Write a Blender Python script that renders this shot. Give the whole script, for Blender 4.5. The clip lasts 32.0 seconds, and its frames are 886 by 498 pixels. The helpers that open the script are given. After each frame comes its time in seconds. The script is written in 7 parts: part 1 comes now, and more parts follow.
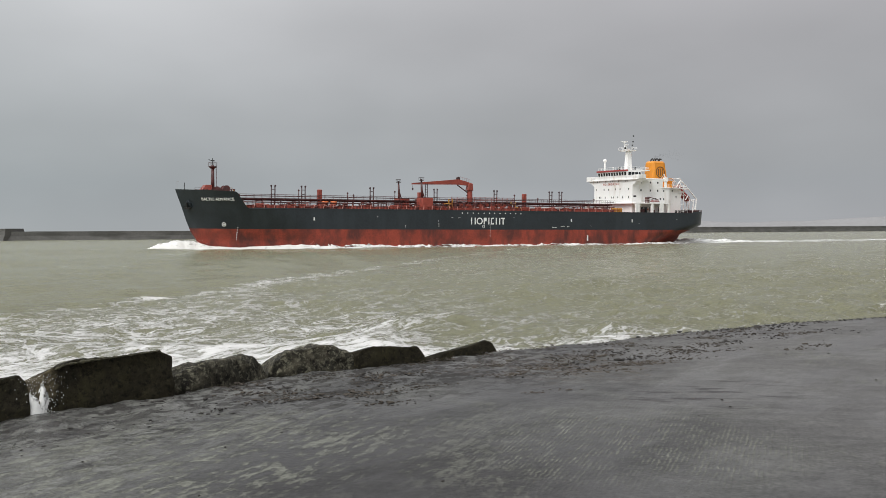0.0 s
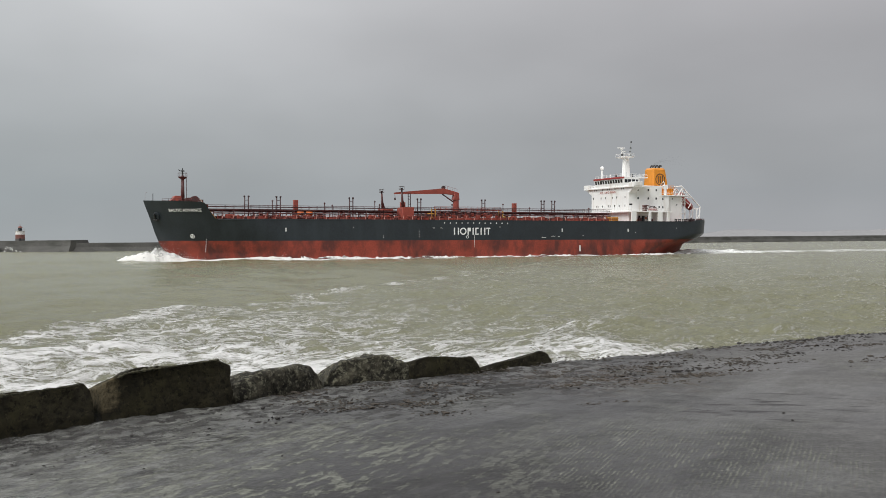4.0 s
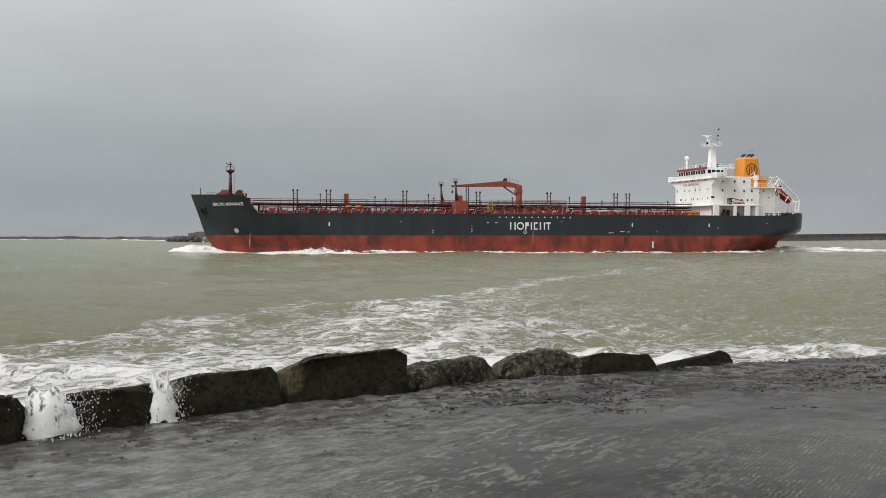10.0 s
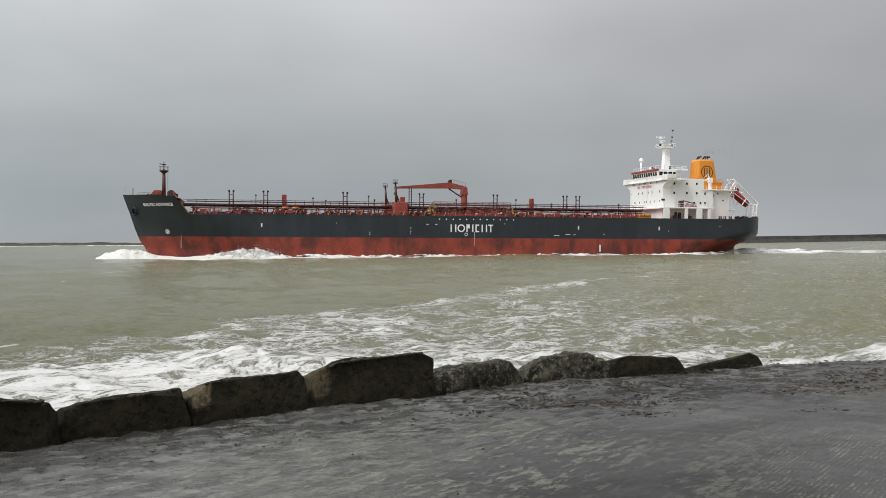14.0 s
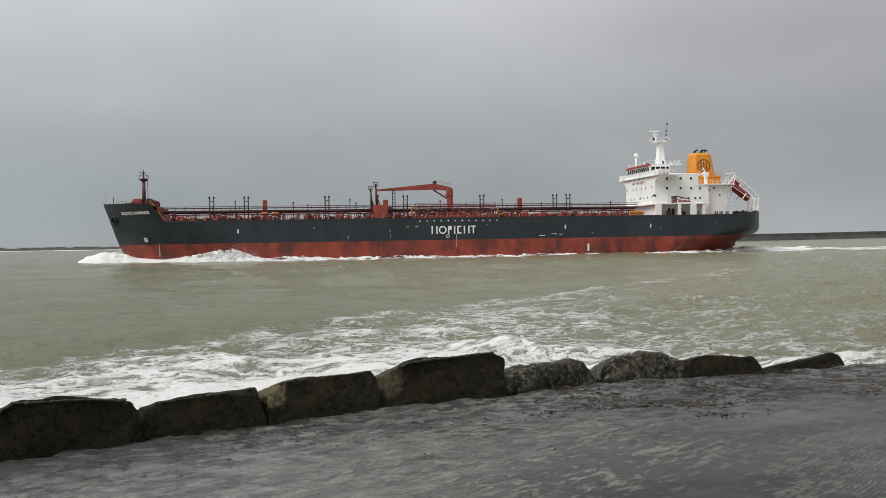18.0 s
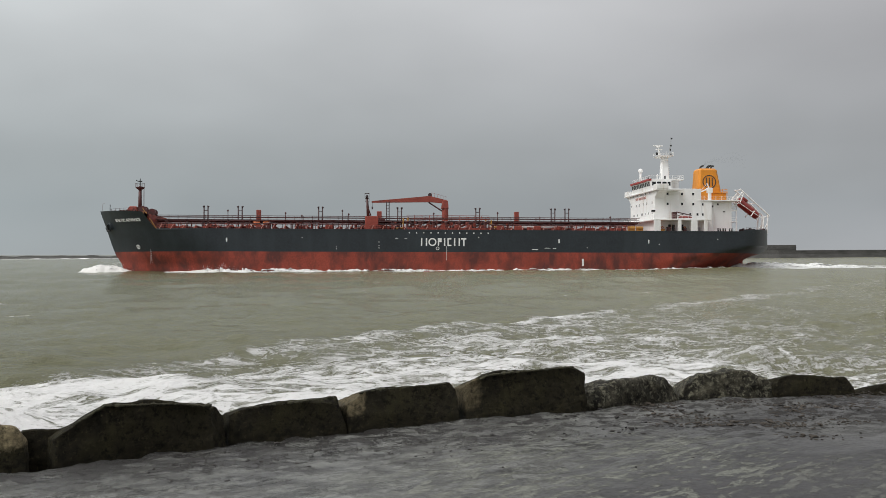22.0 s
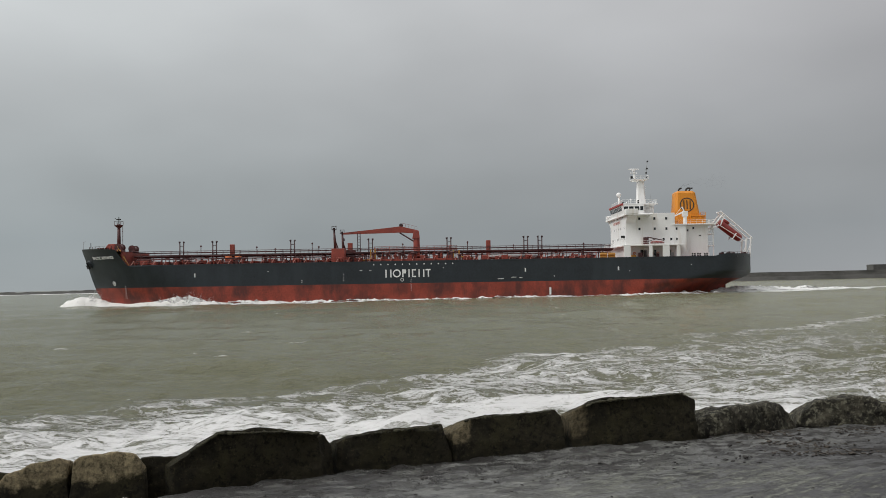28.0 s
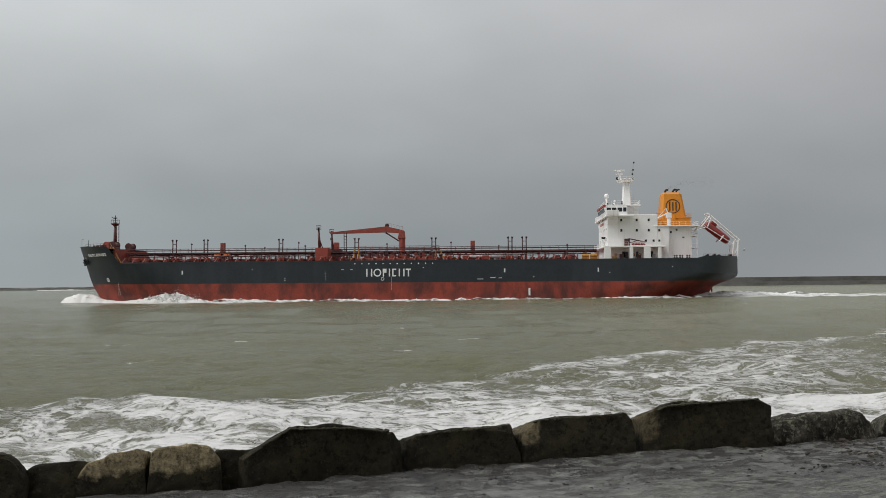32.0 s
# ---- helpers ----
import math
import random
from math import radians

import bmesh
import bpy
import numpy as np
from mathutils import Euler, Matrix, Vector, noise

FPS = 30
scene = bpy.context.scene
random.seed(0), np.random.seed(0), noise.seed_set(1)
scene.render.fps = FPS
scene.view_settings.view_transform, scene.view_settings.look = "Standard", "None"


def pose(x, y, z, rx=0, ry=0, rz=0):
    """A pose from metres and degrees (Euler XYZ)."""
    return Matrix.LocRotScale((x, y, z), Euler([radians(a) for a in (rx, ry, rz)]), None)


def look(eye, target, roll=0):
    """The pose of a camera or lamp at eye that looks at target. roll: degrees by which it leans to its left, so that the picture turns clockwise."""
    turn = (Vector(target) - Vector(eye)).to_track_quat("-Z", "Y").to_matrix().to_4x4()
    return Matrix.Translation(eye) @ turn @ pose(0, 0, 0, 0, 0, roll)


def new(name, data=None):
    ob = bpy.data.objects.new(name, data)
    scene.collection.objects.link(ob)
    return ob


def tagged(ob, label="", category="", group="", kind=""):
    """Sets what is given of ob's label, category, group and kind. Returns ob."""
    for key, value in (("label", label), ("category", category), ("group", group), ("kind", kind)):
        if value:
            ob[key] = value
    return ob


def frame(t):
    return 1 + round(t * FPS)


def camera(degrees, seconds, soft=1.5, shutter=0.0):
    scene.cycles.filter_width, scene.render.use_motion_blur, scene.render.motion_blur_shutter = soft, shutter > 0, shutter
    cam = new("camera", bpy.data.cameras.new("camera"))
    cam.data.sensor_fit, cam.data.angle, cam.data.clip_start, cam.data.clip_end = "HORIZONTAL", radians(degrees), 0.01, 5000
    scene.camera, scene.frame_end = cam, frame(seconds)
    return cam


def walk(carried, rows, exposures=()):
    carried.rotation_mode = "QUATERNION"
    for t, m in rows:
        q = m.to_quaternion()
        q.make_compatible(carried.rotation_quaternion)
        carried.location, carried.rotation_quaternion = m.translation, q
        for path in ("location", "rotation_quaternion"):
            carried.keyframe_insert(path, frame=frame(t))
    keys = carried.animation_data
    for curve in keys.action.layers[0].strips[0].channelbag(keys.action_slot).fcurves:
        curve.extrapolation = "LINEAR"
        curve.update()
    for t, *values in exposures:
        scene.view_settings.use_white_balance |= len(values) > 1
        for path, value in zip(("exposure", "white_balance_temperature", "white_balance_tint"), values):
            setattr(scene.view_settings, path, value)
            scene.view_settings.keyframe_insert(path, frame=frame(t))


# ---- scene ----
EYE_Z = 4.39
SEA_Z = -0.5
CAMERA_ROWS = [
    (0, 88.82, 0.27, -0.00), (0.5, 88.84, 0.13, 0.48), (1, 88.79, 0.23, 1.09), (1.5, 88.83, 0.38, 1.56), (2, 89.00, 0.48, 1.84),
    (2.5, 89.17, 0.47, 2.12), (4.5, 89.57, 0.53, 4.01), (5, 89.64, 0.67, 4.70), (5.5, 89.59, 0.68, 5.48), (6, 89.53, 0.64, 6.19),
    (6.5, 89.51, 0.61, 6.84), (7, 89.49, 0.58, 7.41), (7.5, 89.33, 0.71, 8.38), (7.6, 89.31, 0.71, 9.22), (7.7, 89.28, 0.72, 9.88),
    (7.8, 89.25, 0.72, 10.86), (7.9, 89.23, 0.73, 12.29), (8, 89.20, 0.73, 13.79), (8.1, 89.21, 0.58, 14.40), (8.2, 89.21, 0.43, 14.76),
    (8.3, 89.22, 0.28, 14.16), (8.4, 89.23, 0.13, 12.75), (8.5, 89.24, -0.03, 12.46), (9, 89.13, -0.34, 13.07), (9.5, 89.18, 0.07, 13.72),
    (10, 89.12, -0.09, 14.30), (10.5, 89.18, 0.04, 14.45), (11, 89.20, 0.04, 14.75), (11.5, 89.20, 0.12, 15.01), (12, 89.24, 0.17, 15.18),
    (12.5, 89.27, 0.16, 14.98), (13, 89.26, 0.37, 15.38), (13.5, 89.32, 0.33, 15.63), (14, 89.34, 0.31, 15.90), (14.5, 89.30, 0.13, 16.25),
    (16.5, 89.06, 0.47, 17.58), (17, 89.11, 0.58, 18.40), (17.5, 89.13, 0.82, 19.35), (18, 89.38, 0.93, 20.26), (18.5, 89.49, 0.82, 21.16),
    (19, 89.56, 0.79, 21.99), (19.5, 89.73, 0.70, 22.76), (20, 89.82, 0.71, 23.37), (20.5, 89.88, 0.61, 23.87), (21, 90.01, 0.40, 24.22),
    (21.5, 90.10, 0.23, 24.41), (22, 90.19, 0.27, 25.29), (22.5, 90.23, 0.29, 25.30), (23, 90.32, 0.60, 25.84), (23.5, 90.48, 0.83, 26.45),
    (24, 90.56, 0.82, 26.80), (24.5, 90.70, 1.08, 27.36), (25, 90.87, 1.18, 27.85), (25.5, 91.08, 1.26, 28.63), (27.5, 91.87, 1.26, 30.79),
    (28, 91.96, 1.36, 31.65), (28.5, 92.03, 1.33, 32.35), (29, 92.08, 1.24, 33.01), (29.5, 92.03, 0.74, 33.67), (30, 91.98, 0.54, 34.36),
    (30.5, 91.94, 0.53, 34.81), (31, 91.92, 0.40, 35.18), (31.5, 91.88, 0.53, 35.54), (32, 92.02, 0.68, 36.04),
]
SHIP_ROWS = [
    (0, 9.59, 291.25, 5.65, -1.03, -0.31, 206.64), (1, 4.28, 288.50, 5.80, -0.80, -0.30, 206.81), (2, -1.02, 285.60, 5.73, -0.99, -0.33, 207.01),
    (2.5, -3.67, 284.15, 5.65, -0.67, -0.28, 207.11), (4.5, -14.25, 278.33, 5.55, -0.46, -0.21, 207.50), (5, -16.90, 276.87, 5.58, -0.47, -0.25, 207.60),
    (6, -22.19, 273.96, 5.51, -0.29, -0.40, 207.80), (7, -27.47, 271.04, 5.50, 0.09, -0.47, 207.98), (8, -32.75, 268.10, 5.32, 0.57, -0.39, 208.18),
    (9, -38.03, 265.18, 5.25, -0.06, -0.26, 208.37), (10, -43.30, 262.24, 5.29, -0.29, 0.04, 208.56), (11, -48.58, 259.30, 5.19, 0.20, 0.13, 208.75),
    (12, -53.85, 256.36, 5.25, -0.10, -0.03, 208.94), (13, -59.08, 253.46, 5.26, -0.10, -0.35, 209.14), (14, -64.32, 250.56, 5.40, -0.03, -0.61, 209.34),
    (14.5, -66.93, 249.10, 5.40, 0.13, -0.51, 209.45), (16.5, -77.38, 243.28, 5.29, 0.25, -0.26, 209.84), (17, -79.99, 241.82, 5.15, 0.44, -0.07, 209.94),
    (18, -85.22, 238.90, 5.09, 0.23, 0.00, 210.15), (19, -90.43, 235.98, 4.89, -0.04, -0.19, 210.34), (20, -95.64, 233.05, 4.93, 0.28, -0.38, 210.54),
    (21, -100.85, 230.12, 5.05, 0.56, -0.52, 210.73), (22, -106.07, 227.18, 5.07, 0.98, -0.46, 210.92), (23, -111.27, 224.23, 5.03, 0.59, -0.34, 211.12),
    (24, -116.47, 221.29, 4.95, -0.04, -0.23, 211.31), (25, -121.68, 218.46, 5.00, -0.39, -0.31, 211.44), (25.5, -124.28, 217.05, 5.01, -0.31, -0.32, 211.51),
    (27.5, -134.69, 211.38, 4.91, -0.09, -0.35, 211.77), (28, -137.29, 209.96, 4.76, 0.16, -0.40, 211.83), (29, -142.48, 207.11, 4.72, 0.01, -0.50, 211.96),
    (30, -147.69, 204.27, 4.80, 0.21, -0.44, 212.09), (31, -152.87, 201.41, 4.91, 0.24, -0.32, 212.21), (32, -158.09, 198.52, 5.14, 0.23, -0.30, 212.36),
]

cam = camera(51.57, 32.0, soft=0.75)
walk(cam, [(t, pose(0, 0, EYE_Z, a, b, c)) for t, a, b, c in CAMERA_ROWS], [(0, 0.27), (5, 0.20), (9, 0.19), (13, 0.24), (19, 0.14), (23, 0.08), (28, -0.08), (32, -0.12)])

# ---- light ----
SUN_EL, SUN_AZ = 45, 205
world = bpy.data.worlds.new("overcast")
scene.world = world
world.use_nodes = True
wt = world.node_tree
wt.nodes.clear()


def wn(kind, **kw):
    n = wt.nodes.new(kind)
    for k, v in kw.items():
        if k.startswith("i_"):
            n.inputs[int(k[2:])].default_value = v
    return n


w_out, w_bg = wn("ShaderNodeOutputWorld"), wn("ShaderNodeBackground")
w_sky = wn("ShaderNodeTexSky")
w_sky.sky_type, w_sky.sun_disc = "NISHITA", False
w_sky.sun_elevation, w_sky.sun_rotation = radians(SUN_EL), radians(SUN_AZ)
w_sky.air_density, w_sky.dust_density = 1.5, 4.0
w_tc, w_sep = wn("ShaderNodeTexCoord"), wn("ShaderNodeSeparateXYZ")
wt.links.new(w_tc.outputs["Generated"], w_sep.inputs[0])
# overcast brightness by elevation
w_ramp = wn("ShaderNodeValToRGB")
wt.links.new(w_sep.outputs[2], w_ramp.inputs[0])
cr = w_ramp.color_ramp
cr.elements[0].position, cr.elements[0].color = 0.0, (0.318, 0.342, 0.352, 1)
cr.elements[1].position, cr.elements[1].color = 1.0, (1.25, 1.25, 1.25, 1)
for pos, col in ((0.05, (0.296, 0.325, 0.340)), (0.11, (0.322, 0.343, 0.355)), (0.2, (0.43, 0.442, 0.45)), (0.27, (0.52, 0.53, 0.535)), (0.45, (0.78, 0.79, 0.80))):
    e = cr.elements.new(pos)
    e.color = (*col, 1)
# cloud banks, flattened towards the horizon
w_map = wn("ShaderNodeMapping")
w_map.inputs["Scale"].default_value = (1.0, 1.0, 2.2)
wt.links.new(w_tc.outputs["Generated"], w_map.inputs[0])
w_n1, w_n2 = wn("ShaderNodeTexNoise"), wn("ShaderNodeTexNoise")
for n, sc, det in ((w_n1, 2.0, 3.0), (w_n2, 6.0, 4.0)):
    n.inputs["Scale"].default_value, n.inputs["Detail"].default_value = sc, det
    n.inputs["Roughness"].default_value = 0.55
    wt.links.new(w_map.outputs[0], n.inputs["Vector"])
w_add = wn("ShaderNodeMath")
w_add.operation = "MULTIPLY_ADD"
w_add.inputs[1].default_value = 0.22
wt.links.new(w_n2.outputs["Fac"], w_add.inputs[0])
wt.links.new(w_n1.outputs["Fac"], w_add.inputs[2])
w_cr = wn("ShaderNodeMapRange")
for k, v in enumerate((0.44, 0.80, 0.90, 1.10)):
    w_cr.inputs[1 + k].default_value = v
wt.links.new(w_add.outputs[0], w_cr.inputs[0])
# thinner cloud, and so a lighter sky, on one side
w_dot = wn("ShaderNodeVectorMath")
w_dot.operation = "DOT_PRODUCT"
w_dot.inputs[1].default_value = (-0.94, -0.34, 0.0)
wt.links.new(w_tc.outputs["Generated"], w_dot.inputs[0])
w_side = wn("ShaderNodeMath")
w_side.operation = "MULTIPLY_ADD"
w_side.inputs[1].default_value, w_side.inputs[2].default_value = 0.34, 1.0
wt.links.new(w_dot.outputs["Value"], w_side.inputs[0])
w_sm = wn("ShaderNodeMath")
w_sm.operation = "MULTIPLY"
wt.links.new(w_side.outputs[0], w_sm.inputs[0])
wt.links.new(w_cr.outputs[0], w_sm.inputs[1])
w_tint = wn("ShaderNodeMixRGB")
w_tint.inputs[1].default_value, w_tint.inputs[2].default_value = (1.03, 0.985, 1.005, 1), (0.985, 1.005, 1.008, 1)
w_tr = wn("ShaderNodeMapRange")
for k, v in enumerate((-0.6, 0.5, 0.0, 1.0)):
    w_tr.inputs[1 + k].default_value = v
wt.links.new(w_dot.outputs["Value"], w_tr.inputs[0])
wt.links.new(w_tr.outputs[0], w_tint.inputs[0])
w_mt = wn("ShaderNodeMixRGB")
w_mt.blend_type, w_mt.inputs[0].default_value = "MULTIPLY", 1.0
wt.links.new(w_ramp.outputs[0], w_mt.inputs[1])
wt.links.new(w_tint.outputs[0], w_mt.inputs[2])
w_mul = wn("ShaderNodeMixRGB")
w_mul.blend_type, w_mul.inputs[0].default_value = "MULTIPLY", 1.0
wt.links.new(w_mt.outputs[0], w_mul.inputs[1])
wt.links.new(w_sm.outputs[0], w_mul.inputs[2])
# pale rain haze low over the land side
w_low, w_far, w_hz, w_ha = wn("ShaderNodeMapRange"), wn("ShaderNodeMapRange"), wn("ShaderNodeMath"), wn("ShaderNodeMixRGB")
w_low.interpolation_type = w_far.interpolation_type = "SMOOTHSTEP"
for k, v in enumerate((0.0, 0.22, 0.34, -0.07)):
    w_low.inputs[1 + k].default_value = v
for k, v in enumerate((0.05, -0.40, 0.0, 1.0)):
    w_far.inputs[1 + k].default_value = v
wt.links.new(w_sep.outputs[2], w_low.inputs[0])
wt.links.new(w_dot.outputs["Value"], w_far.inputs[0])
w_hz.operation = "MULTIPLY"
wt.links.new(w_low.outputs[0], w_hz.inputs[0])
wt.links.new(w_far.outputs[0], w_hz.inputs[1])
w_h1 = wn("ShaderNodeMath")
w_h1.operation, w_h1.inputs[1].default_value = "ADD", 1.0
wt.links.new(w_hz.outputs[0], w_h1.inputs[0])
w_ha.blend_type, w_ha.inputs[0].default_value = "MULTIPLY", 1.0
wt.links.new(w_mul.outputs[0], w_ha.inputs[1])
wt.links.new(w_h1.outputs[0], w_ha.inputs[2])
w_sk = wn("ShaderNodeMixRGB")
w_sk.blend_type, w_sk.inputs[0].default_value = "MULTIPLY", 1.0
w_sk.inputs[2].default_value = (0.09, 0.09, 0.09, 1)
wt.links.new(w_sky.outputs[0], w_sk.inputs[1])
w_mix = wn("ShaderNodeMixRGB")
w_mix.inputs[0].default_value = 0.93
wt.links.new(w_sk.outputs[0], w_mix.inputs[1])
wt.links.new(w_ha.outputs[0], w_mix.inputs[2])
wt.links.new(w_mix.outputs[0], w_bg.inputs[0])
w_bg.inputs[1].default_value = 1.0
wt.links.new(w_bg.outputs[0], w_out.inputs[0])

sun = new("sun", bpy.data.lights.new("sun", "SUN"))
sun.data.energy, sun.data.angle, sun.data.color = 1.4, radians(25), (1.0, 0.97, 0.93)
sun.matrix_world = look((-80, -100, 128), (0, 0, 0))


# ---- materials ----
def material(name, col, rough=0.6, metal=0.0, var=0.25, scale=1.0, stain=None, stain_amt=0.0, stain_scale=(1, 1, 1), bump=0.0, bump_scale=20.0, coord="Object", spec=0.5):
    """A surface with grain at two scales, optional stains of a second colour, and fine relief."""
    m = bpy.data.materials.new(name)
    m.use_nodes = True
    t = m.node_tree
    b = t.nodes["Principled BSDF"]
    L = t.links.new
    tc = t.nodes.new("ShaderNodeTexCoord")
    n1, n2 = t.nodes.new("ShaderNodeTexNoise"), t.nodes.new("ShaderNodeTexNoise")
    n1.inputs["Scale"].default_value, n2.inputs["Scale"].default_value = 0.7 * scale, 9.0 * scale
    n1.inputs["Detail"].default_value, n2.inputs["Detail"].default_value = 5, 6
    for n in (n1, n2):
        L(tc.outputs[coord], n.inputs["Vector"])
    ad = t.nodes.new("ShaderNodeMath")
    ad.operation = "ADD"
    L(n1.outputs["Fac"], ad.inputs[0])
    L(n2.outputs["Fac"], ad.inputs[1])
    mr = t.nodes.new("ShaderNodeMapRange")
    for k, v in enumerate((0.6, 1.4, 1 - var, 1 + var)):
        mr.inputs[1 + k].default_value = v
    L(ad.outputs[0], mr.inputs[0])
    mu = t.nodes.new("ShaderNodeMixRGB")
    mu.blend_type, mu.inputs[0].default_value = "MULTIPLY", 1.0
    mu.inputs[1].default_value = (*col, 1)
    L(mr.outputs[0], mu.inputs[2])
    out = mu.outputs[0]
    if stain:
        mp = t.nodes.new("ShaderNodeMapping")
        mp.inputs["Scale"].default_value = stain_scale
        L(tc.outputs[coord], mp.inputs[0])
        n3 = t.nodes.new("ShaderNodeTexNoise")
        n3.inputs["Scale"].default_value, n3.inputs["Detail"].default_value, n3.inputs["Roughness"].default_value = 1.0, 7, 0.62
        L(mp.outputs[0], n3.inputs["Vector"])
        r3 = t.nodes.new("ShaderNodeMapRange")
        for k, v in enumerate((0.56 - 0.25 * stain_amt, 0.78 - 0.25 * stain_amt, 0, 1)):
            r3.inputs[1 + k].default_value = v
        L(n3.outputs["Fac"], r3.inputs[0])
        mx = t.nodes.new("ShaderNodeMixRGB")
        mx.inputs[2].default_value = (*stain, 1)
        L(r3.outputs[0], mx.inputs[0])
        L(out, mx.inputs[1])
        out = mx.outputs[0]
    L(out, b.inputs["Base Color"])
    b.inputs["Roughness"].default_value, b.inputs["Metallic"].default_value = rough, metal
    b.inputs["Specular IOR Level"].default_value = spec
    if bump:
        bp = t.nodes.new("ShaderNodeBump")
        n4 = t.nodes.new("ShaderNodeTexNoise")
        n4.inputs["Scale"].default_value, n4.inputs["Detail"].default_value = bump_scale, 8
        L(tc.outputs[coord], n4.inputs["Vector"])
        bp.inputs["Strength"].default_value, bp.inputs["Distance"].default_value = bump, 0.05
        L(n4.outputs["Fac"], bp.inputs["Height"])
        L(bp.outputs[0], b.inputs["Normal"])
    return m


# hull black lifted a little, so the haze in front of it sits in the paint
M_BLACK = material("black_hull_paint", (0.0215, 0.0285, 0.0350), 0.42, var=0.3, scale=0.25, stain=(0.034, 0.044, 0.052), stain_amt=0.3, stain_scale=(0.16, 0.16, 0.035), bump=0.15, bump_scale=1.2)
M_RED = material("red_antifouling", (0.320, 0.056, 0.033), 0.6, var=0.4, scale=0.35, stain=(0.115, 0.030, 0.024), stain_amt=0.6, stain_scale=(0.30, 0.30, 0.16), bump=0.15, bump_scale=1.5)
M_DECK = material("red_deck_paint", (0.25, 0.050, 0.033), 0.65, var=0.35, scale=0.6, stain=(0.09, 0.03, 0.025), stain_amt=0.4, stain_scale=(0.5, 0.5, 0.5))
M_CRANE = material("crane_red_paint", (0.30, 0.060, 0.040), 0.5, var=0.25, scale=0.6, stain=(0.16, 0.035, 0.028), stain_amt=0.2, stain_scale=(0.4, 0.4, 0.4))
M_PIPE = material("dull_pipe_paint", (0.10, 0.032, 0.03), 0.55, var=0.35, scale=0.8, stain=(0.04, 0.025, 0.025), stain_amt=0.4, stain_scale=(0.6, 0.6, 0.6))
M_POST = material("dark_post_paint", (0.055, 0.028, 0.03), 0.55, var=0.3)
M_WHITE = material("white_ship_paint", (0.86, 0.86, 0.845), 0.45, var=0.04, scale=0.4, stain=(0.66, 0.61, 0.54), stain_amt=0.12, stain_scale=(0.5, 0.5, 0.09))
M_MARK = material("white_marking_paint", (0.88, 0.89, 0.88), 0.5, var=0.04, scale=0.5)
M_FUNNEL = material("orange_funnel_paint", (0.70, 0.26, 0.018), 0.45, var=0.08, scale=0.4, stain=(0.5, 0.19, 0.02), stain_amt=0.1, stain_scale=(0.4, 0.4, 0.15))
M_ORANGE = material("orange_paint", (0.55, 0.12, 0.02), 0.5, var=0.15)
M_YELLOW = material("yellow_pipe_paint", (0.42, 0.21, 0.035), 0.5, var=0.2)
M_GREY = material("grey_metal", (0.33, 0.34, 0.34), 0.5, var=0.15)
M_DARK = material("sooty_steel", (0.02, 0.02, 0.02), 0.6, var=0.3)
M_GLASS = material("dark_window_glass", (0.015, 0.018, 0.02), 0.08, var=0.1)
M_BOAT = material("red_lifeboat_shell", (0.26, 0.035, 0.028), 0.4, var=0.12)
M_STRIPE = material("red_trim_paint", (0.34, 0.04, 0.035), 0.5, var=0.15)
M_FADED = material("faded_red_lettering", (0.50, 0.24, 0.21), 0.6, var=0.15)
M_INK = material("dark_logo_paint", (0.05, 0.04, 0.03), 0.5, var=0.1)
M_BREAK = material("weathered_breakwater_concrete", (0.098, 0.096, 0.091), 0.85, var=0.35, scale=0.12, stain=(0.045, 0.045, 0.04), stain_amt=0.4, stain_scale=(0.06, 0.06, 0.25), coord="Object")
M_RUBBLE = material("wet_rubble", (0.06, 0.06, 0.055), 0.7, var=0.4, scale=0.4)
M_LWHITE = material("white_tower_paint", (0.75, 0.74, 0.71), 0.6, var=0.08, scale=0.5)
M_LRED = material("red_tower_paint", (0.19, 0.075, 0.06), 0.6, var=0.2, scale=0.5)
# dune ground paled to grey: the air's haze is put into its colour
M_DUNE = material("hazy_dune_ground", (0.25, 0.25, 0.255), 0.95, var=0.08, scale=0.01)
M_ROCK = material("dark_wet_block_stone", (0.030, 0.0265, 0.0160), 0.8, var=0.6, scale=2.0, stain=(0.050, 0.045, 0.022), stain_amt=0.4, stain_scale=(4, 4, 2.5), bump=1.0, bump_scale=30, spec=0.15)
M_BOULDER = material("speckled_boulder_stone", (0.031, 0.029, 0.021), 0.7, var=0.7, scale=3.5, stain=(0.112, 0.102, 0.072), stain_amt=0.42, stain_scale=(7, 7, 7), bump=1.0, bump_scale=34, spec=0.2)


M_FOAM = material("white_water_foam", (0.80, 0.81, 0.79), 0.7, var=0.12, scale=1.0, bump=0.8, bump_scale=3.0)


# ---- mesh helpers ----
def part(name, bm, mat, parent=None, label="", smooth=False):
    me = bpy.data.meshes.new(name)
    bm.to_mesh(me)
    bm.free()
    for mm in (mat if isinstance(mat, (list, tuple)) else [mat]):
        me.materials.append(mm)
    if smooth:
        me.polygons.foreach_set("use_smooth", [True] * len(me.polygons))
    ob = new(name, me)
    if parent is not None:
        ob.parent = parent
    if label:
        tagged(ob, label)
    return ob


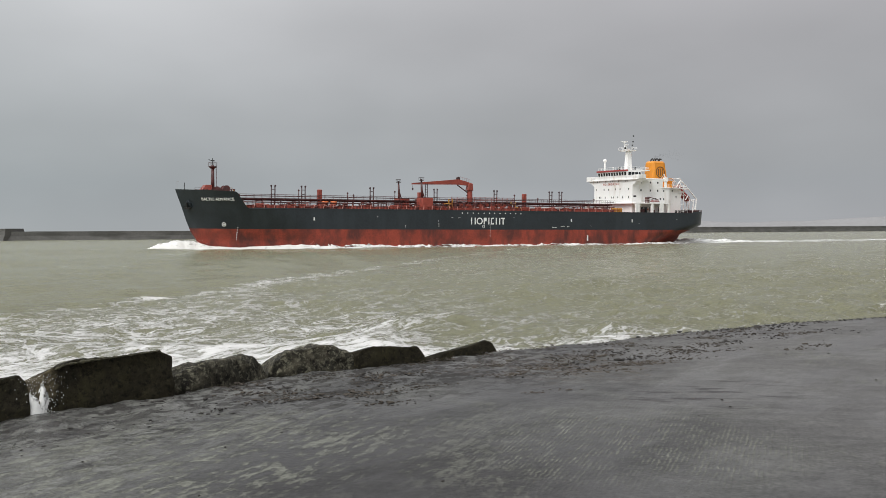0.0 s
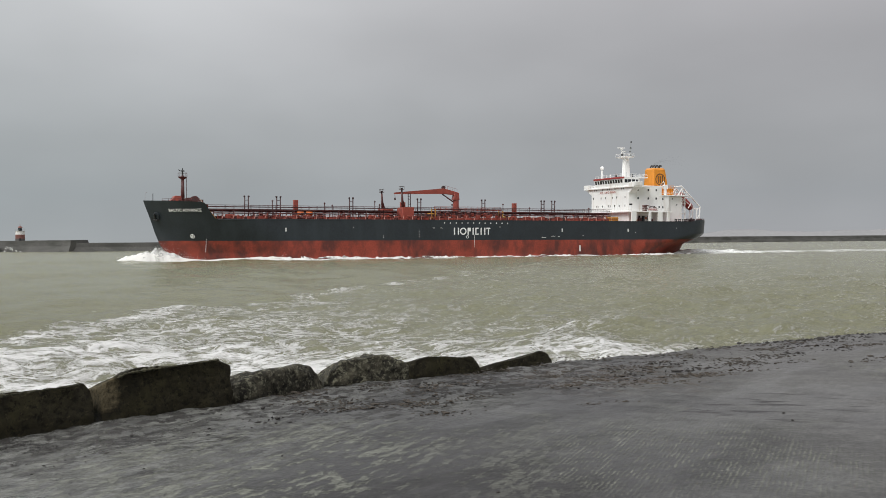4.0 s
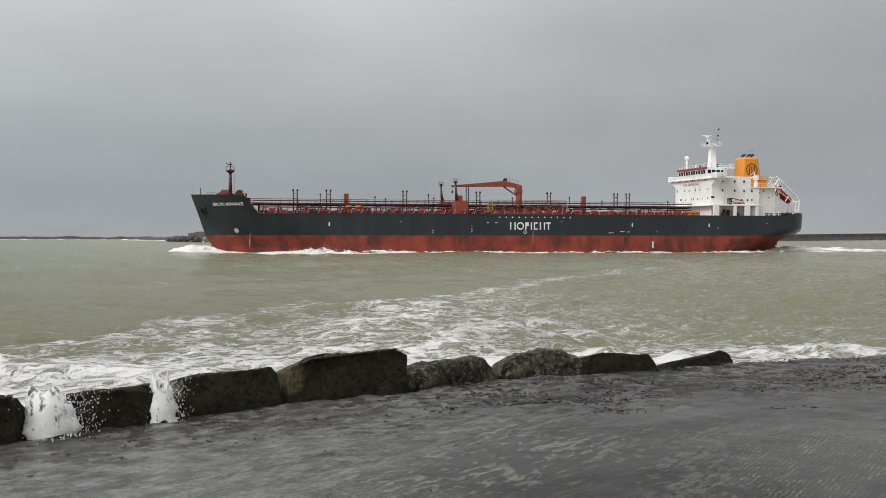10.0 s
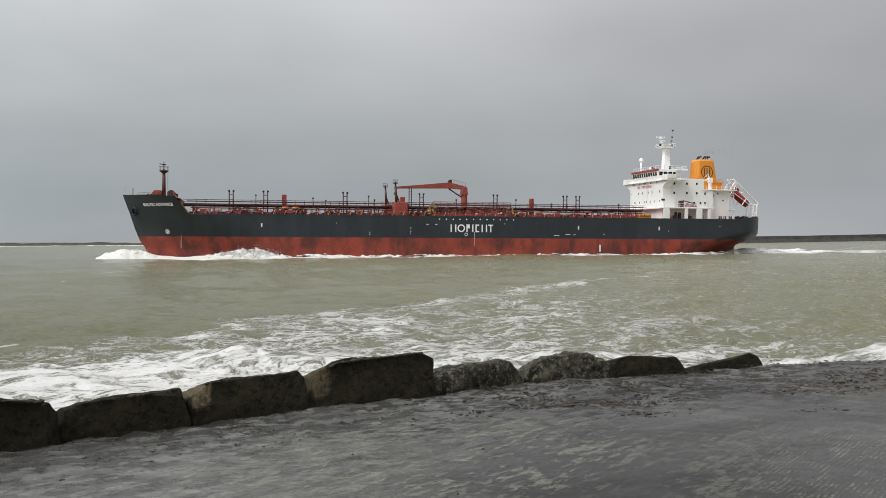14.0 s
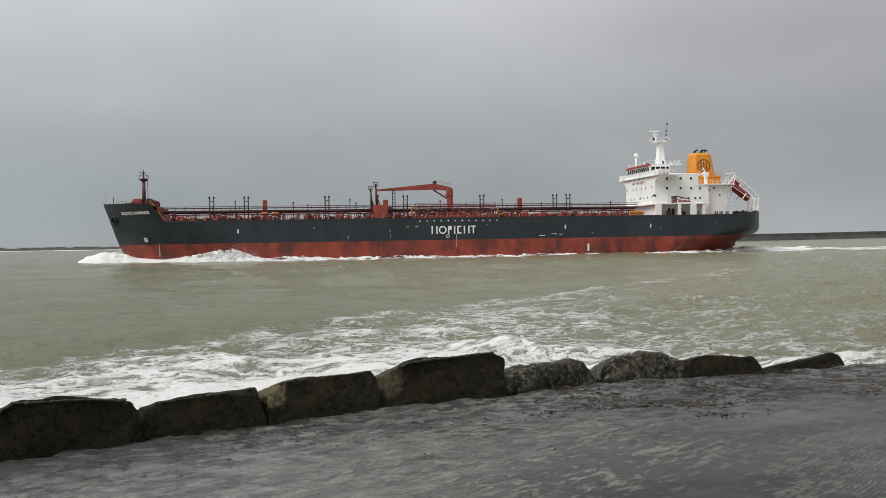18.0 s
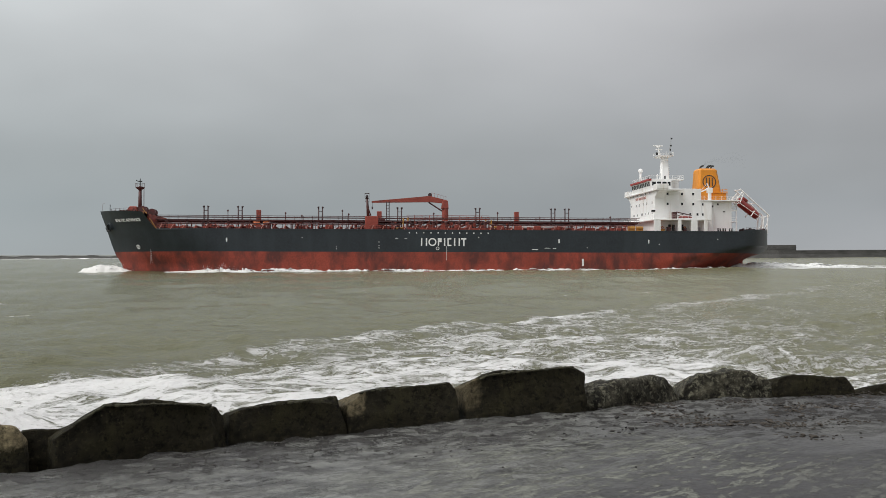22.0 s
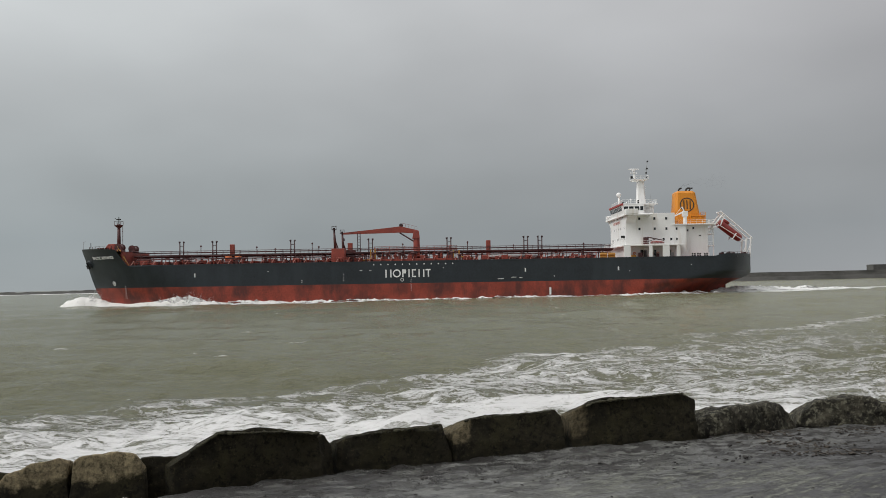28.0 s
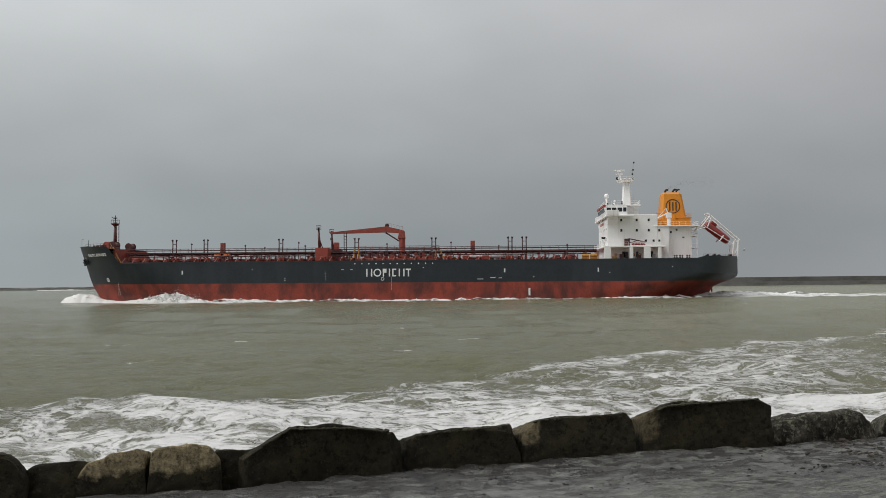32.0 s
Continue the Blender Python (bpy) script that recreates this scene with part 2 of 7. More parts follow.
def box(bm, x0, x1, y0, y1, z0, z1, bev=0.0, top=None):
    """A box; top: (dx0, dx1, dy0, dy1) by which its upper face is drawn in."""
    a = top or (0, 0, 0, 0)
    vs = [bm.verts.new(p) for p in ((x0, y0, z0), (x1, y0, z0), (x1, y1, z0), (x0, y1, z0), (x0 + a[0], y0 + a[2], z1), (x1 - a[1], y0 + a[2], z1), (x1 - a[1], y1 - a[3], z1), (x0 + a[0], y1 - a[3], z1))]
    fs = [bm.faces.new([vs[i] for i in f]) for f in ((3, 2, 1, 0), (4, 5, 6, 7), (0, 1, 5, 4), (1, 2, 6, 5), (2, 3, 7, 6), (3, 0, 4, 7))]
    if bev:
        es = list({e for f in fs for e in f.edges})
        bmesh.ops.bevel(bm, geom=es, offset=bev, segments=1, affect="EDGES", profile=0.5)
    return bm


def rod(bm, p, q, r, r2=None, n=8):
    """A round bar from p to q."""
    p, q = Vector(p), Vector(q)
    d = (q - p).normalized()
    a = d.orthogonal().normalized()
    b = d.cross(a)
    r2 = r if r2 is None else r2
    c0 = [bm.verts.new(p + (a * math.cos(2 * math.pi * k / n) + b * math.sin(2 * math.pi * k / n)) * r) for k in range(n)]
    c1 = [bm.verts.new(q + (a * math.cos(2 * math.pi * k / n) + b * math.sin(2 * math.pi * k / n)) * r2) for k in range(n)]
    for k in range(n):
        bm.faces.new((c0[k], c0[(k + 1) % n], c1[(k + 1) % n], c1[k]))
    bm.faces.new(c0[::-1])
    bm.faces.new(c1)
    return bm


def ring(bm, c, r0, r1, ax, ay, depth, n=28):
    """A flat ring with thickness in the plane of ax and ay."""
    c, ax, ay = Vector(c), Vector(ax), Vector(ay)
    az = ax.cross(ay) * depth
    rows = []
    for rr, off in ((r0, 0), (r1, 0), (r1, 1), (r0, 1)):
        rows.append([bm.verts.new(c + (ax * math.cos(2 * math.pi * k / n) + ay * math.sin(2 * math.pi * k / n)) * rr + az * off) for k in range(n)])
    for j in range(4):
        for k in range(n):
            bm.faces.new((rows[j][k], rows[j][(k + 1) % n], rows[(j + 1) % 4][(k + 1) % n], rows[(j + 1) % 4][k]))
    return bm


def ball(bm, c, r, n=12, sq=(1, 1, 1)):
    g = bmesh.ops.create_icosphere(bm, subdivisions=2, radius=r)
    for v in g["verts"]:
        v.co = Vector((v.co.x * sq[0], v.co.y * sq[1], v.co.z * sq[2])) + Vector(c)
    return bm


def B():
    return bmesh.new()


def from_grid(name, P, mat, nu, nv, smooth=True, parent=None):
    """A sheet of nu by nv points."""
    idx = np.arange(nu * nv).reshape(nu, nv)
    F = np.stack([idx[:-1, :-1], idx[1:, :-1], idx[1:, 1:], idx[:-1, 1:]], -1).reshape(-1, 4)
    me = bpy.data.meshes.new(name)
    me.vertices.add(nu * nv)
    me.vertices.foreach_set("co", np.asarray(P, dtype=np.float32).reshape(-1))
    me.loops.add(F.size)
    me.loops.foreach_set("vertex_index", F.reshape(-1).astype(np.int32))
    me.polygons.add(len(F))
    me.polygons.foreach_set("loop_start", np.arange(0, F.size, 4, dtype=np.int32))
    me.update(calc_edges=True)
    me.polygons.foreach_set("use_smooth", [smooth] * len(F))
    for mm in (mat if isinstance(mat, (list, tuple)) else [mat]):
        me.materials.append(mm)
    ob = new(name, me)
    if parent is not None:
        ob.parent = parent
    return ob


# ---- sea ----
U, N = Vector((0.79, 0.613, 0)), Vector((-0.613, 0.79, 0))  # along the pier, and away from it
ORIGIN = Vector((-1.0, 11.0, 0))
SEA_SPEED = 2.1


def sea_material():
    m = bpy.data.materials.new("turbid_sea_water")
    m.use_nodes = True
    t = m.node_tree
    b = t.nodes["Principled BSDF"]
    L = t.links.new
    tc = t.nodes.new("ShaderNodeTexCoord")

    def node(kind, **kw):
        n = t.nodes.new(kind)
        for k, v in kw.items():
            n.inputs[k].default_value = v
        return n

    def math_(op, a, b2=None, clamp=False):
        n = t.nodes.new("ShaderNodeMath")
        n.operation, n.use_clamp = op, clamp
        for k, v in enumerate((a, b2)):
            if v is None:
                continue
            if isinstance(v, (int, float)):
                n.inputs[k].default_value = v
            else:
                L(v, n.inputs[k])
        return n.outputs[0]

    def noise_(scale, vec, detail=5, rough=0.55, dist=0.0):
        n = node("ShaderNodeTexNoise", Scale=scale, Detail=detail, Roughness=rough, Distortion=dist)
        L(vec, n.inputs["Vector"])
        return n.outputs["Fac"]

    def ramp(v, a, c, lo=0.0, hi=1.0):
        n = t.nodes.new("ShaderNodeMapRange")
        n.interpolation_type = "SMOOTHSTEP"
        for k, x in enumerate((a, c, lo, hi)):
            n.inputs[1 + k].default_value = x
        L(v, n.inputs[0])
        return n.outputs[0]

    def mapped(sx, sy, sz=1.0):
        n = t.nodes.new("ShaderNodeMapping")
        n.inputs["Scale"].default_value = (sx, sy, sz)
        L(tc.outputs["Object"], n.inputs[0])
        return n.outputs[0]

    sep = t.nodes.new("ShaderNodeSeparateXYZ")
    L(tc.outputs["Object"], sep.inputs[0])
    flat = mapped(1, 1, 0.0)
    # where the place's broken water lies: along the pier (px) and away from it (pn)
    place = t.nodes.new("ShaderNodeNewGeometry").outputs["Position"]

    def along(axis):
        n = t.nodes.new("ShaderNodeVectorMath")
        n.operation = "DOT_PRODUCT"
        n.inputs[1].default_value = axis
        L(place, n.inputs[0])
        return math_("SUBTRACT", n.outputs["Value"], axis.dot(ORIGIN))

    px, pn = along(U), along(N)
    wander = math_("SUBTRACT", noise_(0.055, flat, 4, 0.6), 0.5)
    # waves thrown back by the pier end in a foam line that runs out at an angle
    line = math_("ADD", math_("MULTIPLY", px, 0.82), math_("ADD", 41.0, math_("MULTIPLY", wander, 12.0)))
    off = math_("SUBTRACT", line, pn)
    inside = ramp(off, -2.0, 7.0)
    wide = math_("MULTIPLY", ramp(px, 9.0, 19.0, 1.0, 0.76), ramp(px, 20.0, 50.0, 1.0, 0.30))
    core = ramp(math_("SUBTRACT", math_("ADD", math_("MULTIPLY", wide, 31.0), math_("MULTIPLY", wander, 16.0)), pn), -3.0, 9.0)
    core = math_("MULTIPLY", core, inside)
    near = ramp(pn, 20.0, 3.0)
    streak = math_("MULTIPLY", math_("MULTIPLY", ramp(off, -2.5, 0.5), ramp(off, 6.0, 1.0)), ramp(px, 90.0, 30.0, 0.55, 1.0))
    crest = t.nodes.new("ShaderNodeAttribute")
    crest.attribute_name = "crest"
    crest = crest.outputs["Fac"]
    band = math_("ADD", math_("MULTIPLY", math_("MULTIPLY", inside, ramp(px, 4.0, 46.0, 1.0, 0.36)), 0.40), math_("ADD", math_("MULTIPLY", core, 0.20), math_("MULTIPLY", math_("MULTIPLY", near, core), 0.11)))
    band = math_("MAXIMUM", band, math_("MULTIPLY", streak, 0.38))
    patch = math_("SUBTRACT", noise_(0.16, mapped(0.6, 1.0, 0.0), 5, 0.6, 0.4), 0.5)
    lift = math_("MULTIPLY", math_("SUBTRACT", crest, 0.25), math_("MULTIPLY", band, 0.42))
    cover = math_("ADD", math_("ADD", band, lift), math_("MULTIPLY", patch, math_("ADD", 0.12, math_("MULTIPLY", band, 0.95))))
    # torn strands of foam at three sizes, drawn out along the waves
    warp = t.nodes.new("ShaderNodeTexNoise")
    warp.inputs["Scale"].default_value, warp.inputs["Detail"].default_value, warp.inputs["Roughness"].default_value = 0.42, 6, 0.6
    L(flat, warp.inputs["Vector"])
    lace_v = t.nodes.new("ShaderNodeVectorMath")
    lace_v.operation = "MULTIPLY_ADD"
    lace_v.inputs[1].default_value = (1.9, 1.5, 0.0)
    L(warp.outputs["Color"], lace_v.inputs[0])
    L(mapped(0.46, 0.80, 0.0), lace_v.inputs[2])
    lace_v = lace_v.outputs[0]

    def ridge(scale, rough, dist_, sharp):
        v = math_("MULTIPLY", math_("ABSOLUTE", math_("SUBTRACT", noise_(scale, lace_v, 8, rough, dist_), 0.5)), sharp)
        return math_("MAXIMUM", math_("SUBTRACT", 1.0, v), 0.0)

    fine = noise_(7.5, lace_v, 8, 0.72, 0.2)
    strands = math_("ADD", math_("MULTIPLY", ridge(0.9, 0.60, 0.3, 7.5), 0.30), math_("ADD", math_("MULTIPLY", ridge(2.3, 0.62, 0.4, 7.0), 0.34), math_("ADD", math_("MULTIPLY", ridge(5.6, 0.66, 0.3, 6.0), 0.24), math_("MULTIPLY", fine, 0.22))))
    lines = ramp(math_("ADD", strands, math_("MULTIPLY", cover, 0.86)), 0.90, 1.24)
    veil = math_("MULTIPLY", ramp(math_("ADD", cover, math_("MULTIPLY", math_("SUBTRACT", fine, 0.5), 0.9)), 0.22, 1.05), 0.62)
    foam = math_("SUBTRACT", 1.0, math_("MULTIPLY", math_("SUBTRACT", 1.0, lines), math_("SUBTRACT", 1.0, veil)))
    # scattered whitecaps further out, on the wave tops
    cap = ramp(math_("ADD", math_("ADD", noise_(0.20, mapped(0.7, 1.7, 0.0), 7, 0.66, 0.3), math_("MULTIPLY", crest, 0.05)), math_("MULTIPLY", math_("SUBTRACT", noise_(1.7, lace_v, 6), 0.5), 0.42)), 0.685, 0.78)
    foam = math_("MAXIMUM", foam, math_("MULTIPLY", cap, 0.62))
    tone = noise_(0.03, mapped(0.5, 1.6, 0.0), 5, 0.6)
    col = node("ShaderNodeMixRGB")
    col.inputs[1].default_value, col.inputs[2].default_value = (0.126, 0.127, 0.068, 1), (0.191, 0.191, 0.113, 1)
    # random tone, plus a paler colour towards the sheet's +x end
    end_tone = math_("ADD", tone, ramp(sep.outputs[0], -85.0, 25.0, -0.5, 0.6))
    L(end_tone, col.inputs[0])
    col.use_clamp = False
    # thin grey-green bubble film between bright strands
    froth_col = node("ShaderNodeMixRGB")
    froth_col.inputs[1].default_value, froth_col.inputs[2].default_value = (0.43, 0.435, 0.385, 1), (0.80, 0.80, 0.785, 1)
    L(ramp(math_("ADD", strands, math_("MULTIPLY", crest, 0.16)), 0.28, 0.78), froth_col.inputs[0])
    col2 = node("ShaderNodeMixRGB")
    L(froth_col.outputs[0], col2.inputs[2])
    L(foam, col2.inputs[0])
    L(col.outputs[0], col2.inputs[1])
    L(col2.outputs[0], b.inputs["Base Color"])
    L(ramp(foam, 0.0, 1.0, 0.16, 0.75), b.inputs["Roughness"])
    b.inputs["IOR"].default_value = 1.33
    h1 = noise_(0.55, mapped(0.6, 1.5, 0.0), 6, 0.6)
    h2 = noise_(2.6, mapped(0.8, 1.2, 0.0), 7, 0.66)
    hh = math_("ADD", math_("MULTIPLY", h1, 0.75), math_("ADD", math_("MULTIPLY", h2, 0.34), math_("MULTIPLY", foam, 0.10)))
    bp = node("ShaderNodeBump", Strength=0.9, Distance=1.0)
    L(hh, bp.inputs["Height"])
    L(bp.outputs[0], b.inputs["Normal"])
    return m


def wave_height(s, n):
    """Choppy swell that lowers with the distance from the pier's broken water."""
    rng = np.random.RandomState(4)
    z = np.zeros_like(s)
    for wl, amp, ang, spread in ((26, 0.20, 70, 20), (17, 0.16, 100, 25), (11, 0.13, 60, 30), (7.5, 0.10, 110, 40), (5.0, 0.075, 80, 50), (3.3, 0.055, 60, 60), (2.2, 0.035, 95, 70), (1.4, 0.02, 70, 80)):
        for k in range(3):
            a = radians(ang + rng.uniform(-spread, spread))
            ph = rng.uniform(0, 6.28)
            w2 = wl * rng.uniform(0.8, 1.25)
            arg = 2 * np.pi / w2 * (s * np.cos(a) + n * np.sin(a)) + ph
            z += amp * 0.62 * (1 - np.abs(np.sin(arg / 2)) * 2 + 0.27)
    calm = np.clip(1.25 - n / 900, 0.45, 1.0)
    surf = np.exp(-(np.clip(n - 6, 0, None) / 34) ** 2)
    return z * calm * (1 + 0.55 * surf)


def surf_crests(s, n):
    """Short steep waves of the broken water: their height, and how near each point is to a breaking top."""
    rng = np.random.RandomState(12)
    z, top = np.zeros_like(s), np.zeros_like(s)
    for wl, ang, amp in ((11.0, 127, 0.40), (7.6, 72, 0.30), (5.2, 108, 0.20), (3.4, 140, 0.13), (2.4, 60, 0.09), (1.7, 100, 0.06), (1.2, 130, 0.04)):
        a = radians(ang)
        u, v = s * math.cos(a) + n * math.sin(a), -s * math.sin(a) + n * math.cos(a)
        bend, swell = np.zeros_like(s), np.zeros_like(s)
        for k in range(4):
            f = rng.uniform(0.12, 0.5) / wl
            bend += rng.uniform(0.1, 0.22) * np.sin(2 * np.pi * f * v + rng.uniform(0, 6.28) + 0.3 * u / wl)
            swell += np.sin(2 * np.pi * rng.uniform(0.10, 0.42) / wl * v + 2 * np.pi * 0.23 / wl * u + rng.uniform(0, 6.28))
        ph = np.mod(u / wl + bend, 1.0)
        tall = np.clip(0.55 + 0.3 * swell, 0.05, 1.2)
        steep = np.where(ph < 0.62, (ph / 0.62) ** 1.8, ((1 - ph) / 0.38) ** 1.3)
        z += amp * (steep - 0.4) * tall
        top = np.maximum(top, tall * steep ** 3 * min(1.0, 0.35 + amp * 2.0))
    return z, np.clip(top, 0, 1)


def make_sea():
    s = np.concatenate([-np.geomspace(4400, 121, 70), np.arange(-120, -95, 0.5), np.arange(-95, 62, 0.26), np.arange(62, 95, 0.5), np.geomspace(96, 4400, 80)])
    n = np.concatenate([-np.geomspace(600, 12, 10), np.arange(-8, 0, 2.0), np.arange(0, 46, 0.23), 46 + np.cumsum(np.geomspace(0.3, 200, 125))])
    S, NN = np.meshgrid(s, n, indexing="ij")
    zs, top = surf_crests(S, NN)
    z = wave_height(S, NN) * 0.8 + zs * (0.30 + 0.70 * np.exp(-(np.clip(NN - 8, 0, None) / 40) ** 2))
    far = np.clip((np.abs(S) - 150) / 400, 0, 1)
    z = z * (1 - 0.8 * far) * np.clip(1 - (NN - 500) / 900, 0, 1)
    z = np.where(NN < -4, 0, z)
    P = np.stack([S, NN, z + SEA_Z], -1)
    ob = from_grid("sea_water", P, sea_material(), len(s), len(n))
    ob.data.attributes.new("crest", "FLOAT", "POINT").data.foreach_set("value", top.astype(np.float32).reshape(-1))
    return tagged(ob, "grey-green choppy sea water with white foam streaks", "water", kind="structure")


sea = make_sea()
SEA_TURN = math.degrees(math.atan2(U.y, U.x))


# ---- the pier's slab and blocks ----
SLAB_Z = EYE_Z - 1.65
EDGE = [(-70, -85), (-22, -22), (-9.6, -1.5), (-7.5, 2.6), (-6.6, 4.0), (-5.8, 4.9), (-5.02, 6.3), (-4.34, 7.18), (-3.63, 8.15), (-2.68, 9.2), (-1.96, 10.35), (-0.75, 11.0), (0.8, 12.45), (1.8, 13.0), (3.0, 13.95), (4.4, 14.9), (6.1, 16.0), (8.1, 16.9), (14, 20.5), (40, 36), (150, 104)]
INWARD = Vector((0.70, -0.714, 0))


def slab_material():
    m = material("wet_sandy_asphalt", (0.075, 0.074, 0.072), 0.42, var=0.28, scale=1.1, stain=(0.040, 0.038, 0.037), stain_amt=0.3, stain_scale=(0.9, 2.6, 1), bump=0.0)
    t = m.node_tree
    L = t.links.new
    b = t.nodes["Principled BSDF"]
    tc = t.nodes.new("ShaderNodeTexCoord")

    def noise_(scale, detail=6, rough=0.6, vec=None, dist=0.0):
        n = t.nodes.new("ShaderNodeTexNoise")
        n.inputs["Scale"].default_value, n.inputs["Detail"].default_value = scale, detail
        n.inputs["Roughness"].default_value, n.inputs["Distortion"].default_value = rough, dist
        L(vec or tc.outputs["Object"], n.inputs["Vector"])
        return n.outputs["Fac"]

    def ramp(v, a, c, lo=0.0, hi=1.0):
        n = t.nodes.new("ShaderNodeMapRange")
        n.interpolation_type = "SMOOTHSTEP"
        for k, x in enumerate((a, c, lo, hi)):
            n.inputs[1 + k].default_value = x
        L(v, n.inputs[0])
        return n.outputs[0]

    def math_(op, a, b2):
        n = t.nodes.new("ShaderNodeMath")
        n.operation = op
        for k, v in enumerate((a, b2)):
            if isinstance(v, (int, float)):
                n.inputs[k].default_value = v
            else:
                L(v, n.inputs[k])
        return n.outputs[0]

    def mapped(scale, turn):
        r = t.nodes.new("ShaderNodeMapping")
        r.inputs["Rotation"].default_value = (0, 0, radians(turn))
        L(tc.outputs["Object"], r.inputs[0])
        n = t.nodes.new("ShaderNodeMapping")
        n.inputs["Scale"].default_value = scale
        L(r.outputs[0], n.inputs[0])
        return n.outputs[0]

    sepn = t.nodes.new("ShaderNodeSeparateXYZ")
    L(tc.outputs["Object"], sepn.inputs[0])
    X, Y = sepn.outputs[0], sepn.outputs[1]

    def spot(cx, cy, r0, r1, turn=0.0, squash=1.0):
        """1 inside a soft round patch of the ground, 0 outside."""
        ca, sa = math.cos(radians(turn)), math.sin(radians(turn))
        dx, dy = math_("SUBTRACT", X, cx), math_("SUBTRACT", Y, cy)
        p = math_("ADD", math_("MULTIPLY", dx, ca), math_("MULTIPLY", dy, sa))
        q = math_("MULTIPLY", math_("SUBTRACT", math_("MULTIPLY", dy, ca), math_("MULTIPLY", dx, sa)), squash)
        rr = math_("SQRT", math_("ADD", math_("MULTIPLY", p, p), math_("MULTIPLY", q, q)), 0.0)
        rr = math_("ADD", rr, math_("MULTIPLY", math_("SUBTRACT", noise_(1.1, 4), 0.5), 1.6))
        return ramp(rr, r1, r0)

    # distance from the edge, roughly
    inward = math_("SUBTRACT", math_("MULTIPLY", math_("SUBTRACT", X, -3.6), 0.70), math_("MULTIPLY", math_("SUBTRACT", Y, 8.2), 0.714))
    edge_zone = ramp(math_("ADD", inward, math_("MULTIPLY", math_("SUBTRACT", noise_(0.9, 5), 0.5), 3.2)), 2.6, 0.7)
    # sand in short wind ripples
    wv = t.nodes.new("ShaderNodeTexWave")
    wv.inputs["Scale"].default_value, wv.inputs["Distortion"].default_value, wv.inputs["Detail"].default_value = 8.6, 4.0, 4.0
    wv.inputs["Detail Scale"].default_value = 1.6
    L(mapped((1, 1, 1), 21), wv.inputs["Vector"])
    ripple = math_("MULTIPLY", ramp(wv.outputs["Fac"], 0.42, 0.72, 0.0, 1.0), ramp(noise_(8.5, 7, 0.75, mapped((1.3, 0.8, 1), 21)), 0.44, 0.56))
    zone = spot(1.35, 7.2, 0.7, 1.7)
    # feathery sand film
    feather_v = mapped((2.4, 0.75, 1), 23)
    streaks = ramp(math_("ADD", math_("MULTIPLY", noise_(7.0, 9, 0.74, feather_v, 0.1), 0.66), math_("MULTIPLY", noise_(1.1, 5, 0.6, feather_v), 0.34)), 0.495, 0.53)
    film = math_("MULTIPLY", streaks, math_("MAXIMUM", spot(-1.9, 6.8, 1.0, 2.6, 50, 1.4), ramp(noise_(0.5, 3), 0.5, 0.68, 0.0, 0.5)))
    crumbs = math_("MULTIPLY", math_("MULTIPLY", ramp(noise_(5.0, 9, 0.74, mapped((1.2, 0.85, 1), 40)), 0.50, 0.55), edge_zone), ramp(X, 2.3, 0.9, 0.05, 1.0))
    sand = math_("MAXIMUM", math_("MULTIPLY", ripple, zone), film)
    grain = noise_(60, 3, 0.7)
    mud = ramp(noise_(0.8, 5, 0.6), 0.35, 0.65)
    c0 = t.nodes.new("ShaderNodeMixRGB")
    c0.inputs[1].default_value, c0.inputs[2].default_value = (0.050, 0.050, 0.050, 1), (0.090, 0.091, 0.086, 1)
    # bare wet asphalt in the middle, muddy and sandy round it
    bare = spot(-0.1, 6.7, 1.2, 2.8, 20, 1.1)
    mud = math_("MULTIPLY", mud, math_("SUBTRACT", 1.0, math_("MULTIPLY", bare, 0.9)))
    L(mud, c0.inputs[0])
    cd = t.nodes.new("ShaderNodeMixRGB")
    cd.inputs[2].default_value = (0.030, 0.029, 0.029, 1)
    L(math_("MULTIPLY", spot(-0.4, 6.4, 0.7, 1.8, 20, 1.0), 0.9), cd.inputs[0])
    L(c0.outputs[0], cd.inputs[1])
    cl = t.nodes.new("ShaderNodeMixRGB")
    cl.inputs[2].default_value = (0.115, 0.112, 0.108, 1)
    L(ramp(X, 1.4, 3.8, 0.0, 0.5), cl.inputs[0])
    L(cd.outputs[0], cl.inputs[1])
    c0 = cl
    # streaky sand film on the left, lightened to carry the sky's reflection in its colour
    cs = t.nodes.new("ShaderNodeMixRGB")
    cs.inputs[2].default_value = (0.165, 0.169, 0.154, 1)
    L(math_("MULTIPLY", ramp(math_("ADD", X, math_("MULTIPLY", noise_(0.9, 5), 2.0)), 0.0, -2.4), ramp(noise_(3.0, 8, 0.7, mapped((2.0, 0.7, 1), 26)), 0.44, 0.54, 0.2, 0.85)), cs.inputs[0])
    L(c0.outputs[0], cs.inputs[1])
    c0 = cs
    cb = t.nodes.new("ShaderNodeMixRGB")
    cb.inputs[2].default_value = (0.017, 0.015, 0.013, 1)
    L(math_("MULTIPLY", crumbs, 0.85), cb.inputs[0])
    L(c0.outputs[0], cb.inputs[1])
    weed = math_("MULTIPLY", spot(1.4, 11.0, 0.3, 1.6), ramp(noise_(6.5, 6, 0.7, mapped((0.7, 1.6, 1), 35)), 0.48, 0.60))
    cw = t.nodes.new("ShaderNodeMixRGB")
    cw.inputs[2].default_value = (0.045, 0.030, 0.017, 1)
    L(weed, cw.inputs[0])
    L(cb.outputs[0], cw.inputs[1])
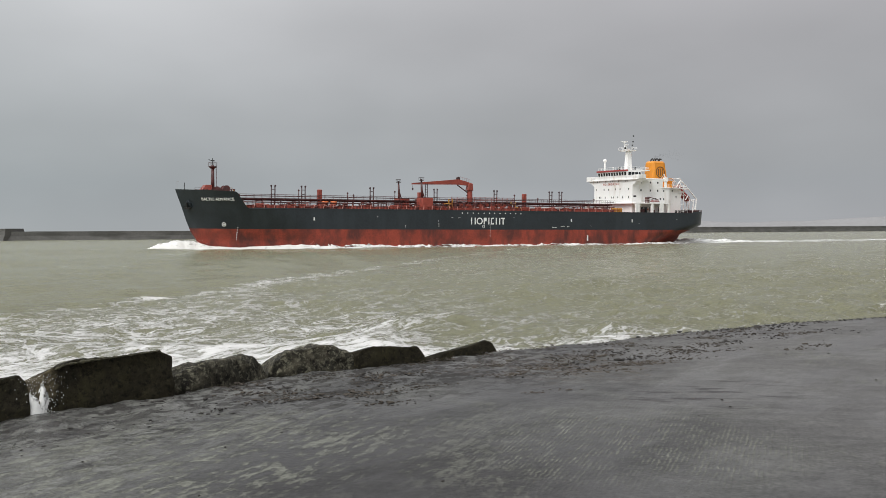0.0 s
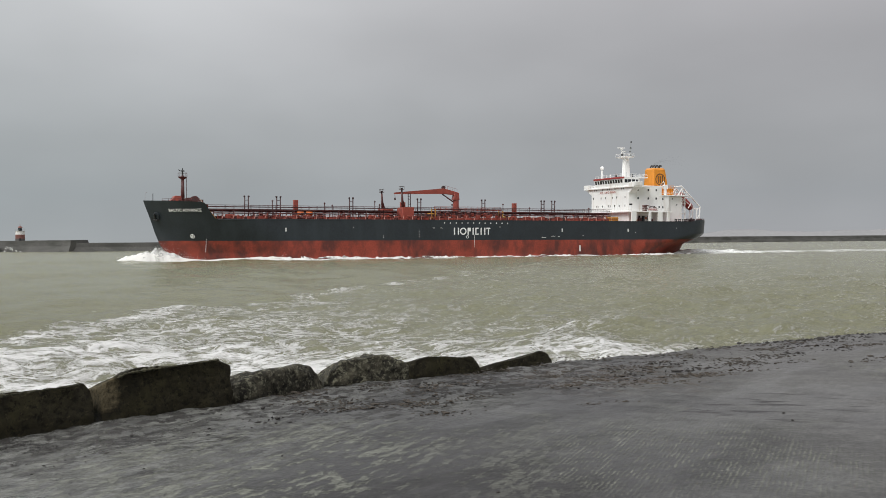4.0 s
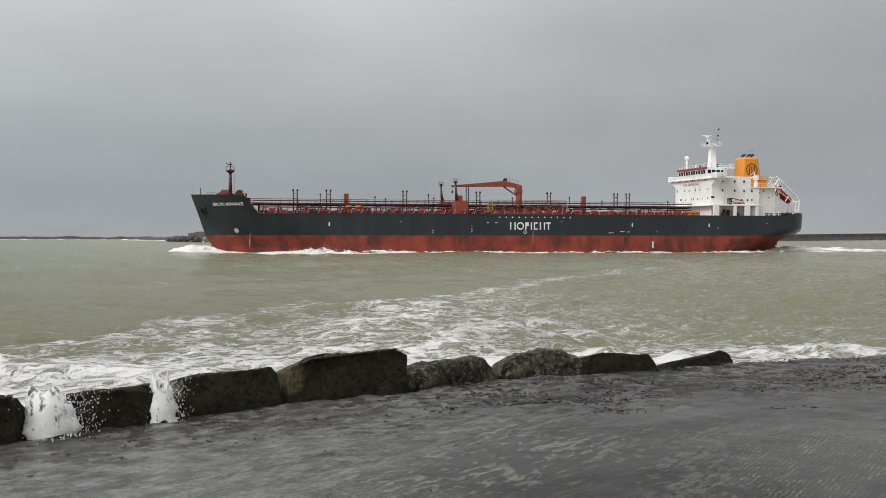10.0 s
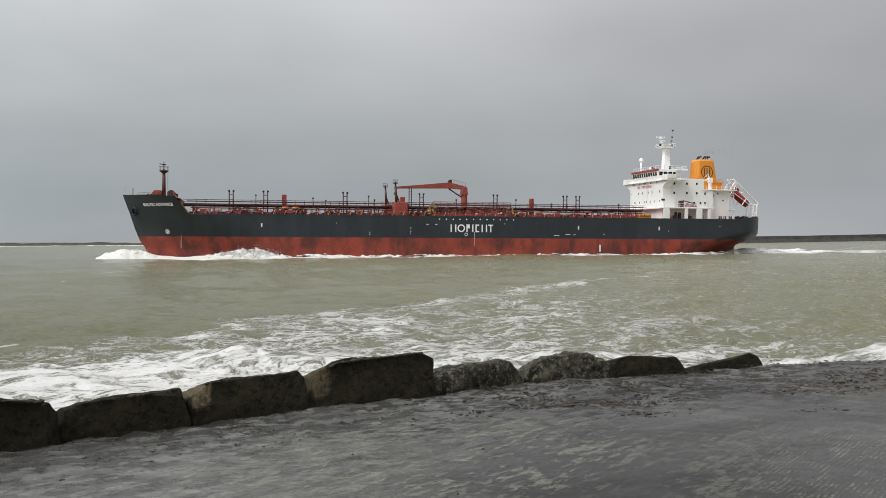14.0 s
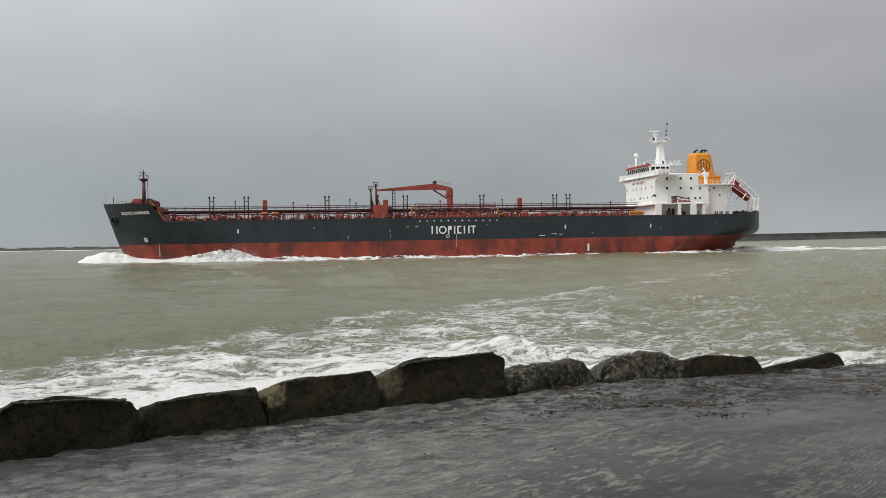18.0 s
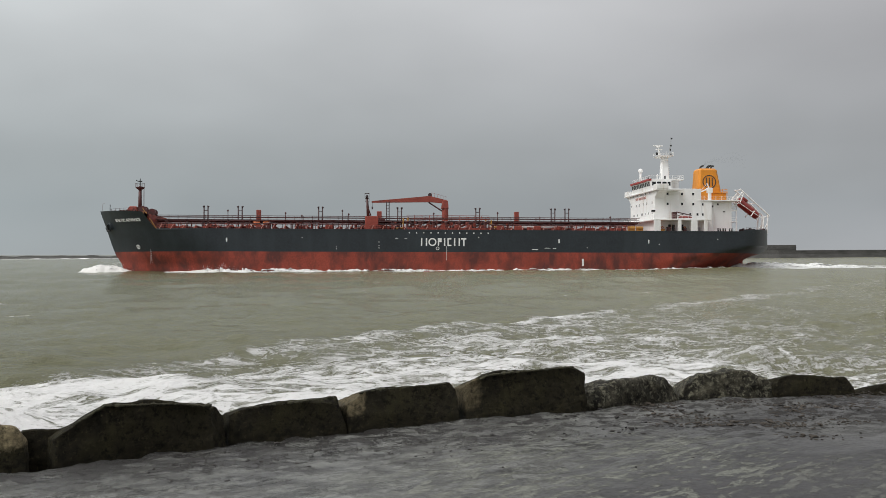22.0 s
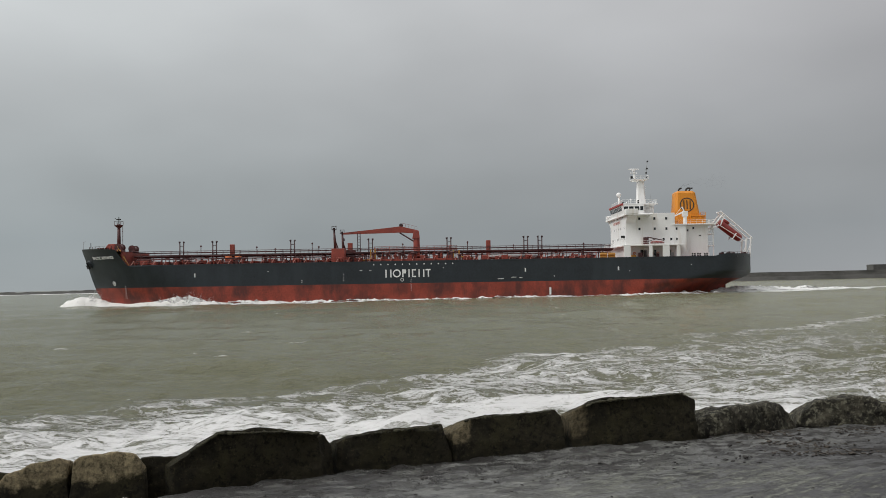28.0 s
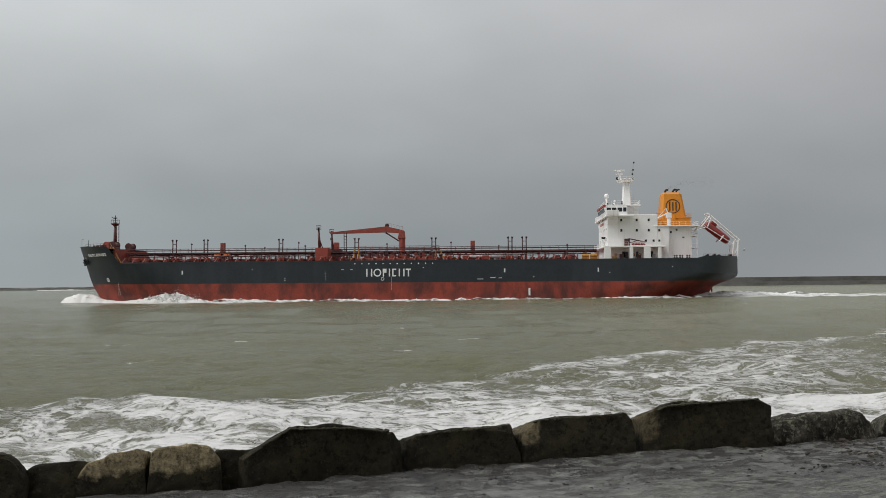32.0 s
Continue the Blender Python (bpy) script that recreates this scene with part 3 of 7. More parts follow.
    pools = math_("MULTIPLY", ramp(noise_(2.2, 6, 0.6, mapped((0.55, 2.4, 1), 10)), 0.53, 0.60), spot(2.5, 9.1, 0.5, 1.7, 20, 1.3))
    # dark streaks by the block feet: the blocks' reflection in thin water, painted in
    runs = math_("MULTIPLY", ramp(noise_(2.6, 8, 0.68, mapped((2.4, 0.6, 1), 40), 0.4), 0.55, 0.60), ramp(inward, 2.6, 0.5))
    pools = math_("MAXIMUM", pools, math_("MULTIPLY", runs, 0.8))
    cp = t.nodes.new("ShaderNodeMixRGB")
    cp.inputs[2].default_value = (0.020, 0.018, 0.017, 1)
    L(pools, cp.inputs[0])
    L(cw.outputs[0], cp.inputs[1])
    cw = cp
    c1 = t.nodes.new("ShaderNodeMixRGB")
    c1.inputs[2].default_value = (0.160, 0.165, 0.138, 1)
    L(math_("MULTIPLY", sand, ramp(grain, 0.3, 0.6, 0.5, 0.9)), c1.inputs[0])
    L(cw.outputs[0], c1.inputs[1])
    speck = t.nodes.new("ShaderNodeMixRGB")
    speck.blend_type, speck.inputs[0].default_value = "MULTIPLY", 1.0
    L(c1.outputs[0], speck.inputs[1])
    L(math_("MULTIPLY", ramp(noise_(26, 6, 0.8), 0.35, 0.65, 0.72, 1.3), ramp(noise_(3.3, 6, 0.7, mapped((0.7, 1.5, 1), 5)), 0.35, 0.65, 0.85, 1.16)), speck.inputs[2])
    wet = noise_(0.8, 5, 0.55, mapped((1.8, 0.6, 1), 40))
    flood = math_("MULTIPLY", ramp(math_("ADD", X, math_("MULTIPLY", wet, 2.0)), -1.2, -2.6), ramp(inward, 3.4, 1.0))
    soak = t.nodes.new("ShaderNodeMixRGB")
    soak.inputs[2].default_value = (0.030, 0.0285, 0.027, 1)
    L(math_("MULTIPLY", math_("MULTIPLY", ramp(inward, 1.9, 0.7), ramp(X, -2.8, -4.6)), ramp(noise_(2.2, 7, 0.65, mapped((2.2, 0.6, 1), 40), 0.3), 0.40, 0.58, 0.85, 0.25)), soak.inputs[0])
    L(speck.outputs[0], soak.inputs[1])
    L(soak.outputs[0], b.inputs["Base Color"])
    rough = math_("ADD", ramp(wet, 0.42, 0.58, 0.38, 0.65), math_("MULTIPLY", math_("MAXIMUM", sand, crumbs), 0.25))
    rough = math_("SUBTRACT", rough, math_("MULTIPLY", flood, 0.33))
    L(rough, b.inputs["Roughness"])
    L(math_("ADD", 0.3, math_("MULTIPLY", flood, 0.3)), b.inputs["Specular IOR Level"])
    hgt = math_("ADD", math_("MULTIPLY", sand, 0.010), math_("ADD", math_("MULTIPLY", noise_(9.0, 9, 0.75), 0.022), math_("MULTIPLY", grain, 0.002)))
    swash_v = mapped((2.6, 0.55, 1), 40)
    swash = noise_(1.5, 6, 0.6, swash_v, 0.5)
    hgt = math_("ADD", hgt, math_("ADD", math_("MULTIPLY", crumbs, 0.028), math_("MULTIPLY", math_("MULTIPLY", math_("ADD", swash, math_("MULTIPLY", noise_(4.0, 6, 0.6, swash_v, 0.4), 0.35)), ramp(inward, 5.0, 0.8)), 0.085)))
    bp = t.nodes.new("ShaderNodeBump")
    bp.inputs["Strength"].default_value, bp.inputs["Distance"].default_value = 0.7, 1.0
    L(hgt, bp.inputs["Height"])
    L(bp.outputs[0], b.inputs["Normal"])
    return m


def make_slab():
    pts = np.array(EDGE, float)
    seg = np.hypot(*np.diff(pts, axis=0).T)
    arc = np.concatenate([[0], np.cumsum(seg)])
    near0, near1 = arc[2], arc[-3]
    a = np.concatenate([np.linspace(0, near0, 16)[:-1], np.arange(near0, near1, 0.06), np.linspace(near1, arc[-1], 30)[1:]])
    ex, ey = np.interp(a, arc, pts[:, 0]), np.interp(a, arc, pts[:, 1])
    bs = np.concatenate([[0, 0.03], 0.03 + np.cumsum(np.geomspace(0.05, 0.09, 22)), 1.7 + np.cumsum(np.geomspace(0.1, 9.0, 42))])
    rng = np.random.RandomState(2)
    P = []
    jag = np.array([noise.noise((x * 1.3, 0.3, 7.1)) * 0.16 + noise.noise((x * 4.7, 2.3, 1.1)) * 0.07 for x in a])
    for row, bdist in enumerate(bs):
        x = ex + INWARD.x * (bdist + jag * max(0.0, 1 - bdist / 0.5))
        y = ey + INWARD.y * (bdist + jag * max(0.0, 1 - bdist / 0.5))
        fade = math.exp(-(bdist / 0.9) ** 1.5)
        if bdist < 4:
            broken = np.clip((2.6 - ex) / 1.3, 0.12, 1.0)
            z = np.array([br * (noise.noise((p * 3.1, q * 3.1, 0.2)) * 0.030 + noise.noise((p * 9.0, q * 9.0, 3.2)) * 0.018) * (fade + 0.10) + noise.noise((p * 0.7, q * 0.7, 5.0)) * 0.012 for p, q, br in zip(x, y, broken)])
        else:
            z = np.zeros_like(x)
        P.append(np.stack([x, y, SLAB_Z + z], -1))
    skirt = []
    for off, zz in ((-0.10, SLAB_Z - 0.22), (-0.9, SLAB_Z - 1.2), (-4.2, -1.5)):
        skirt.append(np.stack([ex + INWARD.x * (off + jag), ey + INWARD.y * (off + jag), np.full_like(a, zz)], -1))
    P = np.stack(skirt[::-1] + P, 1)
    ob = from_grid("pier_slab_ground", P, slab_material(), P.shape[0], P.shape[1])
    return tagged(ob, "wet dark asphalt pier top with wind-blown sand and a ragged edge", "ground", kind="structure")


make_slab()


def edge_at(f):
    pts = np.array(EDGE[3:-2], float)
    arc = np.concatenate([[0], np.cumsum(np.hypot(*np.diff(pts, axis=0).T))])
    return float(np.interp(f * arc[-1], arc, pts[:, 0])), float(np.interp(f * arc[-1], arc, pts[:, 1]))


def lump_shape():
    """Corners and faces of one small round lump."""
    bm = B()
    bmesh.ops.create_icosphere(bm, subdivisions=1, radius=1.0)
    bm.verts.index_update()
    vs, fs = np.array([v.co[:] for v in bm.verts]), np.array([[v.index for v in f.verts] for f in bm.faces])
    bm.free()
    return vs, fs


LUMP_V, LUMP_F = lump_shape()


BEAD_V = np.array([(1, 0, 0), (-1, 0, 0), (0, 1, 0), (0, -1, 0), (0, 0, 1), (0, 0, -1)], float)
BEAD_F = np.array([(0, 2, 4), (2, 1, 4), (1, 3, 4), (3, 0, 4), (2, 0, 5), (1, 2, 5), (3, 1, 5), (0, 3, 5)])


def lumps(name, clouds, mat):
    """One mesh of many lumps; clouds: an array of corners for each."""
    nv = len(clouds[0])
    faces = LUMP_F if nv == len(LUMP_V) else BEAD_F
    me = bpy.data.meshes.new(name)
    me.from_pydata(np.concatenate(clouds).tolist(), [], np.concatenate([faces + nv * k for k in range(len(clouds))]).tolist())
    me.materials.append(mat)
    return new(name, me)


def scatter(name, label, seed, count, place, size, mat, flat=0.5):
    """Many small lumps on the slab, in one mesh."""
    rng, nrg = random.Random(seed), np.random.RandomState(seed)
    clouds = []
    for k in range(count):
        x, y = place(rng)
        r = rng.uniform(*size) * (2.0 if rng.random() < 0.08 else 1.0)
        turn, sx, sy = rng.uniform(0, 6.28), rng.uniform(0.8, 1.9), rng.uniform(0.6, 1.0)
        ca, sa = math.cos(turn), math.sin(turn)
        w = LUMP_V * (1 + nrg.uniform(-0.3, 0.3, (len(LUMP_V), 1)))
        px, py = w[:, 0] * sx * r, w[:, 1] * sy * r
        clouds.append(np.stack([x + px * ca - py * sa, y + px * sa + py * ca, SLAB_Z + 0.2 * r + w[:, 2] * r * flat], -1))
    return tagged(lumps(name, clouds, mat), label, "debris", kind="stuff")


M_CLOD = material("dark_asphalt_clods", (0.026, 0.023, 0.020), 0.75, var=0.5, scale=6, bump=0.6, bump_scale=40)
M_HEAP = material("brown_crumbs_and_weed", (0.040, 0.032, 0.023), 0.75, var=0.6, scale=8)
M_WEED = material("brown_seaweed", (0.040, 0.028, 0.015), 0.6, var=0.5, scale=8)


def by_edge(lo, hi, d0, d1):
    def place(rng):
        x, y = edge_at(rng.uniform(lo, hi))
        d = d0 + (d1 - d0) * rng.random() ** 1.6
        return x + INWARD.x * d + rng.gauss(0, 0.05), y + INWARD.y * d + rng.gauss(0, 0.05)
    return place


def weed_place(rng):
    k = rng.randrange(26)
    r2 = random.Random(k * 7 + 1)
    cx, cy = 1.4 + r2.gauss(0, 0.6), 10.9 + r2.gauss(0, 0.75)
    d = rng.gauss(0, 0.16)
    return cx + d * 1.3 + rng.gauss(0, 0.035), cy + d * 0.5 + rng.gauss(0, 0.05)


scatter("edge_clods", "dark crumbled asphalt clods along the slab edge", 5, 620, by_edge(0.12, 0.66, 0.03, 1.3), (0.004, 0.017), M_CLOD, 0.35)
scatter("edge_clods", "dark asphalt clods on the bare slab edge", 6, 420, by_edge(0.58, 1.0, 0.0, 0.10), (0.006, 0.022), M_CLOD, 0.6)
scatter("pebbles", "small dark pebbles strewn on the wet slab", 7, 130, by_edge(0.1, 0.9, 0.5, 4.5), (0.006, 0.015), M_CLOD, 0.6)
def heap_place(rng):
    k = rng.randrange(110)
    r2 = random.Random(k * 13 + 5)
    x, y = edge_at(r2.uniform(0.30, 0.64))
    d = 0.06 + 2.2 * r2.random() ** 1.7
    q = rng.gauss(0, 0.13)
    return x + INWARD.x * d + q * 1.2 + rng.gauss(0, 0.04), y + INWARD.y * d + q * 0.4 + rng.gauss(0, 0.08)


scatter("debris_heaps", "heaps of dark asphalt crumbs and weed on the slab", 12, 3600, heap_place, (0.004, 0.017), M_HEAP, 0.4)
def clod_place(rng):
    k = rng.randrange(46)
    r2 = random.Random(k * 17 + 3)
    x, y = edge_at(r2.uniform(0.28, 0.70))
    d = 0.08 + 1.7 * r2.random() ** 1.6
    q = rng.gauss(0, 0.10)
    return x + INWARD.x * d + q * 1.2 + rng.gauss(0, 0.03), y + INWARD.y * d + q * 0.4 + rng.gauss(0, 0.06)


scatter("debris_heaps", "clusters of larger dark clods on the slab", 14, 600, clod_place, (0.006, 0.020), M_CLOD, 0.45)
scatter("seaweed_scraps", "brown seaweed scraps washed onto the slab", 9, 1300, weed_place, (0.004, 0.015), M_WEED, 0.25)


def stone_grain(m, dark, light, lo, hi, scale):
    """Fine dark and pale mottling at two sizes, and pitted relief, on a stone."""
    t = m.node_tree
    L = t.links.new
    b = t.nodes["Principled BSDF"]
    old = b.inputs["Base Color"].links[0].from_socket
    tc = t.nodes.new("ShaderNodeTexCoord")

    def noise_(sc, det, rough):
        n = t.nodes.new("ShaderNodeTexNoise")
        n.inputs["Scale"].default_value, n.inputs["Detail"].default_value, n.inputs["Roughness"].default_value = sc, det, rough
        L(tc.outputs["Object"], n.inputs["Vector"])
        return n.outputs["Fac"]

    def mixed(fac, a, c, fa, fb):
        rg, mx = t.nodes.new("ShaderNodeMapRange"), t.nodes.new("ShaderNodeMixRGB")
        rg.inputs[1].default_value, rg.inputs[2].default_value = fa, fb
        L(fac, rg.inputs[0])
        L(rg.outputs[0], mx.inputs[0])
        L(a, mx.inputs[1])
        mx.inputs[2].default_value = (*c, 1)
        return mx.outputs[0]

    col = mixed(noise_(scale, 8, 0.8), old, dark, 0.50, 0.40)
    col = mixed(noise_(scale * 1.7, 7, 0.8), col, light, lo, hi)
    L(col, b.inputs["Base Color"])
    bp = b.inputs["Normal"].links[0].from_node
    bp.inputs["Distance"].default_value = 0.09
    L(noise_(scale * 0.7, 10, 0.78), bp.inputs["Height"])


stone_grain(M_ROCK, (0.011, 0.0095, 0.006), (0.100, 0.086, 0.048), 0.56, 0.70, 15)
stone_grain(M_BOULDER, (0.008, 0.007, 0.006), (0.24, 0.23, 0.165), 0.51, 0.62, 11)


def bare_patch(name, base, cx, cz, rx, rz, pale=0.5):
    """The block's stone with one bare, tan patch round a point of its face."""
    m = base.copy()
    m.name = name
    t = m.node_tree
    L = t.links.new
    b = t.nodes["Principled BSDF"]
    old = b.inputs["Base Color"].links[0].from_socket
    tc, mp = t.nodes.new("ShaderNodeTexCoord"), t.nodes.new("ShaderNodeMapping")
    mp.inputs["Location"].default_value = (-cx / rx, 0, -cz / rz)
    mp.inputs["Scale"].default_value = (1 / rx, 0.25, 1 / rz)
    L(tc.outputs["Object"], mp.inputs[0])
    ln = t.nodes.new("ShaderNodeVectorMath")
    ln.operation = "LENGTH"
    L(mp.outputs[0], ln.inputs[0])
    nz = t.nodes.new("ShaderNodeTexNoise")
    nz.inputs["Scale"].default_value, nz.inputs["Detail"].default_value, nz.inputs["Roughness"].default_value = 9, 8, 0.7
    L(tc.outputs["Object"], nz.inputs["Vector"])
    ad = t.nodes.new("ShaderNodeMath")
    ad.operation = "MULTIPLY_ADD"
    ad.inputs[1].default_value = 1.3
    L(nz.outputs["Fac"], ad.inputs[0])
    L(ln.outputs["Value"], ad.inputs[2])
    rg = t.nodes.new("ShaderNodeMapRange")
    for k, v in enumerate((1.75, 1.45, 0.0, 1.0)):
        rg.inputs[1 + k].default_value = v
    L(ad.outputs[0], rg.inputs[0])
    tone = t.nodes.new("ShaderNodeMixRGB")
    tone.inputs[1].default_value, tone.inputs[2].default_value = (0.040 * pale, 0.035 * pale, 0.022 * pale, 1), (0.285 * pale, 0.235 * pale, 0.140 * pale, 1)
    n2 = t.nodes.new("ShaderNodeTexNoise")
    n2.inputs["Scale"].default_value, n2.inputs["Detail"].default_value, n2.inputs["Roughness"].default_value = 22, 9, 0.8
    L(tc.outputs["Object"], n2.inputs["Vector"])
    r2 = t.nodes.new("ShaderNodeMapRange")
    r2.inputs[1].default_value, r2.inputs[2].default_value = 0.36, 0.62
    L(n2.outputs["Fac"], r2.inputs[0])
    L(r2.outputs[0], tone.inputs[0])
    mx = t.nodes.new("ShaderNodeMixRGB")
    L(rg.outputs[0], mx.inputs[0])
    L(old, mx.inputs[1])
    L(tone.outputs[0], mx.inputs[2])
    L(mx.outputs[0], b.inputs["Base Color"])
    return m


M_MOSS = material("dark_green_brown_weed", (0.030, 0.028, 0.013), 0.85, var=0.6, scale=9)


def rock(name, label, p0, ang, length, profile, depth, seed, mat, roundness=0.12, rough=0.02, sink=0.25, dry=None, back=0.0, category="boulder", fall=0.30, moss=0):
    """A block whose front foot runs from p0 along ang; profile: (distance, height) along its top."""
    rng = np.random.RandomState(seed)
    bm = B()
    bmesh.ops.create_cube(bm, size=2.0)
    bmesh.ops.subdivide_edges(bm, edges=bm.edges[:], cuts=39, use_grid_fill=True)
    pd, ph = [q[0] for q in profile], [q[1] for q in profile]
    off = Vector((rng.uniform(0, 50), rng.uniform(0, 50), rng.uniform(0, 50)))
    e = 3.0 + (1.0 - roundness) ** 3 * 45
    # broken corners: planes that shave the block
    chips = []
    for k in range(22 if roundness < 0.3 else 18):
        n = Vector(rng.normal(size=3)).normalized()
        n = Vector((n.x, n.y * 0.8, abs(n.z) * 0.9)).normalized()
        reach = abs(n.x) + abs(n.y) + abs(n.z)
        chips.append((n, reach * rng.uniform(0.80, 0.97) if roundness > 0.3 else reach * rng.uniform(0.86, 0.985)))
    for v in bm.verts:
        c = v.co.copy()
        k = (abs(c.x) ** e + abs(c.y) ** e + abs(c.z) ** e) ** (1 / e)
        c /= max(k, 1e-6)
        for n, d in chips:
            over = c.dot(n) - d
            if over > 0:
                c -= n * over
        u = (c.x + 1) / 2
        top = float(np.interp(u * length, pd, ph))
        lean = 0.05 * (c.z + 1) / 2
        x = u * length
        y = (c.y + 1) / 2 * depth + lean * (1 if c.y < 0 else -0.6) + back
        z = -sink + (c.z + 1) / 2 * (top + sink - fall * y)
        p = Vector((x, y, z))
        d = noise.noise_vector(p * 2.1 + off) * rough * 1.2 + noise.noise_vector(p * 6.5 + off) * rough * 0.55 + noise.noise_vector(p * 14 + off) * (rough * 0.25 + 0.004)
        v.co = p + d
    ob_m = [bare_patch(mat.name + "_with_bare_patch", mat, *dry)] if dry else [mat]
    ob = part(name, bm, ob_m, smooth=True)
    ob.data.set_sharp_from_angle(angle=radians(24))
    ob.matrix_world = Matrix.Translation((p0[0], p0[1], SLAB_Z)) @ Matrix.Rotation(radians(ang), 4, "Z")
    if moss:
        # tufts of weed that roughen the upper edge
        nrg = np.random.RandomState(seed + 40)
        clouds = []
        for k in range(moss):
            x = length * nrg.uniform(0.12, 0.88)
            y = abs(nrg.normal(0.05, 0.06)) + back
            r = nrg.uniform(0.004, 0.012) * (1.8 if nrg.uniform() < 0.1 else 1.0)
            z = float(np.interp(x, pd, ph)) - fall * y - 0.024 - 0.10 * max(0.0, 0.05 - y)
            clouds.append(LUMP_V * (1 + nrg.uniform(-0.35, 0.35, (len(LUMP_V), 1))) * (r * 1.6, r * 1.3, r) + (x, y, z))
        tuft = lumps("weed", clouds, M_MOSS)
        tuft.parent = ob
        tagged(tuft, kind="stuff")
    return tagged(ob, label, category, "blocks along the pier edge")


rock("stone_block", "largest dark stone block with a sloping top on the pier edge", (-3.66, 8.23), 44.4, 1.36, [(0, 0.37), (0.06, 0.385), (0.27, 0.46), (1.24, 0.50), (1.33, 0.47)], 0.95, 1, M_ROCK, 0.10, 0.030, moss=260, dry=(0.02, 0.28, 0.16, 0.20, 0.7))
rock("stone_block", "dark squared stone block with a bare tan corner", (-4.36, 7.22), 53.4, 1.16, [(0, 0.31), (0.17, 0.40), (1.09, 0.41), (1.16, 0.37)], 0.9, 2, M_ROCK, 0.07, 0.014, moss=90, dry=(0.06, 0.30, 0.13, 0.15, 0.9))
rock("stone_block", "dark smooth squared stone block beside the slab", (-5.07, 6.40), 49.2, 1.07, [(0, 0.32), (1.0, 0.365), (1.07, 0.34)], 0.9, 3, M_ROCK, 0.05, 0.012, moss=90)
rock("stone_block", "dark mossy stone block with a slanted end", (-5.75, 5.11), 58.1, 1.42, [(0, 0.26), (0.39, 0.47), (0.9, 0.44), (1.36, 0.37), (1.42, 0.30)], 1.0, 4, M_ROCK, 0.10, 0.028, moss=320)
rock("stone_block", "cracked block with a bare tan top and dark wet foot", (-6.60, 4.15), 48.5, 0.54, [(0, 0.24), (0.10, 0.29), (0.27, 0.35), (0.54, 0.36)], 0.8, 5, M_ROCK, 0.12, 0.02, dry=(0.32, 0.40, 0.75, 0.26, 1.9))
rock("stone_block", "bare tan half of a cracked block with a dark wet foot", (-6.24, 4.56), 48.5, 0.55, [(0, 0.36), (0.33, 0.375), (0.47, 0.35), (0.55, 0.27)], 0.8, 15, M_ROCK, 0.12, 0.02, dry=(0.30, 0.40, 0.75, 0.26, 1.9))
rock("stone_block", "small dark block sunk between two larger ones", (-6.10, 5.10), 46, 0.60, [(0, 0.27), (0.6, 0.27)], 0.6, 6, M_ROCK, 0.12, 0.02)
rock("stone_block", "low dark block at the pier edge", (-6.95, 3.90), 45, 0.60, [(0, 0.26), (0.6, 0.27)], 0.7, 7, M_ROCK, 0.12, 0.02)
rock("stone_block", "dark steep block at the pier edge", (-7.45, 3.05), 53.7, 1.02, [(0, 0.36), (0.7, 0.41), (0.9, 0.38), (1.02, 0.24)], 0.9, 8, M_ROCK, 0.14, 0.02, moss=120)
rock("boulder", "rounded speckled boulder with a dark hollow under it", (-2.66, 9.25), 60, 1.40, [(0, 0.12), (0.10, 0.24), (0.34, 0.325), (0.62, 0.325), (0.74, 0.30), (0.92, 0.355), (1.08, 0.34), (1.24, 0.23), (1.36, 0.02)], 0.9, 9, M_BOULDER, 0.55, 0.05)
rock("boulder", "humped speckled grey-green boulder on the pier edge", (-1.98, 10.45), 30, 1.20, [(0, 0.03), (0.07, 0.20), (0.27, 0.30), (0.50, 0.32), (0.62, 0.36), (0.80, 0.33), (1.0, 0.26), (1.2, 0.08)], 0.9, 10, M_BOULDER, 0.5, 0.045)
rock("stone_block", "dark flat-topped stone block", (-1.03, 10.95), 36.1, 1.06, [(0, 0.23), (0.27, 0.275), (0.95, 0.22), (1.06, 0.13)], 0.8, 11, M_ROCK, 0.18, 0.018)
rock("stone_block", "low dark wedge-shaped stone", (-0.18, 11.62), 42.9, 1.34, [(0, 0.06), (1.06, 0.17), (1.2, 0.14), (1.34, 0.02)], 0.8, 12, M_ROCK, 0.2, 0.015)


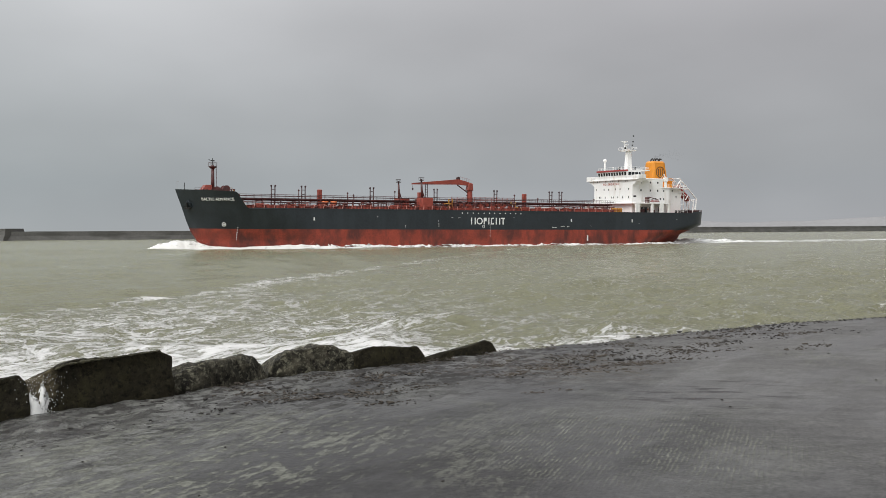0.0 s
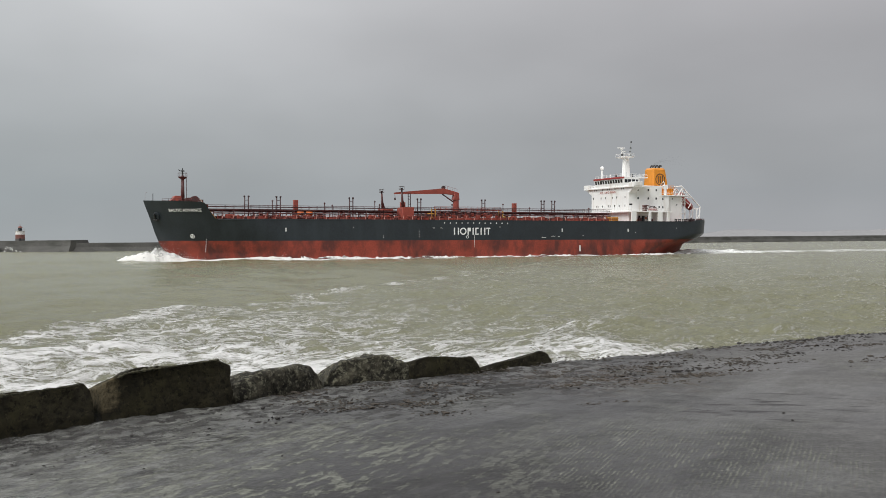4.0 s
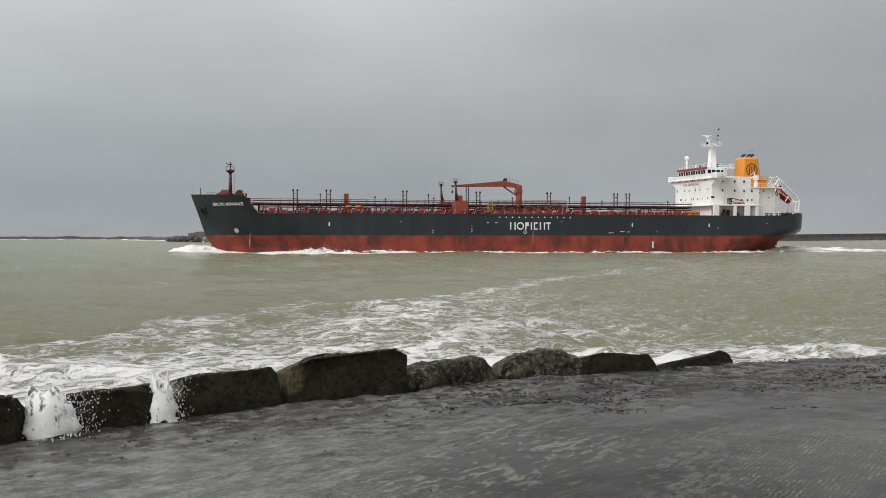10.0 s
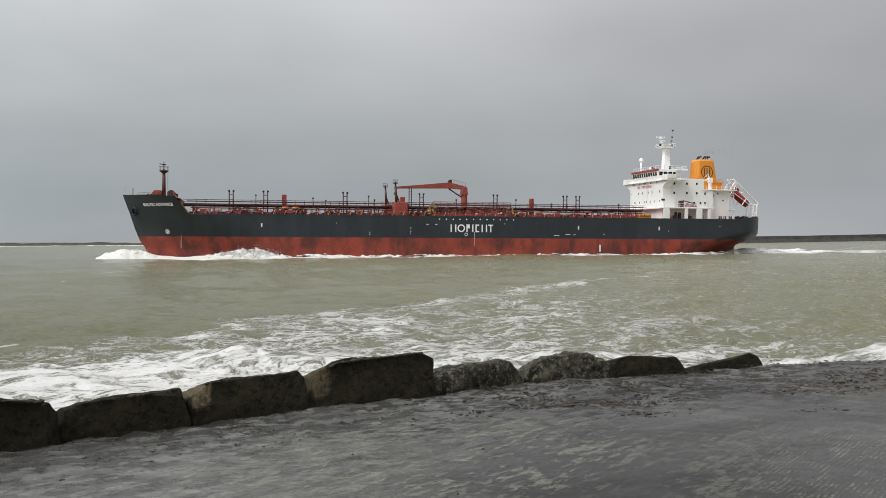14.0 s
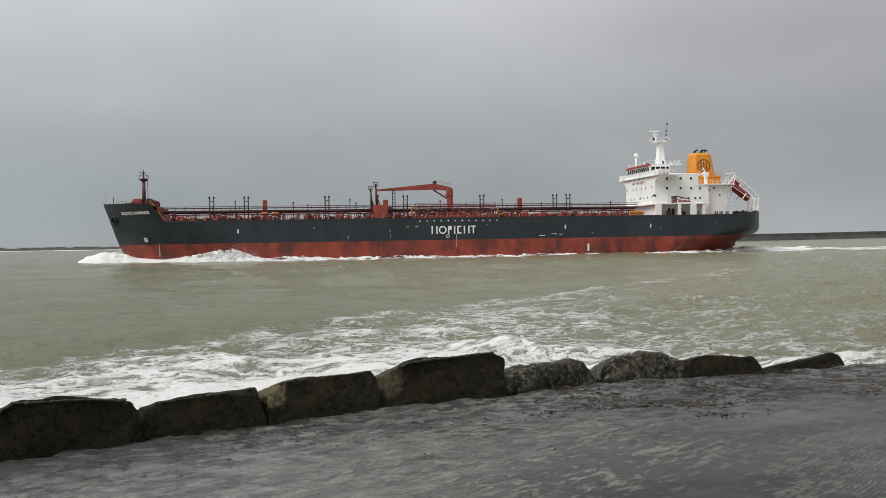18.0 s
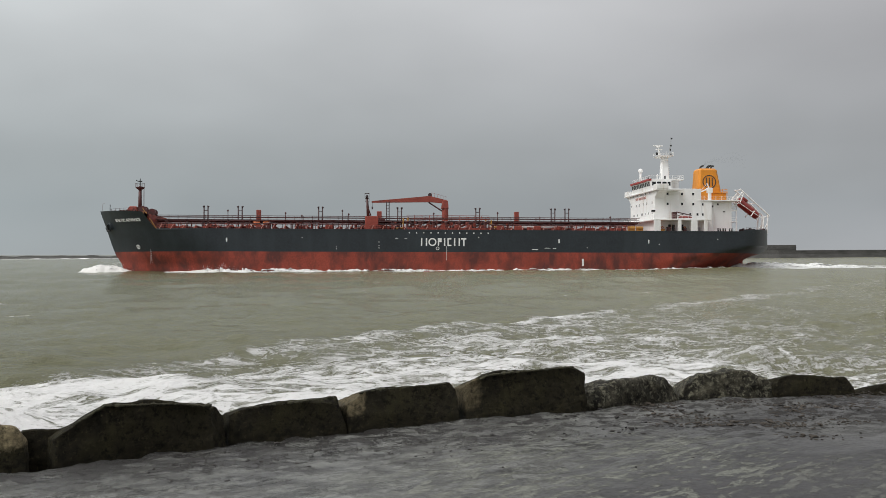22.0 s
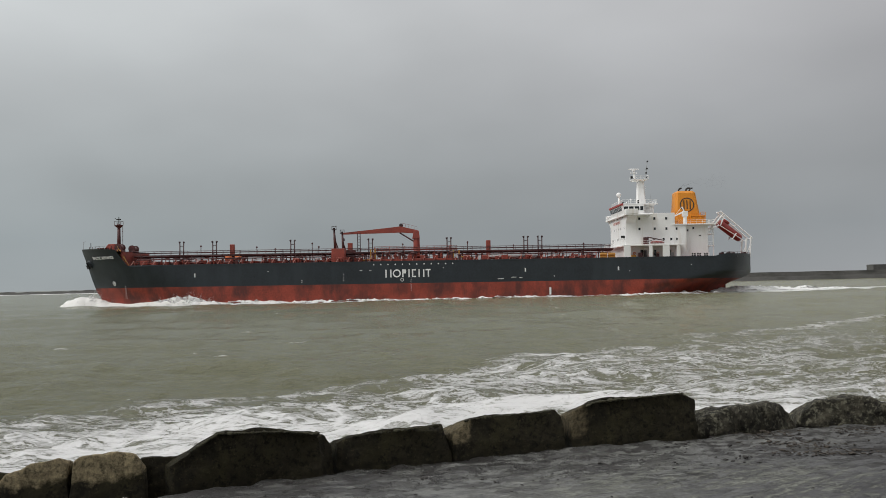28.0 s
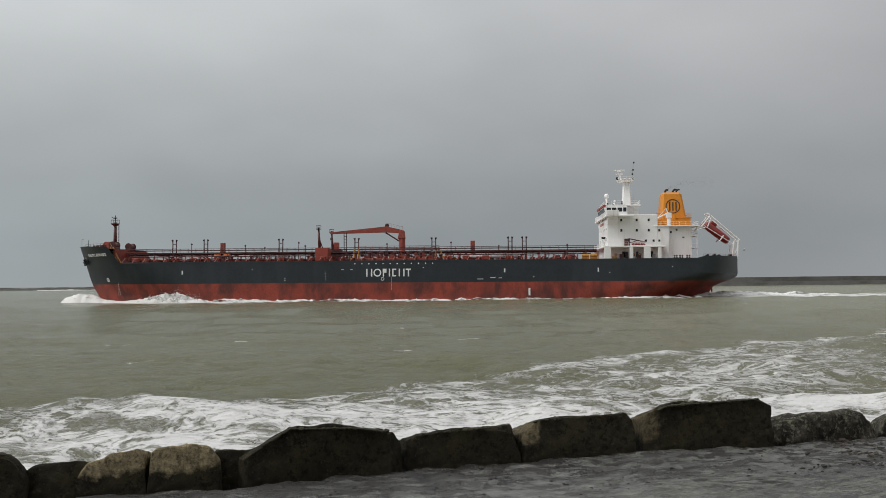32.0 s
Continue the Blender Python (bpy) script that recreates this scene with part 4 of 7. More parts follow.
# ---- far breakwater, lighthouse and land ----
def wall_along(name, pts, heights, width, mat, label, category, jag=0.0, step=8.0, group=""):
    """A bank with sloping sides along a line of points."""
    pts, heights = np.array(pts, float), np.array(heights, float)
    arc = np.concatenate([[0], np.cumsum(np.hypot(*np.diff(pts, axis=0).T))])
    a = np.arange(0, arc[-1], step)
    x, y, hh = (np.interp(a, arc, q) for q in (pts[:, 0], pts[:, 1], heights))
    tx, ty = np.gradient(x), np.gradient(y)
    ln = np.hypot(tx, ty)
    nx, ny = ty / ln, -tx / ln
    j = np.array([noise.noise((q * 0.11, 3.3, 1.7)) + 0.6 * noise.noise((q * 0.37, 1.3, 4.7)) for q in a]) * jag
    P = []
    for off, zf in ((width * 0.5 + 2.2, None), (width * 0.5 + 0.4, 0.45), (width * 0.5, 1.0), (-width * 0.5, 1.0), (-width * 0.5 - 3, None)):
        z = np.full_like(a, -1.5) if zf is None else (hh + j) * zf
        P.append(np.stack([x + nx * off, y + ny * off, z], -1))
    P = np.stack(P, 1)
    first, last = P[:1].copy(), P[-1:].copy()
    first[..., 2], last[..., 2] = -1.5, -1.5
    P = np.concatenate([first, P, last])
    return tagged(from_grid(name, P, mat, P.shape[0], P.shape[1], smooth=False), label, category, group, "structure")


wall_along("breakwater", [(-252, 528), (-170, 562), (-60, 625), (10, 730), (90, 880), (230, 1150), (420, 1290), (680, 1440), (1100, 1700), (1700, 2050)], [4.7, 4.7, 4.5, 4.5, 5.2, 7.0, 7.2, 7.6, 8, 9], 9, M_BREAK, "long low dark breakwater of weathered concrete beyond the channel", "breakwater", 0.12)
HEAD_LINE = [(-319, 568), (-310, 560), (-304, 555), (-250, 529), (-246, 527)]
wall_along("breakwater_head", HEAD_LINE, [5.4, 5.7, 6.3, 6.3, 6.3], 12, M_BREAK, "raised dark concrete head of the breakwater", "breakwater", 0.25, 4.0)
wall_along("rubble_mole", [(-1500, 480), (-948, 577), (-700, 640), (-560, 690), (-470, 720), (-330, 640)], [2.6, 2.4, 2.4, 2.3, 2.2, 2.2], 8, M_RUBBLE, "low far rubble mole awash in breaking waves", "breakwater", 1.1, 4.0)
bm = B()
box(bm, -14, 14, -5, 5, 0, 3.7, 0.15)
bk = part("concrete_store", bm, M_BREAK)
bk.matrix_world = pose(-62, 640, 4.3, 0, 0, 30)
tagged(bk, "long flat dark concrete block on the breakwater", "building")

def rubble(name, label, seed, count, place, size):
    rng = random.Random(seed)
    bm = B()
    for k in range(count):
        x, y, z = place(rng)
        r = rng.uniform(*size)
        g = bmesh.ops.create_icosphere(bm, subdivisions=1, radius=r)
        for v in g["verts"]:
            v.co = v.co * (1 + 0.4 * noise.noise(v.co * 0.8 + Vector((k * 2.3, 1, 1)))) + Vector((x, y, z))
    return tagged(part(name, bm, M_RUBBLE), label, "rubble", kind="stuff")


def head_foot(rng):
    f = rng.random()
    return -339 + 34 * f + rng.gauss(0, 2), 580 - 30 * f - 9 + rng.gauss(0, 2), rng.uniform(-0.4, 3.4) * (0.5 + 0.5 * f)


rubble("head_rubble", "dark wet boulders piled at the breakwater head", 3, 90, head_foot, (0.8, 2.0))


lh = new("lighthouse")
lh.matrix_world = pose(-294.5, 550, 6.2, 0, 0, 28)
tagged(lh, "small round lighthouse banded red and white on the breakwater head", "lighthouse")


def turned(bm, prof, n=24):
    rows = [[bm.verts.new((r * math.cos(2 * math.pi * k / n), r * math.sin(2 * math.pi * k / n), z)) for k in range(n)] for r, z in prof]
    for a, b in zip(rows, rows[1:]):
        for k in range(n):
            bm.faces.new((a[k], a[(k + 1) % n], b[(k + 1) % n], b[k]))
    bm.faces.new(rows[0][::-1])
    bm.faces.new(rows[-1])
    return bm


part("tower_base", turned(B(), [(2.78, -0.6), (2.75, 1.5)]), M_BREAK, lh, "bare grey tower foot")
part("tower_drum", turned(B(), [(2.72, 1.5), (2.7, 3.9)]), M_LRED, lh, "red lower tower drum")
part("tower_band", turned(B(), [(2.66, 3.9), (2.6, 6.0), (2.9, 6.05), (2.9, 6.25)]), M_LWHITE, lh, "white upper tower drum")
part("lantern", turned(B(), [(1.15, 6.25), (1.1, 8.2)], 12), M_GLASS, lh, "dark glazed lantern")
part("lantern_roof", turned(B(), [(1.5, 8.2), (0.9, 8.9), (0.15, 9.3), (0.1, 10.2)], 12), M_LRED, lh, "red lantern roof")
for k in range(12):
    a = 2 * math.pi * k / 12
    part("gallery_post", rod(B(), (2.75 * math.cos(a), 2.75 * math.sin(a), 6.2), (2.75 * math.cos(a), 2.75 * math.sin(a), 7.4), 0.06, n=5), M_GREY, lh)
part("gallery_rail", ring(B(), (0, 0, 7.35), 2.7, 2.82, (1, 0, 0), (0, 1, 0), 0.1), M_GREY, lh)
part("tower_door", box(B(), -0.5, 0.5, -2.85, -2.6, -0.5, 1.6, 0.03), M_DARK, lh)


def dunes():
    xs = np.linspace(250, 2600, 120)
    P = []
    for k, x in enumerate(xs):
        y = 2450 - 0.25 * (x - 600)
        hh = 24 + 9 * noise.noise((x * 0.004, 1.2, 0)) + 6 * noise.noise((x * 0.013, 4.2, 0)) + 12 * math.exp(-((x - 1120) / 90) ** 2)
        hh *= min(1, max(0.0, (x - 250) / 350))
        P.append([(x, y - 60, -2), (x, y - 25, hh * 0.6), (x, y, hh), (x, y + 80, -2)])
    ob = from_grid("far_dunes_backdrop", np.array(P), M_DUNE, 120, 4)
    return tagged(ob, "hazy grey line of far dunes", "hills", kind="structure")


dunes()


# ---- the tanker ----
ship = new("tanker_ship")
tagged(ship, "black and red product tanker with white house and orange funnel", "ship")
SHIP_O = Vector((91, 0.8, 5))  # X from the stern forward, Y to port, Z above the water


def sp(name, bm, mat, label="", smooth=False, parent=None):
    ob = part(name, bm, mat, parent or ship, label, smooth)
    if parent is None:
        ob.location = -SHIP_O
    return ob


def at_ship(ob, x, y, z):
    c = ob.copy()
    scene.collection.objects.link(c)
    c.location = Vector((x, y, z)) - SHIP_O
    return c


RED_Z, DECK_Z, FC_Z = 4.05, 9.75, 14.75


def stem_x(z):
    return float(np.interp(z, [-9, -6, -2, 1, 3, 6, 10, 14.6], [168, 176.5, 176.5, 177.6, 179.0, 180.2, 181.5, 183.2]))


def end_x(z):
    return float(np.interp(z, [-9, -4, -1, 2.4, 3.2, 4.2, 5.1, 6.0], [20, 12, 8.6, 7.2, 5.6, 2.6, 0.8, 0.6]))


def half_beam(x, z):
    lb = float(np.interp(z, [-9, 0, 4, 10, 15], [40, 36, 33, 27, 21]))
    u = min(1.0, max(0.0, (stem_x(z) - x) / lb))
    bow = 1 - (1 - u) ** float(np.interp(z, [-9, 0, 15], [2.0, 2.1, 2.6]))
    ls = float(np.interp(z, [-9, 0, 3, 6, 10], [58, 34, 22, 13, 12]))
    t0 = float(np.interp(z, [-9, 1, 3, 5.2, 10], [0.0, 0.06, 0.12, 0.165, 0.165]))
    w = min(1.0, max(0.0, (x - end_x(z)) / ls))
    aft = t0 + (1 - t0) * (1 - (1 - w) ** 2.2)
    bilge = 1.0 if z > -6 else math.sqrt(max(0.0, 1 - ((-6 - z) / 3.2) ** 2))
    return 14.5 * bow * aft * bilge


def top_z(x):
    return float(np.interp(x, [0, 12.0, 13.4, 166.6, 169.4, 172, 183.2], [DECK_Z + 0.75, DECK_Z + 0.65, DECK_Z, DECK_Z + 0.1, 14.1, 14.25, FC_Z]))


def hull_piece(name, z0, z1f, rows, mat, label):
    ss = np.concatenate([np.linspace(0, 1, 20) ** 2 * 0.12, np.linspace(0.13, 0.78, 24), np.linspace(0.79, 0.90, 12), np.linspace(0.905, 0.935, 14), np.linspace(0.94, 1.0, 16)])
    P = np.zeros((len(ss), rows * 2, 3))
    for i, s in enumerate(ss):
        for k in range(rows):
            f = k / (rows - 1)
            x = s * 182.0
            for _ in range(3):
                zt = z1f(x)
                z = z0 + (zt - z0) * f
                x = end_x(z) + (stem_x(z) - end_x(z)) * s
            b = half_beam(x, z)
            P[i, k] = (x, -b, z)
            P[i, 2 * rows - 1 - k] = (x, b, z)
    # strips: starboard bottom to top, then port top to bottom
    st, pt = P[:, :rows], P[:, rows:]
    bm = B()
    for side in (st, pt):
        vs = [[bm.verts.new(side[i, k]) for k in range(rows)] for i in range(len(ss))]
        for i in range(len(ss) - 1):
            for k in range(rows - 1):
                bm.faces.new((vs[i][k], vs[i][k + 1], vs[i + 1][k + 1], vs[i + 1][k]))
        if side is st:
            first = vs
    # transom
    a, b = first[0], vs[0]
    for k in range(rows - 1):
        bm.faces.new((a[k], b[rows - 1 - k], b[rows - 2 - k], a[k + 1]))
    bmesh.ops.remove_doubles(bm, verts=bm.verts[:], dist=0.01)
    bmesh.ops.recalc_face_normals(bm, faces=bm.faces[:])
    ob = sp(name, bm, mat, label, smooth=True)
    ob.data.set_sharp_from_angle(angle=radians(22))
    return ob


hull_piece("hull_topside", RED_Z, top_z, 11, M_BLACK, "black topside plating with scuffs and faint rust")
hull_piece("hull_bottom", -8.6, lambda x: RED_Z, 24, M_RED, "red bottom plating with dark stains")


def deck_plate(name, x0, x1, z, n, mat, inset=0.05):
    bm = B()
    xs = np.linspace(x0, x1, n)
    rows = []
    for x in xs:
        b = max(0.05, half_beam(x, z) - inset)
        rows.append([bm.verts.new((x, y, z + dz)) for y, dz in ((-b, 0), (0, 0.25), (b, 0))])
    for a, c in zip(rows, rows[1:]):
        for k in range(2):
            bm.faces.new((a[k], c[k], c[k + 1], a[k + 1]))
    return sp(name, bm, mat)


deck_plate("main_deck", 0.3, 168.5, DECK_Z - 0.08, 60, M_DECK)
deck_plate("forecastle_deck", 168.5, 182.6, 13.6, 20, M_DECK)
sp("forecastle_bulkhead", box(B(), 168.2, 168.7, -11.2, 11.2, DECK_Z - 0.1, 13.6), M_DECK)
# sheer strake lip, port and starboard
for sgn, nm in ((1, "sheer_strake"), (-1, "sheer_strake")):
    bm = B()
    xs = np.linspace(2, 166, 60)
    for a, c in zip(xs, xs[1:]):
        ya, yc = sgn * half_beam(a, DECK_Z), sgn * half_beam(c, DECK_Z)
        q = [bm.verts.new(p) for p in ((a, ya + sgn * 0.06, DECK_Z - 0.25), (c, yc + sgn * 0.06, DECK_Z - 0.25), (c, yc + sgn * 0.06, DECK_Z + 0.12), (a, ya + sgn * 0.06, DECK_Z + 0.12))]
        bm.faces.new(q if sgn < 0 else q[::-1])
        q2 = [bm.verts.new(p) for p in ((a, ya + sgn * 0.06, DECK_Z + 0.12), (c, yc + sgn * 0.06, DECK_Z + 0.12), (c, yc - sgn * 0.15, DECK_Z + 0.12), (a, ya - sgn * 0.15, DECK_Z + 0.12))]
        bm.faces.new(q2 if sgn < 0 else q2[::-1])
    sp(nm, bm, M_BLACK)

# marks painted on the port side, a thin coat proud of the plates
YS = 14.52


def mark(name, x0, x1, z0, z1, mat=M_MARK, label="", y=YS):
    return sp(name, box(B(), x0, x1, y - 0.02, y + 0.03, z0, z1), mat, label)


# the owner's mark: plain white uprights, a ring and blocks
def owner_mark():
    bm = B()
    y0, y1, z0, z1, t = YS - 0.02, YS + 0.04, 5.62, 7.66, 0.34
    x = 99.2
    for a in (0.0, 1.25, 4.35, 5.95, 6.85, 8.55, 9.75, 10.95):
        box(bm, x - a - t, x - a, y0, y1, z0, z1)
    ring(bm, (x - 2.95, YS, (z0 + z1) / 2), 0.70, 1.04, (1, 0, 0), (0, 0, 1), -0.04)
    for a, w, lo, hi in ((4.69, 0.65, 6.6, 7.66), (7.19, 0.7, 7.32, 7.66), (7.19, 0.7, 5.62, 5.96), (10.4, 0.55, 7.32, 7.66), (11.29, 0.45, 7.32, 7.66)):
        box(bm, x - a - w, x - a, y0, y1, lo, hi)
    return sp("owner_mark", bm, M_MARK, "row of white painted shapes")


owner_mark()


def lettering(name, words, size, m, mat, parent, label):
    cu = bpy.data.curves.new(name, "FONT")
    cu.body, cu.size, cu.extrude, cu.align_x, cu.align_y = words, size, 0.02, "CENTER", "CENTER"
    cu.offset = size * 0.022
    cu.materials.append(mat)
    ob = new(name, cu)
    ob.parent = parent
    ob.matrix_basis = m
    return tagged(ob, label)


def on_hull(x, z):
    """The pose of flat writing on the port plating."""
    y = half_beam(x, z)
    dx = Vector((-2, half_beam(x - 1, z) - half_beam(x + 1, z), 0)).normalized()
    dz = Vector((0, half_beam(x, z + 0.5) - half_beam(x, z - 0.5), 1)).normalized()
    nn = dx.cross(dz).normalized()
    dz = nn.cross(dx)
    m = Matrix((dx, dz, nn)).transposed().to_4x4()
    return Matrix.Translation(Vector((x, y, z)) + nn * 0.22 - SHIP_O) @ m


lettering("ship_name", "BALTIC ADVANCE", 1.15, on_hull(173.7, 12.1), M_MARK, ship, "white ship's name on the bow")
mark("draught_mark", 56.4, 56.9, 0.5, 2.4)
for x in (148.4, 63.0, 38.9):
    z0 = 7.0 + 0.0 * x
    mark("hull_mark", x - 0.17, x + 0.17, z0 - 0.5, z0 + 0.5)
for k in range(12):
    x = 102.2 - k * 1.86
    bm = B()
    rod(bm, (x, YS - 0.05, 9.0), (x, YS + 0.04, 9.0), 0.17, n=10)
    sp("freeing_port", bm, M_MARK)
for x in (105.5, 103.1):
    mark("hull_mark", x - 0.32, x + 0.32, 7.5, 7.62)
for x, z in ((110.0, 5.0), (110.0, 5.6), (110.0, 6.5), (120.8, 4.7), (120.8, 5.2), (129.5, 7.6), (84.2, 7.8), (55.5, 5.2), (36, 6.2), (20, 7.6)):
    mark("hull_mark", x - 0.12, x + 0.12, z, z + 0.18)
for x0, x1, z in ((70.2, 68.6, 4.75), (66.8, 65.4, 5.1), (64.6, 63.8, 5.0)):
    mark("tug_mark", x1, x0, z, z + 0.14)
bm = B()
ring(bm, (94.9, YS, 5.0), 0.32, 0.45, (1, 0, 0), (0, 0, 1), -0.03, 16)
sp("load_line_disc", bm, M_MARK)
mark("load_line", 92.57, 92.62, 2.0, 5.6)
mark("draught_scale", 168.3, 168.35, 1.0, 4.8, y=half_beam(168.4, 3) + 0.02)
for k in range(8):
    z = 1.2 + k * 0.45
    mark("draught_tick", 168.05, 168.3, z, z + 0.16, y=half_beam(168.2, z) + 0.05)
m = on_hull(171.5, 5.35)
bm = B()
ring(bm, (0, 0, 0), 0.42, 0.62, (1, 0, 0), (0, 1, 0), 0.05, 20)
box(bm, -0.08, 0.08, -0.35, 0.35, 0, 0.04)
box(bm, -0.3, 0.3, -0.08, 0.08, 0, 0.045)
ob = part("thruster_mark", bm, M_MARK, ship)
ob.matrix_basis = m
# anchor in its pocket
m = on_hull(180.0, 10.7)
bm = B()
turned(bm, [(1.1, -0.3), (1.0, 0.2), (0.7, 0.25)], 16)
ob = part("anchor_pocket", bm, M_BLACK, ship)
ob.matrix_basis = m
bm = B()
box(bm, -0.16, 0.16, -0.9, 0.7, 0.3, 0.75, 0.05)
box(bm, -0.85, 0.85, -1.15, -0.75, 0.25, 0.85, 0.08)
rod(bm, (-0.8, -0.9, 0.55), (-0.95, 0.05, 0.75), 0.16, 0.05)
rod(bm, (0.8, -0.9, 0.55), (0.95, 0.05, 0.75), 0.16, 0.05)
ob = part("anchor", bm, M_DARK, ship, "dark stockless anchor")
ob.matrix_basis = m

# forecastle fittings
bm = B()
rod(bm, (173, 0, 13.8), (173, 0, 21.6), 0.55, 0.38, 12)
fm = sp("foremast", bm, M_PIPE, "dark red foremast", True)
part("mast_platform", turned(B(), [(0.5, 20.6), (1.15, 21.1), (1.2, 21.3)], 14), M_PIPE, fm).location = (173, 0, 0)
bm = B()
rod(bm, (173, 0, 21.3), (173, 0, 23.6), 0.14, 0.1)
box(bm, 172.5, 173.5, -0.12, 0.12, 22.7, 23.0)
rod(bm, (173.6, 0, 22.85), (174.1, 0, 23.2), 0.09)
part("mast_light_pole", bm, M_DARK, fm)
bm = B()
for a in range(8):
    p = (173 + 1.2 * math.cos(a * math.pi / 4), 1.2 * math.sin(a * math.pi / 4))
    rod(bm, (*p, 21.3), (*p, 22.3), 0.04, n=4)
ring(bm, (173, 0, 22.25), 1.17, 1.23, (1, 0, 0), (0, 1, 0), 0.06, 16)
part("mast_rail", bm, M_PIPE, fm)
bm = B()
for zz in np.arange(14.2, 21, 0.45):
    rod(bm, (172.0, -0.25, zz), (172.0, 0.25, zz), 0.035, n=4)
for yy in (-0.25, 0.25):
    rod(bm, (172.0, yy, 13.9), (172.0, yy, 21.2), 0.045, n=4)
part("mast_ladder", bm, M_PIPE, fm)
sp("windlass_house", box(B(), 173.4, 177.2, -2.0, 2.0, 13.6, 16.1, 0.1, (0.2, 1.9, 0.2, 0.2)), M_CRANE)
for y in (-5.5, 5.5):
    bm = B()
    rod(bm, (170.8, y - 1.5, 14.9), (170.8, y + 1.5, 14.9), 0.75, n=14)
    rod(bm, (170.8, y - 1.6, 14.9), (170.8, y - 1.45, 14.9), 1.0, n=14)
    rod(bm, (170.8, y + 1.45, 14.9), (170.8, y + 1.6, 14.9), 1.0, n=14)
    box(bm, 169.9, 171.7, y - 1.7, y + 1.7, 13.6, 14.3, 0.05)
    sp("mooring_winch", bm, M_PIPE)
for x, y in ((172.8, 7.6), (174.4, 7.0), (169.6, 9.0), (176.2, 5.6)):
    bm = B()
    for d in (-0.35, 0.35):
        rod(bm, (x + d, y, 13.6), (x + d, y, 14.75), 0.24, n=10)
        rod(bm, (x + d, y, 14.7), (x + d, y, 14.85), 0.32, n=10)
    sp("bollard", bm, M_PIPE)
sp("jackstaff", rod(B(), (180.7, 0, 14.2), (180.7, 0, 16.6), 0.09), M_DARK)
bm = B()
rod(bm, (182.7, 0, 14.5), (182.7, 0, 16.8), 0.045, n=5)
rod(bm, (182.7, 0, 16.8), (182.1, 0, 16.9), 0.04, n=5)
sp("bow_light_post", bm, M_GREY)
bm = B()
rod(bm, (170.2, 9.6, 14.2), (167.0, 11.9, DECK_Z), 0.09, n=5)
rod(bm, (169.4, 9.6, 14.2), (166.2, 11.9, DECK_Z), 0.09, n=5)
for k in range(9):
    f = k / 8
    rod(bm, (170.2 - 3.2 * f, 9.6 + 2.3 * f, 14.2 - 4.4 * f), (169.4 - 3.2 * f, 9.6 + 2.3 * f, 14.2 - 4.4 * f), 0.06, n=4)
rod(bm, (170.2, 9.6, 15.2), (167.0, 11.9, DECK_Z + 1.1), 0.05, n=5)
sp("forecastle_stair", bm, M_YELLOW, "yellow-brown stair up to the forecastle")


# deck railings: posts and two rails on the port edge and starboard edge
def lacy_foam(name, scale, lo, hi, col=(0.74, 0.75, 0.73), thin=0.0):
    """Foam with holes torn by noise; scale: noise cycles a metre along x, y, z; thin: how fast it thins out upwards."""
    m = bpy.data.materials.new(name)
    m.use_nodes = True
    t = m.node_tree
    L = t.links.new
    b = t.nodes["Principled BSDF"]
    b.inputs["Base Color"].default_value, b.inputs["Roughness"].default_value = (*col, 1), 0.8
    tc = t.nodes.new("ShaderNodeTexCoord")
    mp = t.nodes.new("ShaderNodeMapping")
    mp.inputs["Scale"].default_value = scale
    L(tc.outputs["Object"], mp.inputs[0])
    n = t.nodes.new("ShaderNodeTexNoise")
    n.inputs["Scale"].default_value, n.inputs["Detail"].default_value, n.inputs["Roughness"].default_value = 1.0, 9, 0.68
    L(mp.outputs[0], n.inputs["Vector"])
    r = t.nodes.new("ShaderNodeMapRange")
    r.inputs[1].default_value, r.inputs[2].default_value = lo, hi
    sz, up, sb = t.nodes.new("ShaderNodeSeparateXYZ"), t.nodes.new("ShaderNodeMath"), t.nodes.new("ShaderNodeMath")
    L(tc.outputs["Object"], sz.inputs[0])
    up.operation, sb.operation = "MULTIPLY", "SUBTRACT"
    up.inputs[1].default_value = thin
    L(sz.outputs[2], up.inputs[0])
    L(n.outputs["Fac"], sb.inputs[0])
    L(up.outputs[0], sb.inputs[1])
    L(sb.outputs[0], r.inputs[0])
    tr = t.nodes.new("ShaderNodeBsdfTransparent")
    mx = t.nodes.new("ShaderNodeMixShader")
    L(r.outputs[0], mx.inputs[0])
    L(tr.outputs[0], mx.inputs[1])
    L(b.outputs[0], mx.inputs[2])
    L(mx.outputs[0], t.nodes["Material Output"].inputs[0])
    return m


M_PALE = material("faded_pink_paint", (0.42, 0.20, 0.16), 0.6, var=0.2)


def deck_rail(xs, sgn, z, hgt, inset=0.25, mat=M_CRANE):
    me = None
    for x in xs:
        y = sgn * (half_beam(x, z) - inset)
        if me is None:
            first = sp("rail_post", rod(B(), (0, 0, 0), (0, 0, hgt), 0.05, n=5), mat)
            first.location = Vector((x, y, z)) - SHIP_O
            me = first
        else:
            at_ship(me, x, y, z)
    for hh in (0.52, 1.0):
        bm = B()
        for a, c in zip(xs, xs[1:]):
            rod(bm, (a, sgn * (half_beam(a, z) - inset), z + hgt * hh), (c, sgn * (half_beam(c, z) - inset), z + hgt * hh), 0.035, n=4)
        sp("rail_bar", bm, mat)


deck_rail(np.linspace(166, 44, 50), 1, DECK_Z, 1.1)
deck_rail(np.linspace(166, 44, 26), -1, DECK_Z, 1.1)
deck_rail(np.linspace(12, 0.8, 8), 1, DECK_Z, 1.1, mat=M_PIPE)
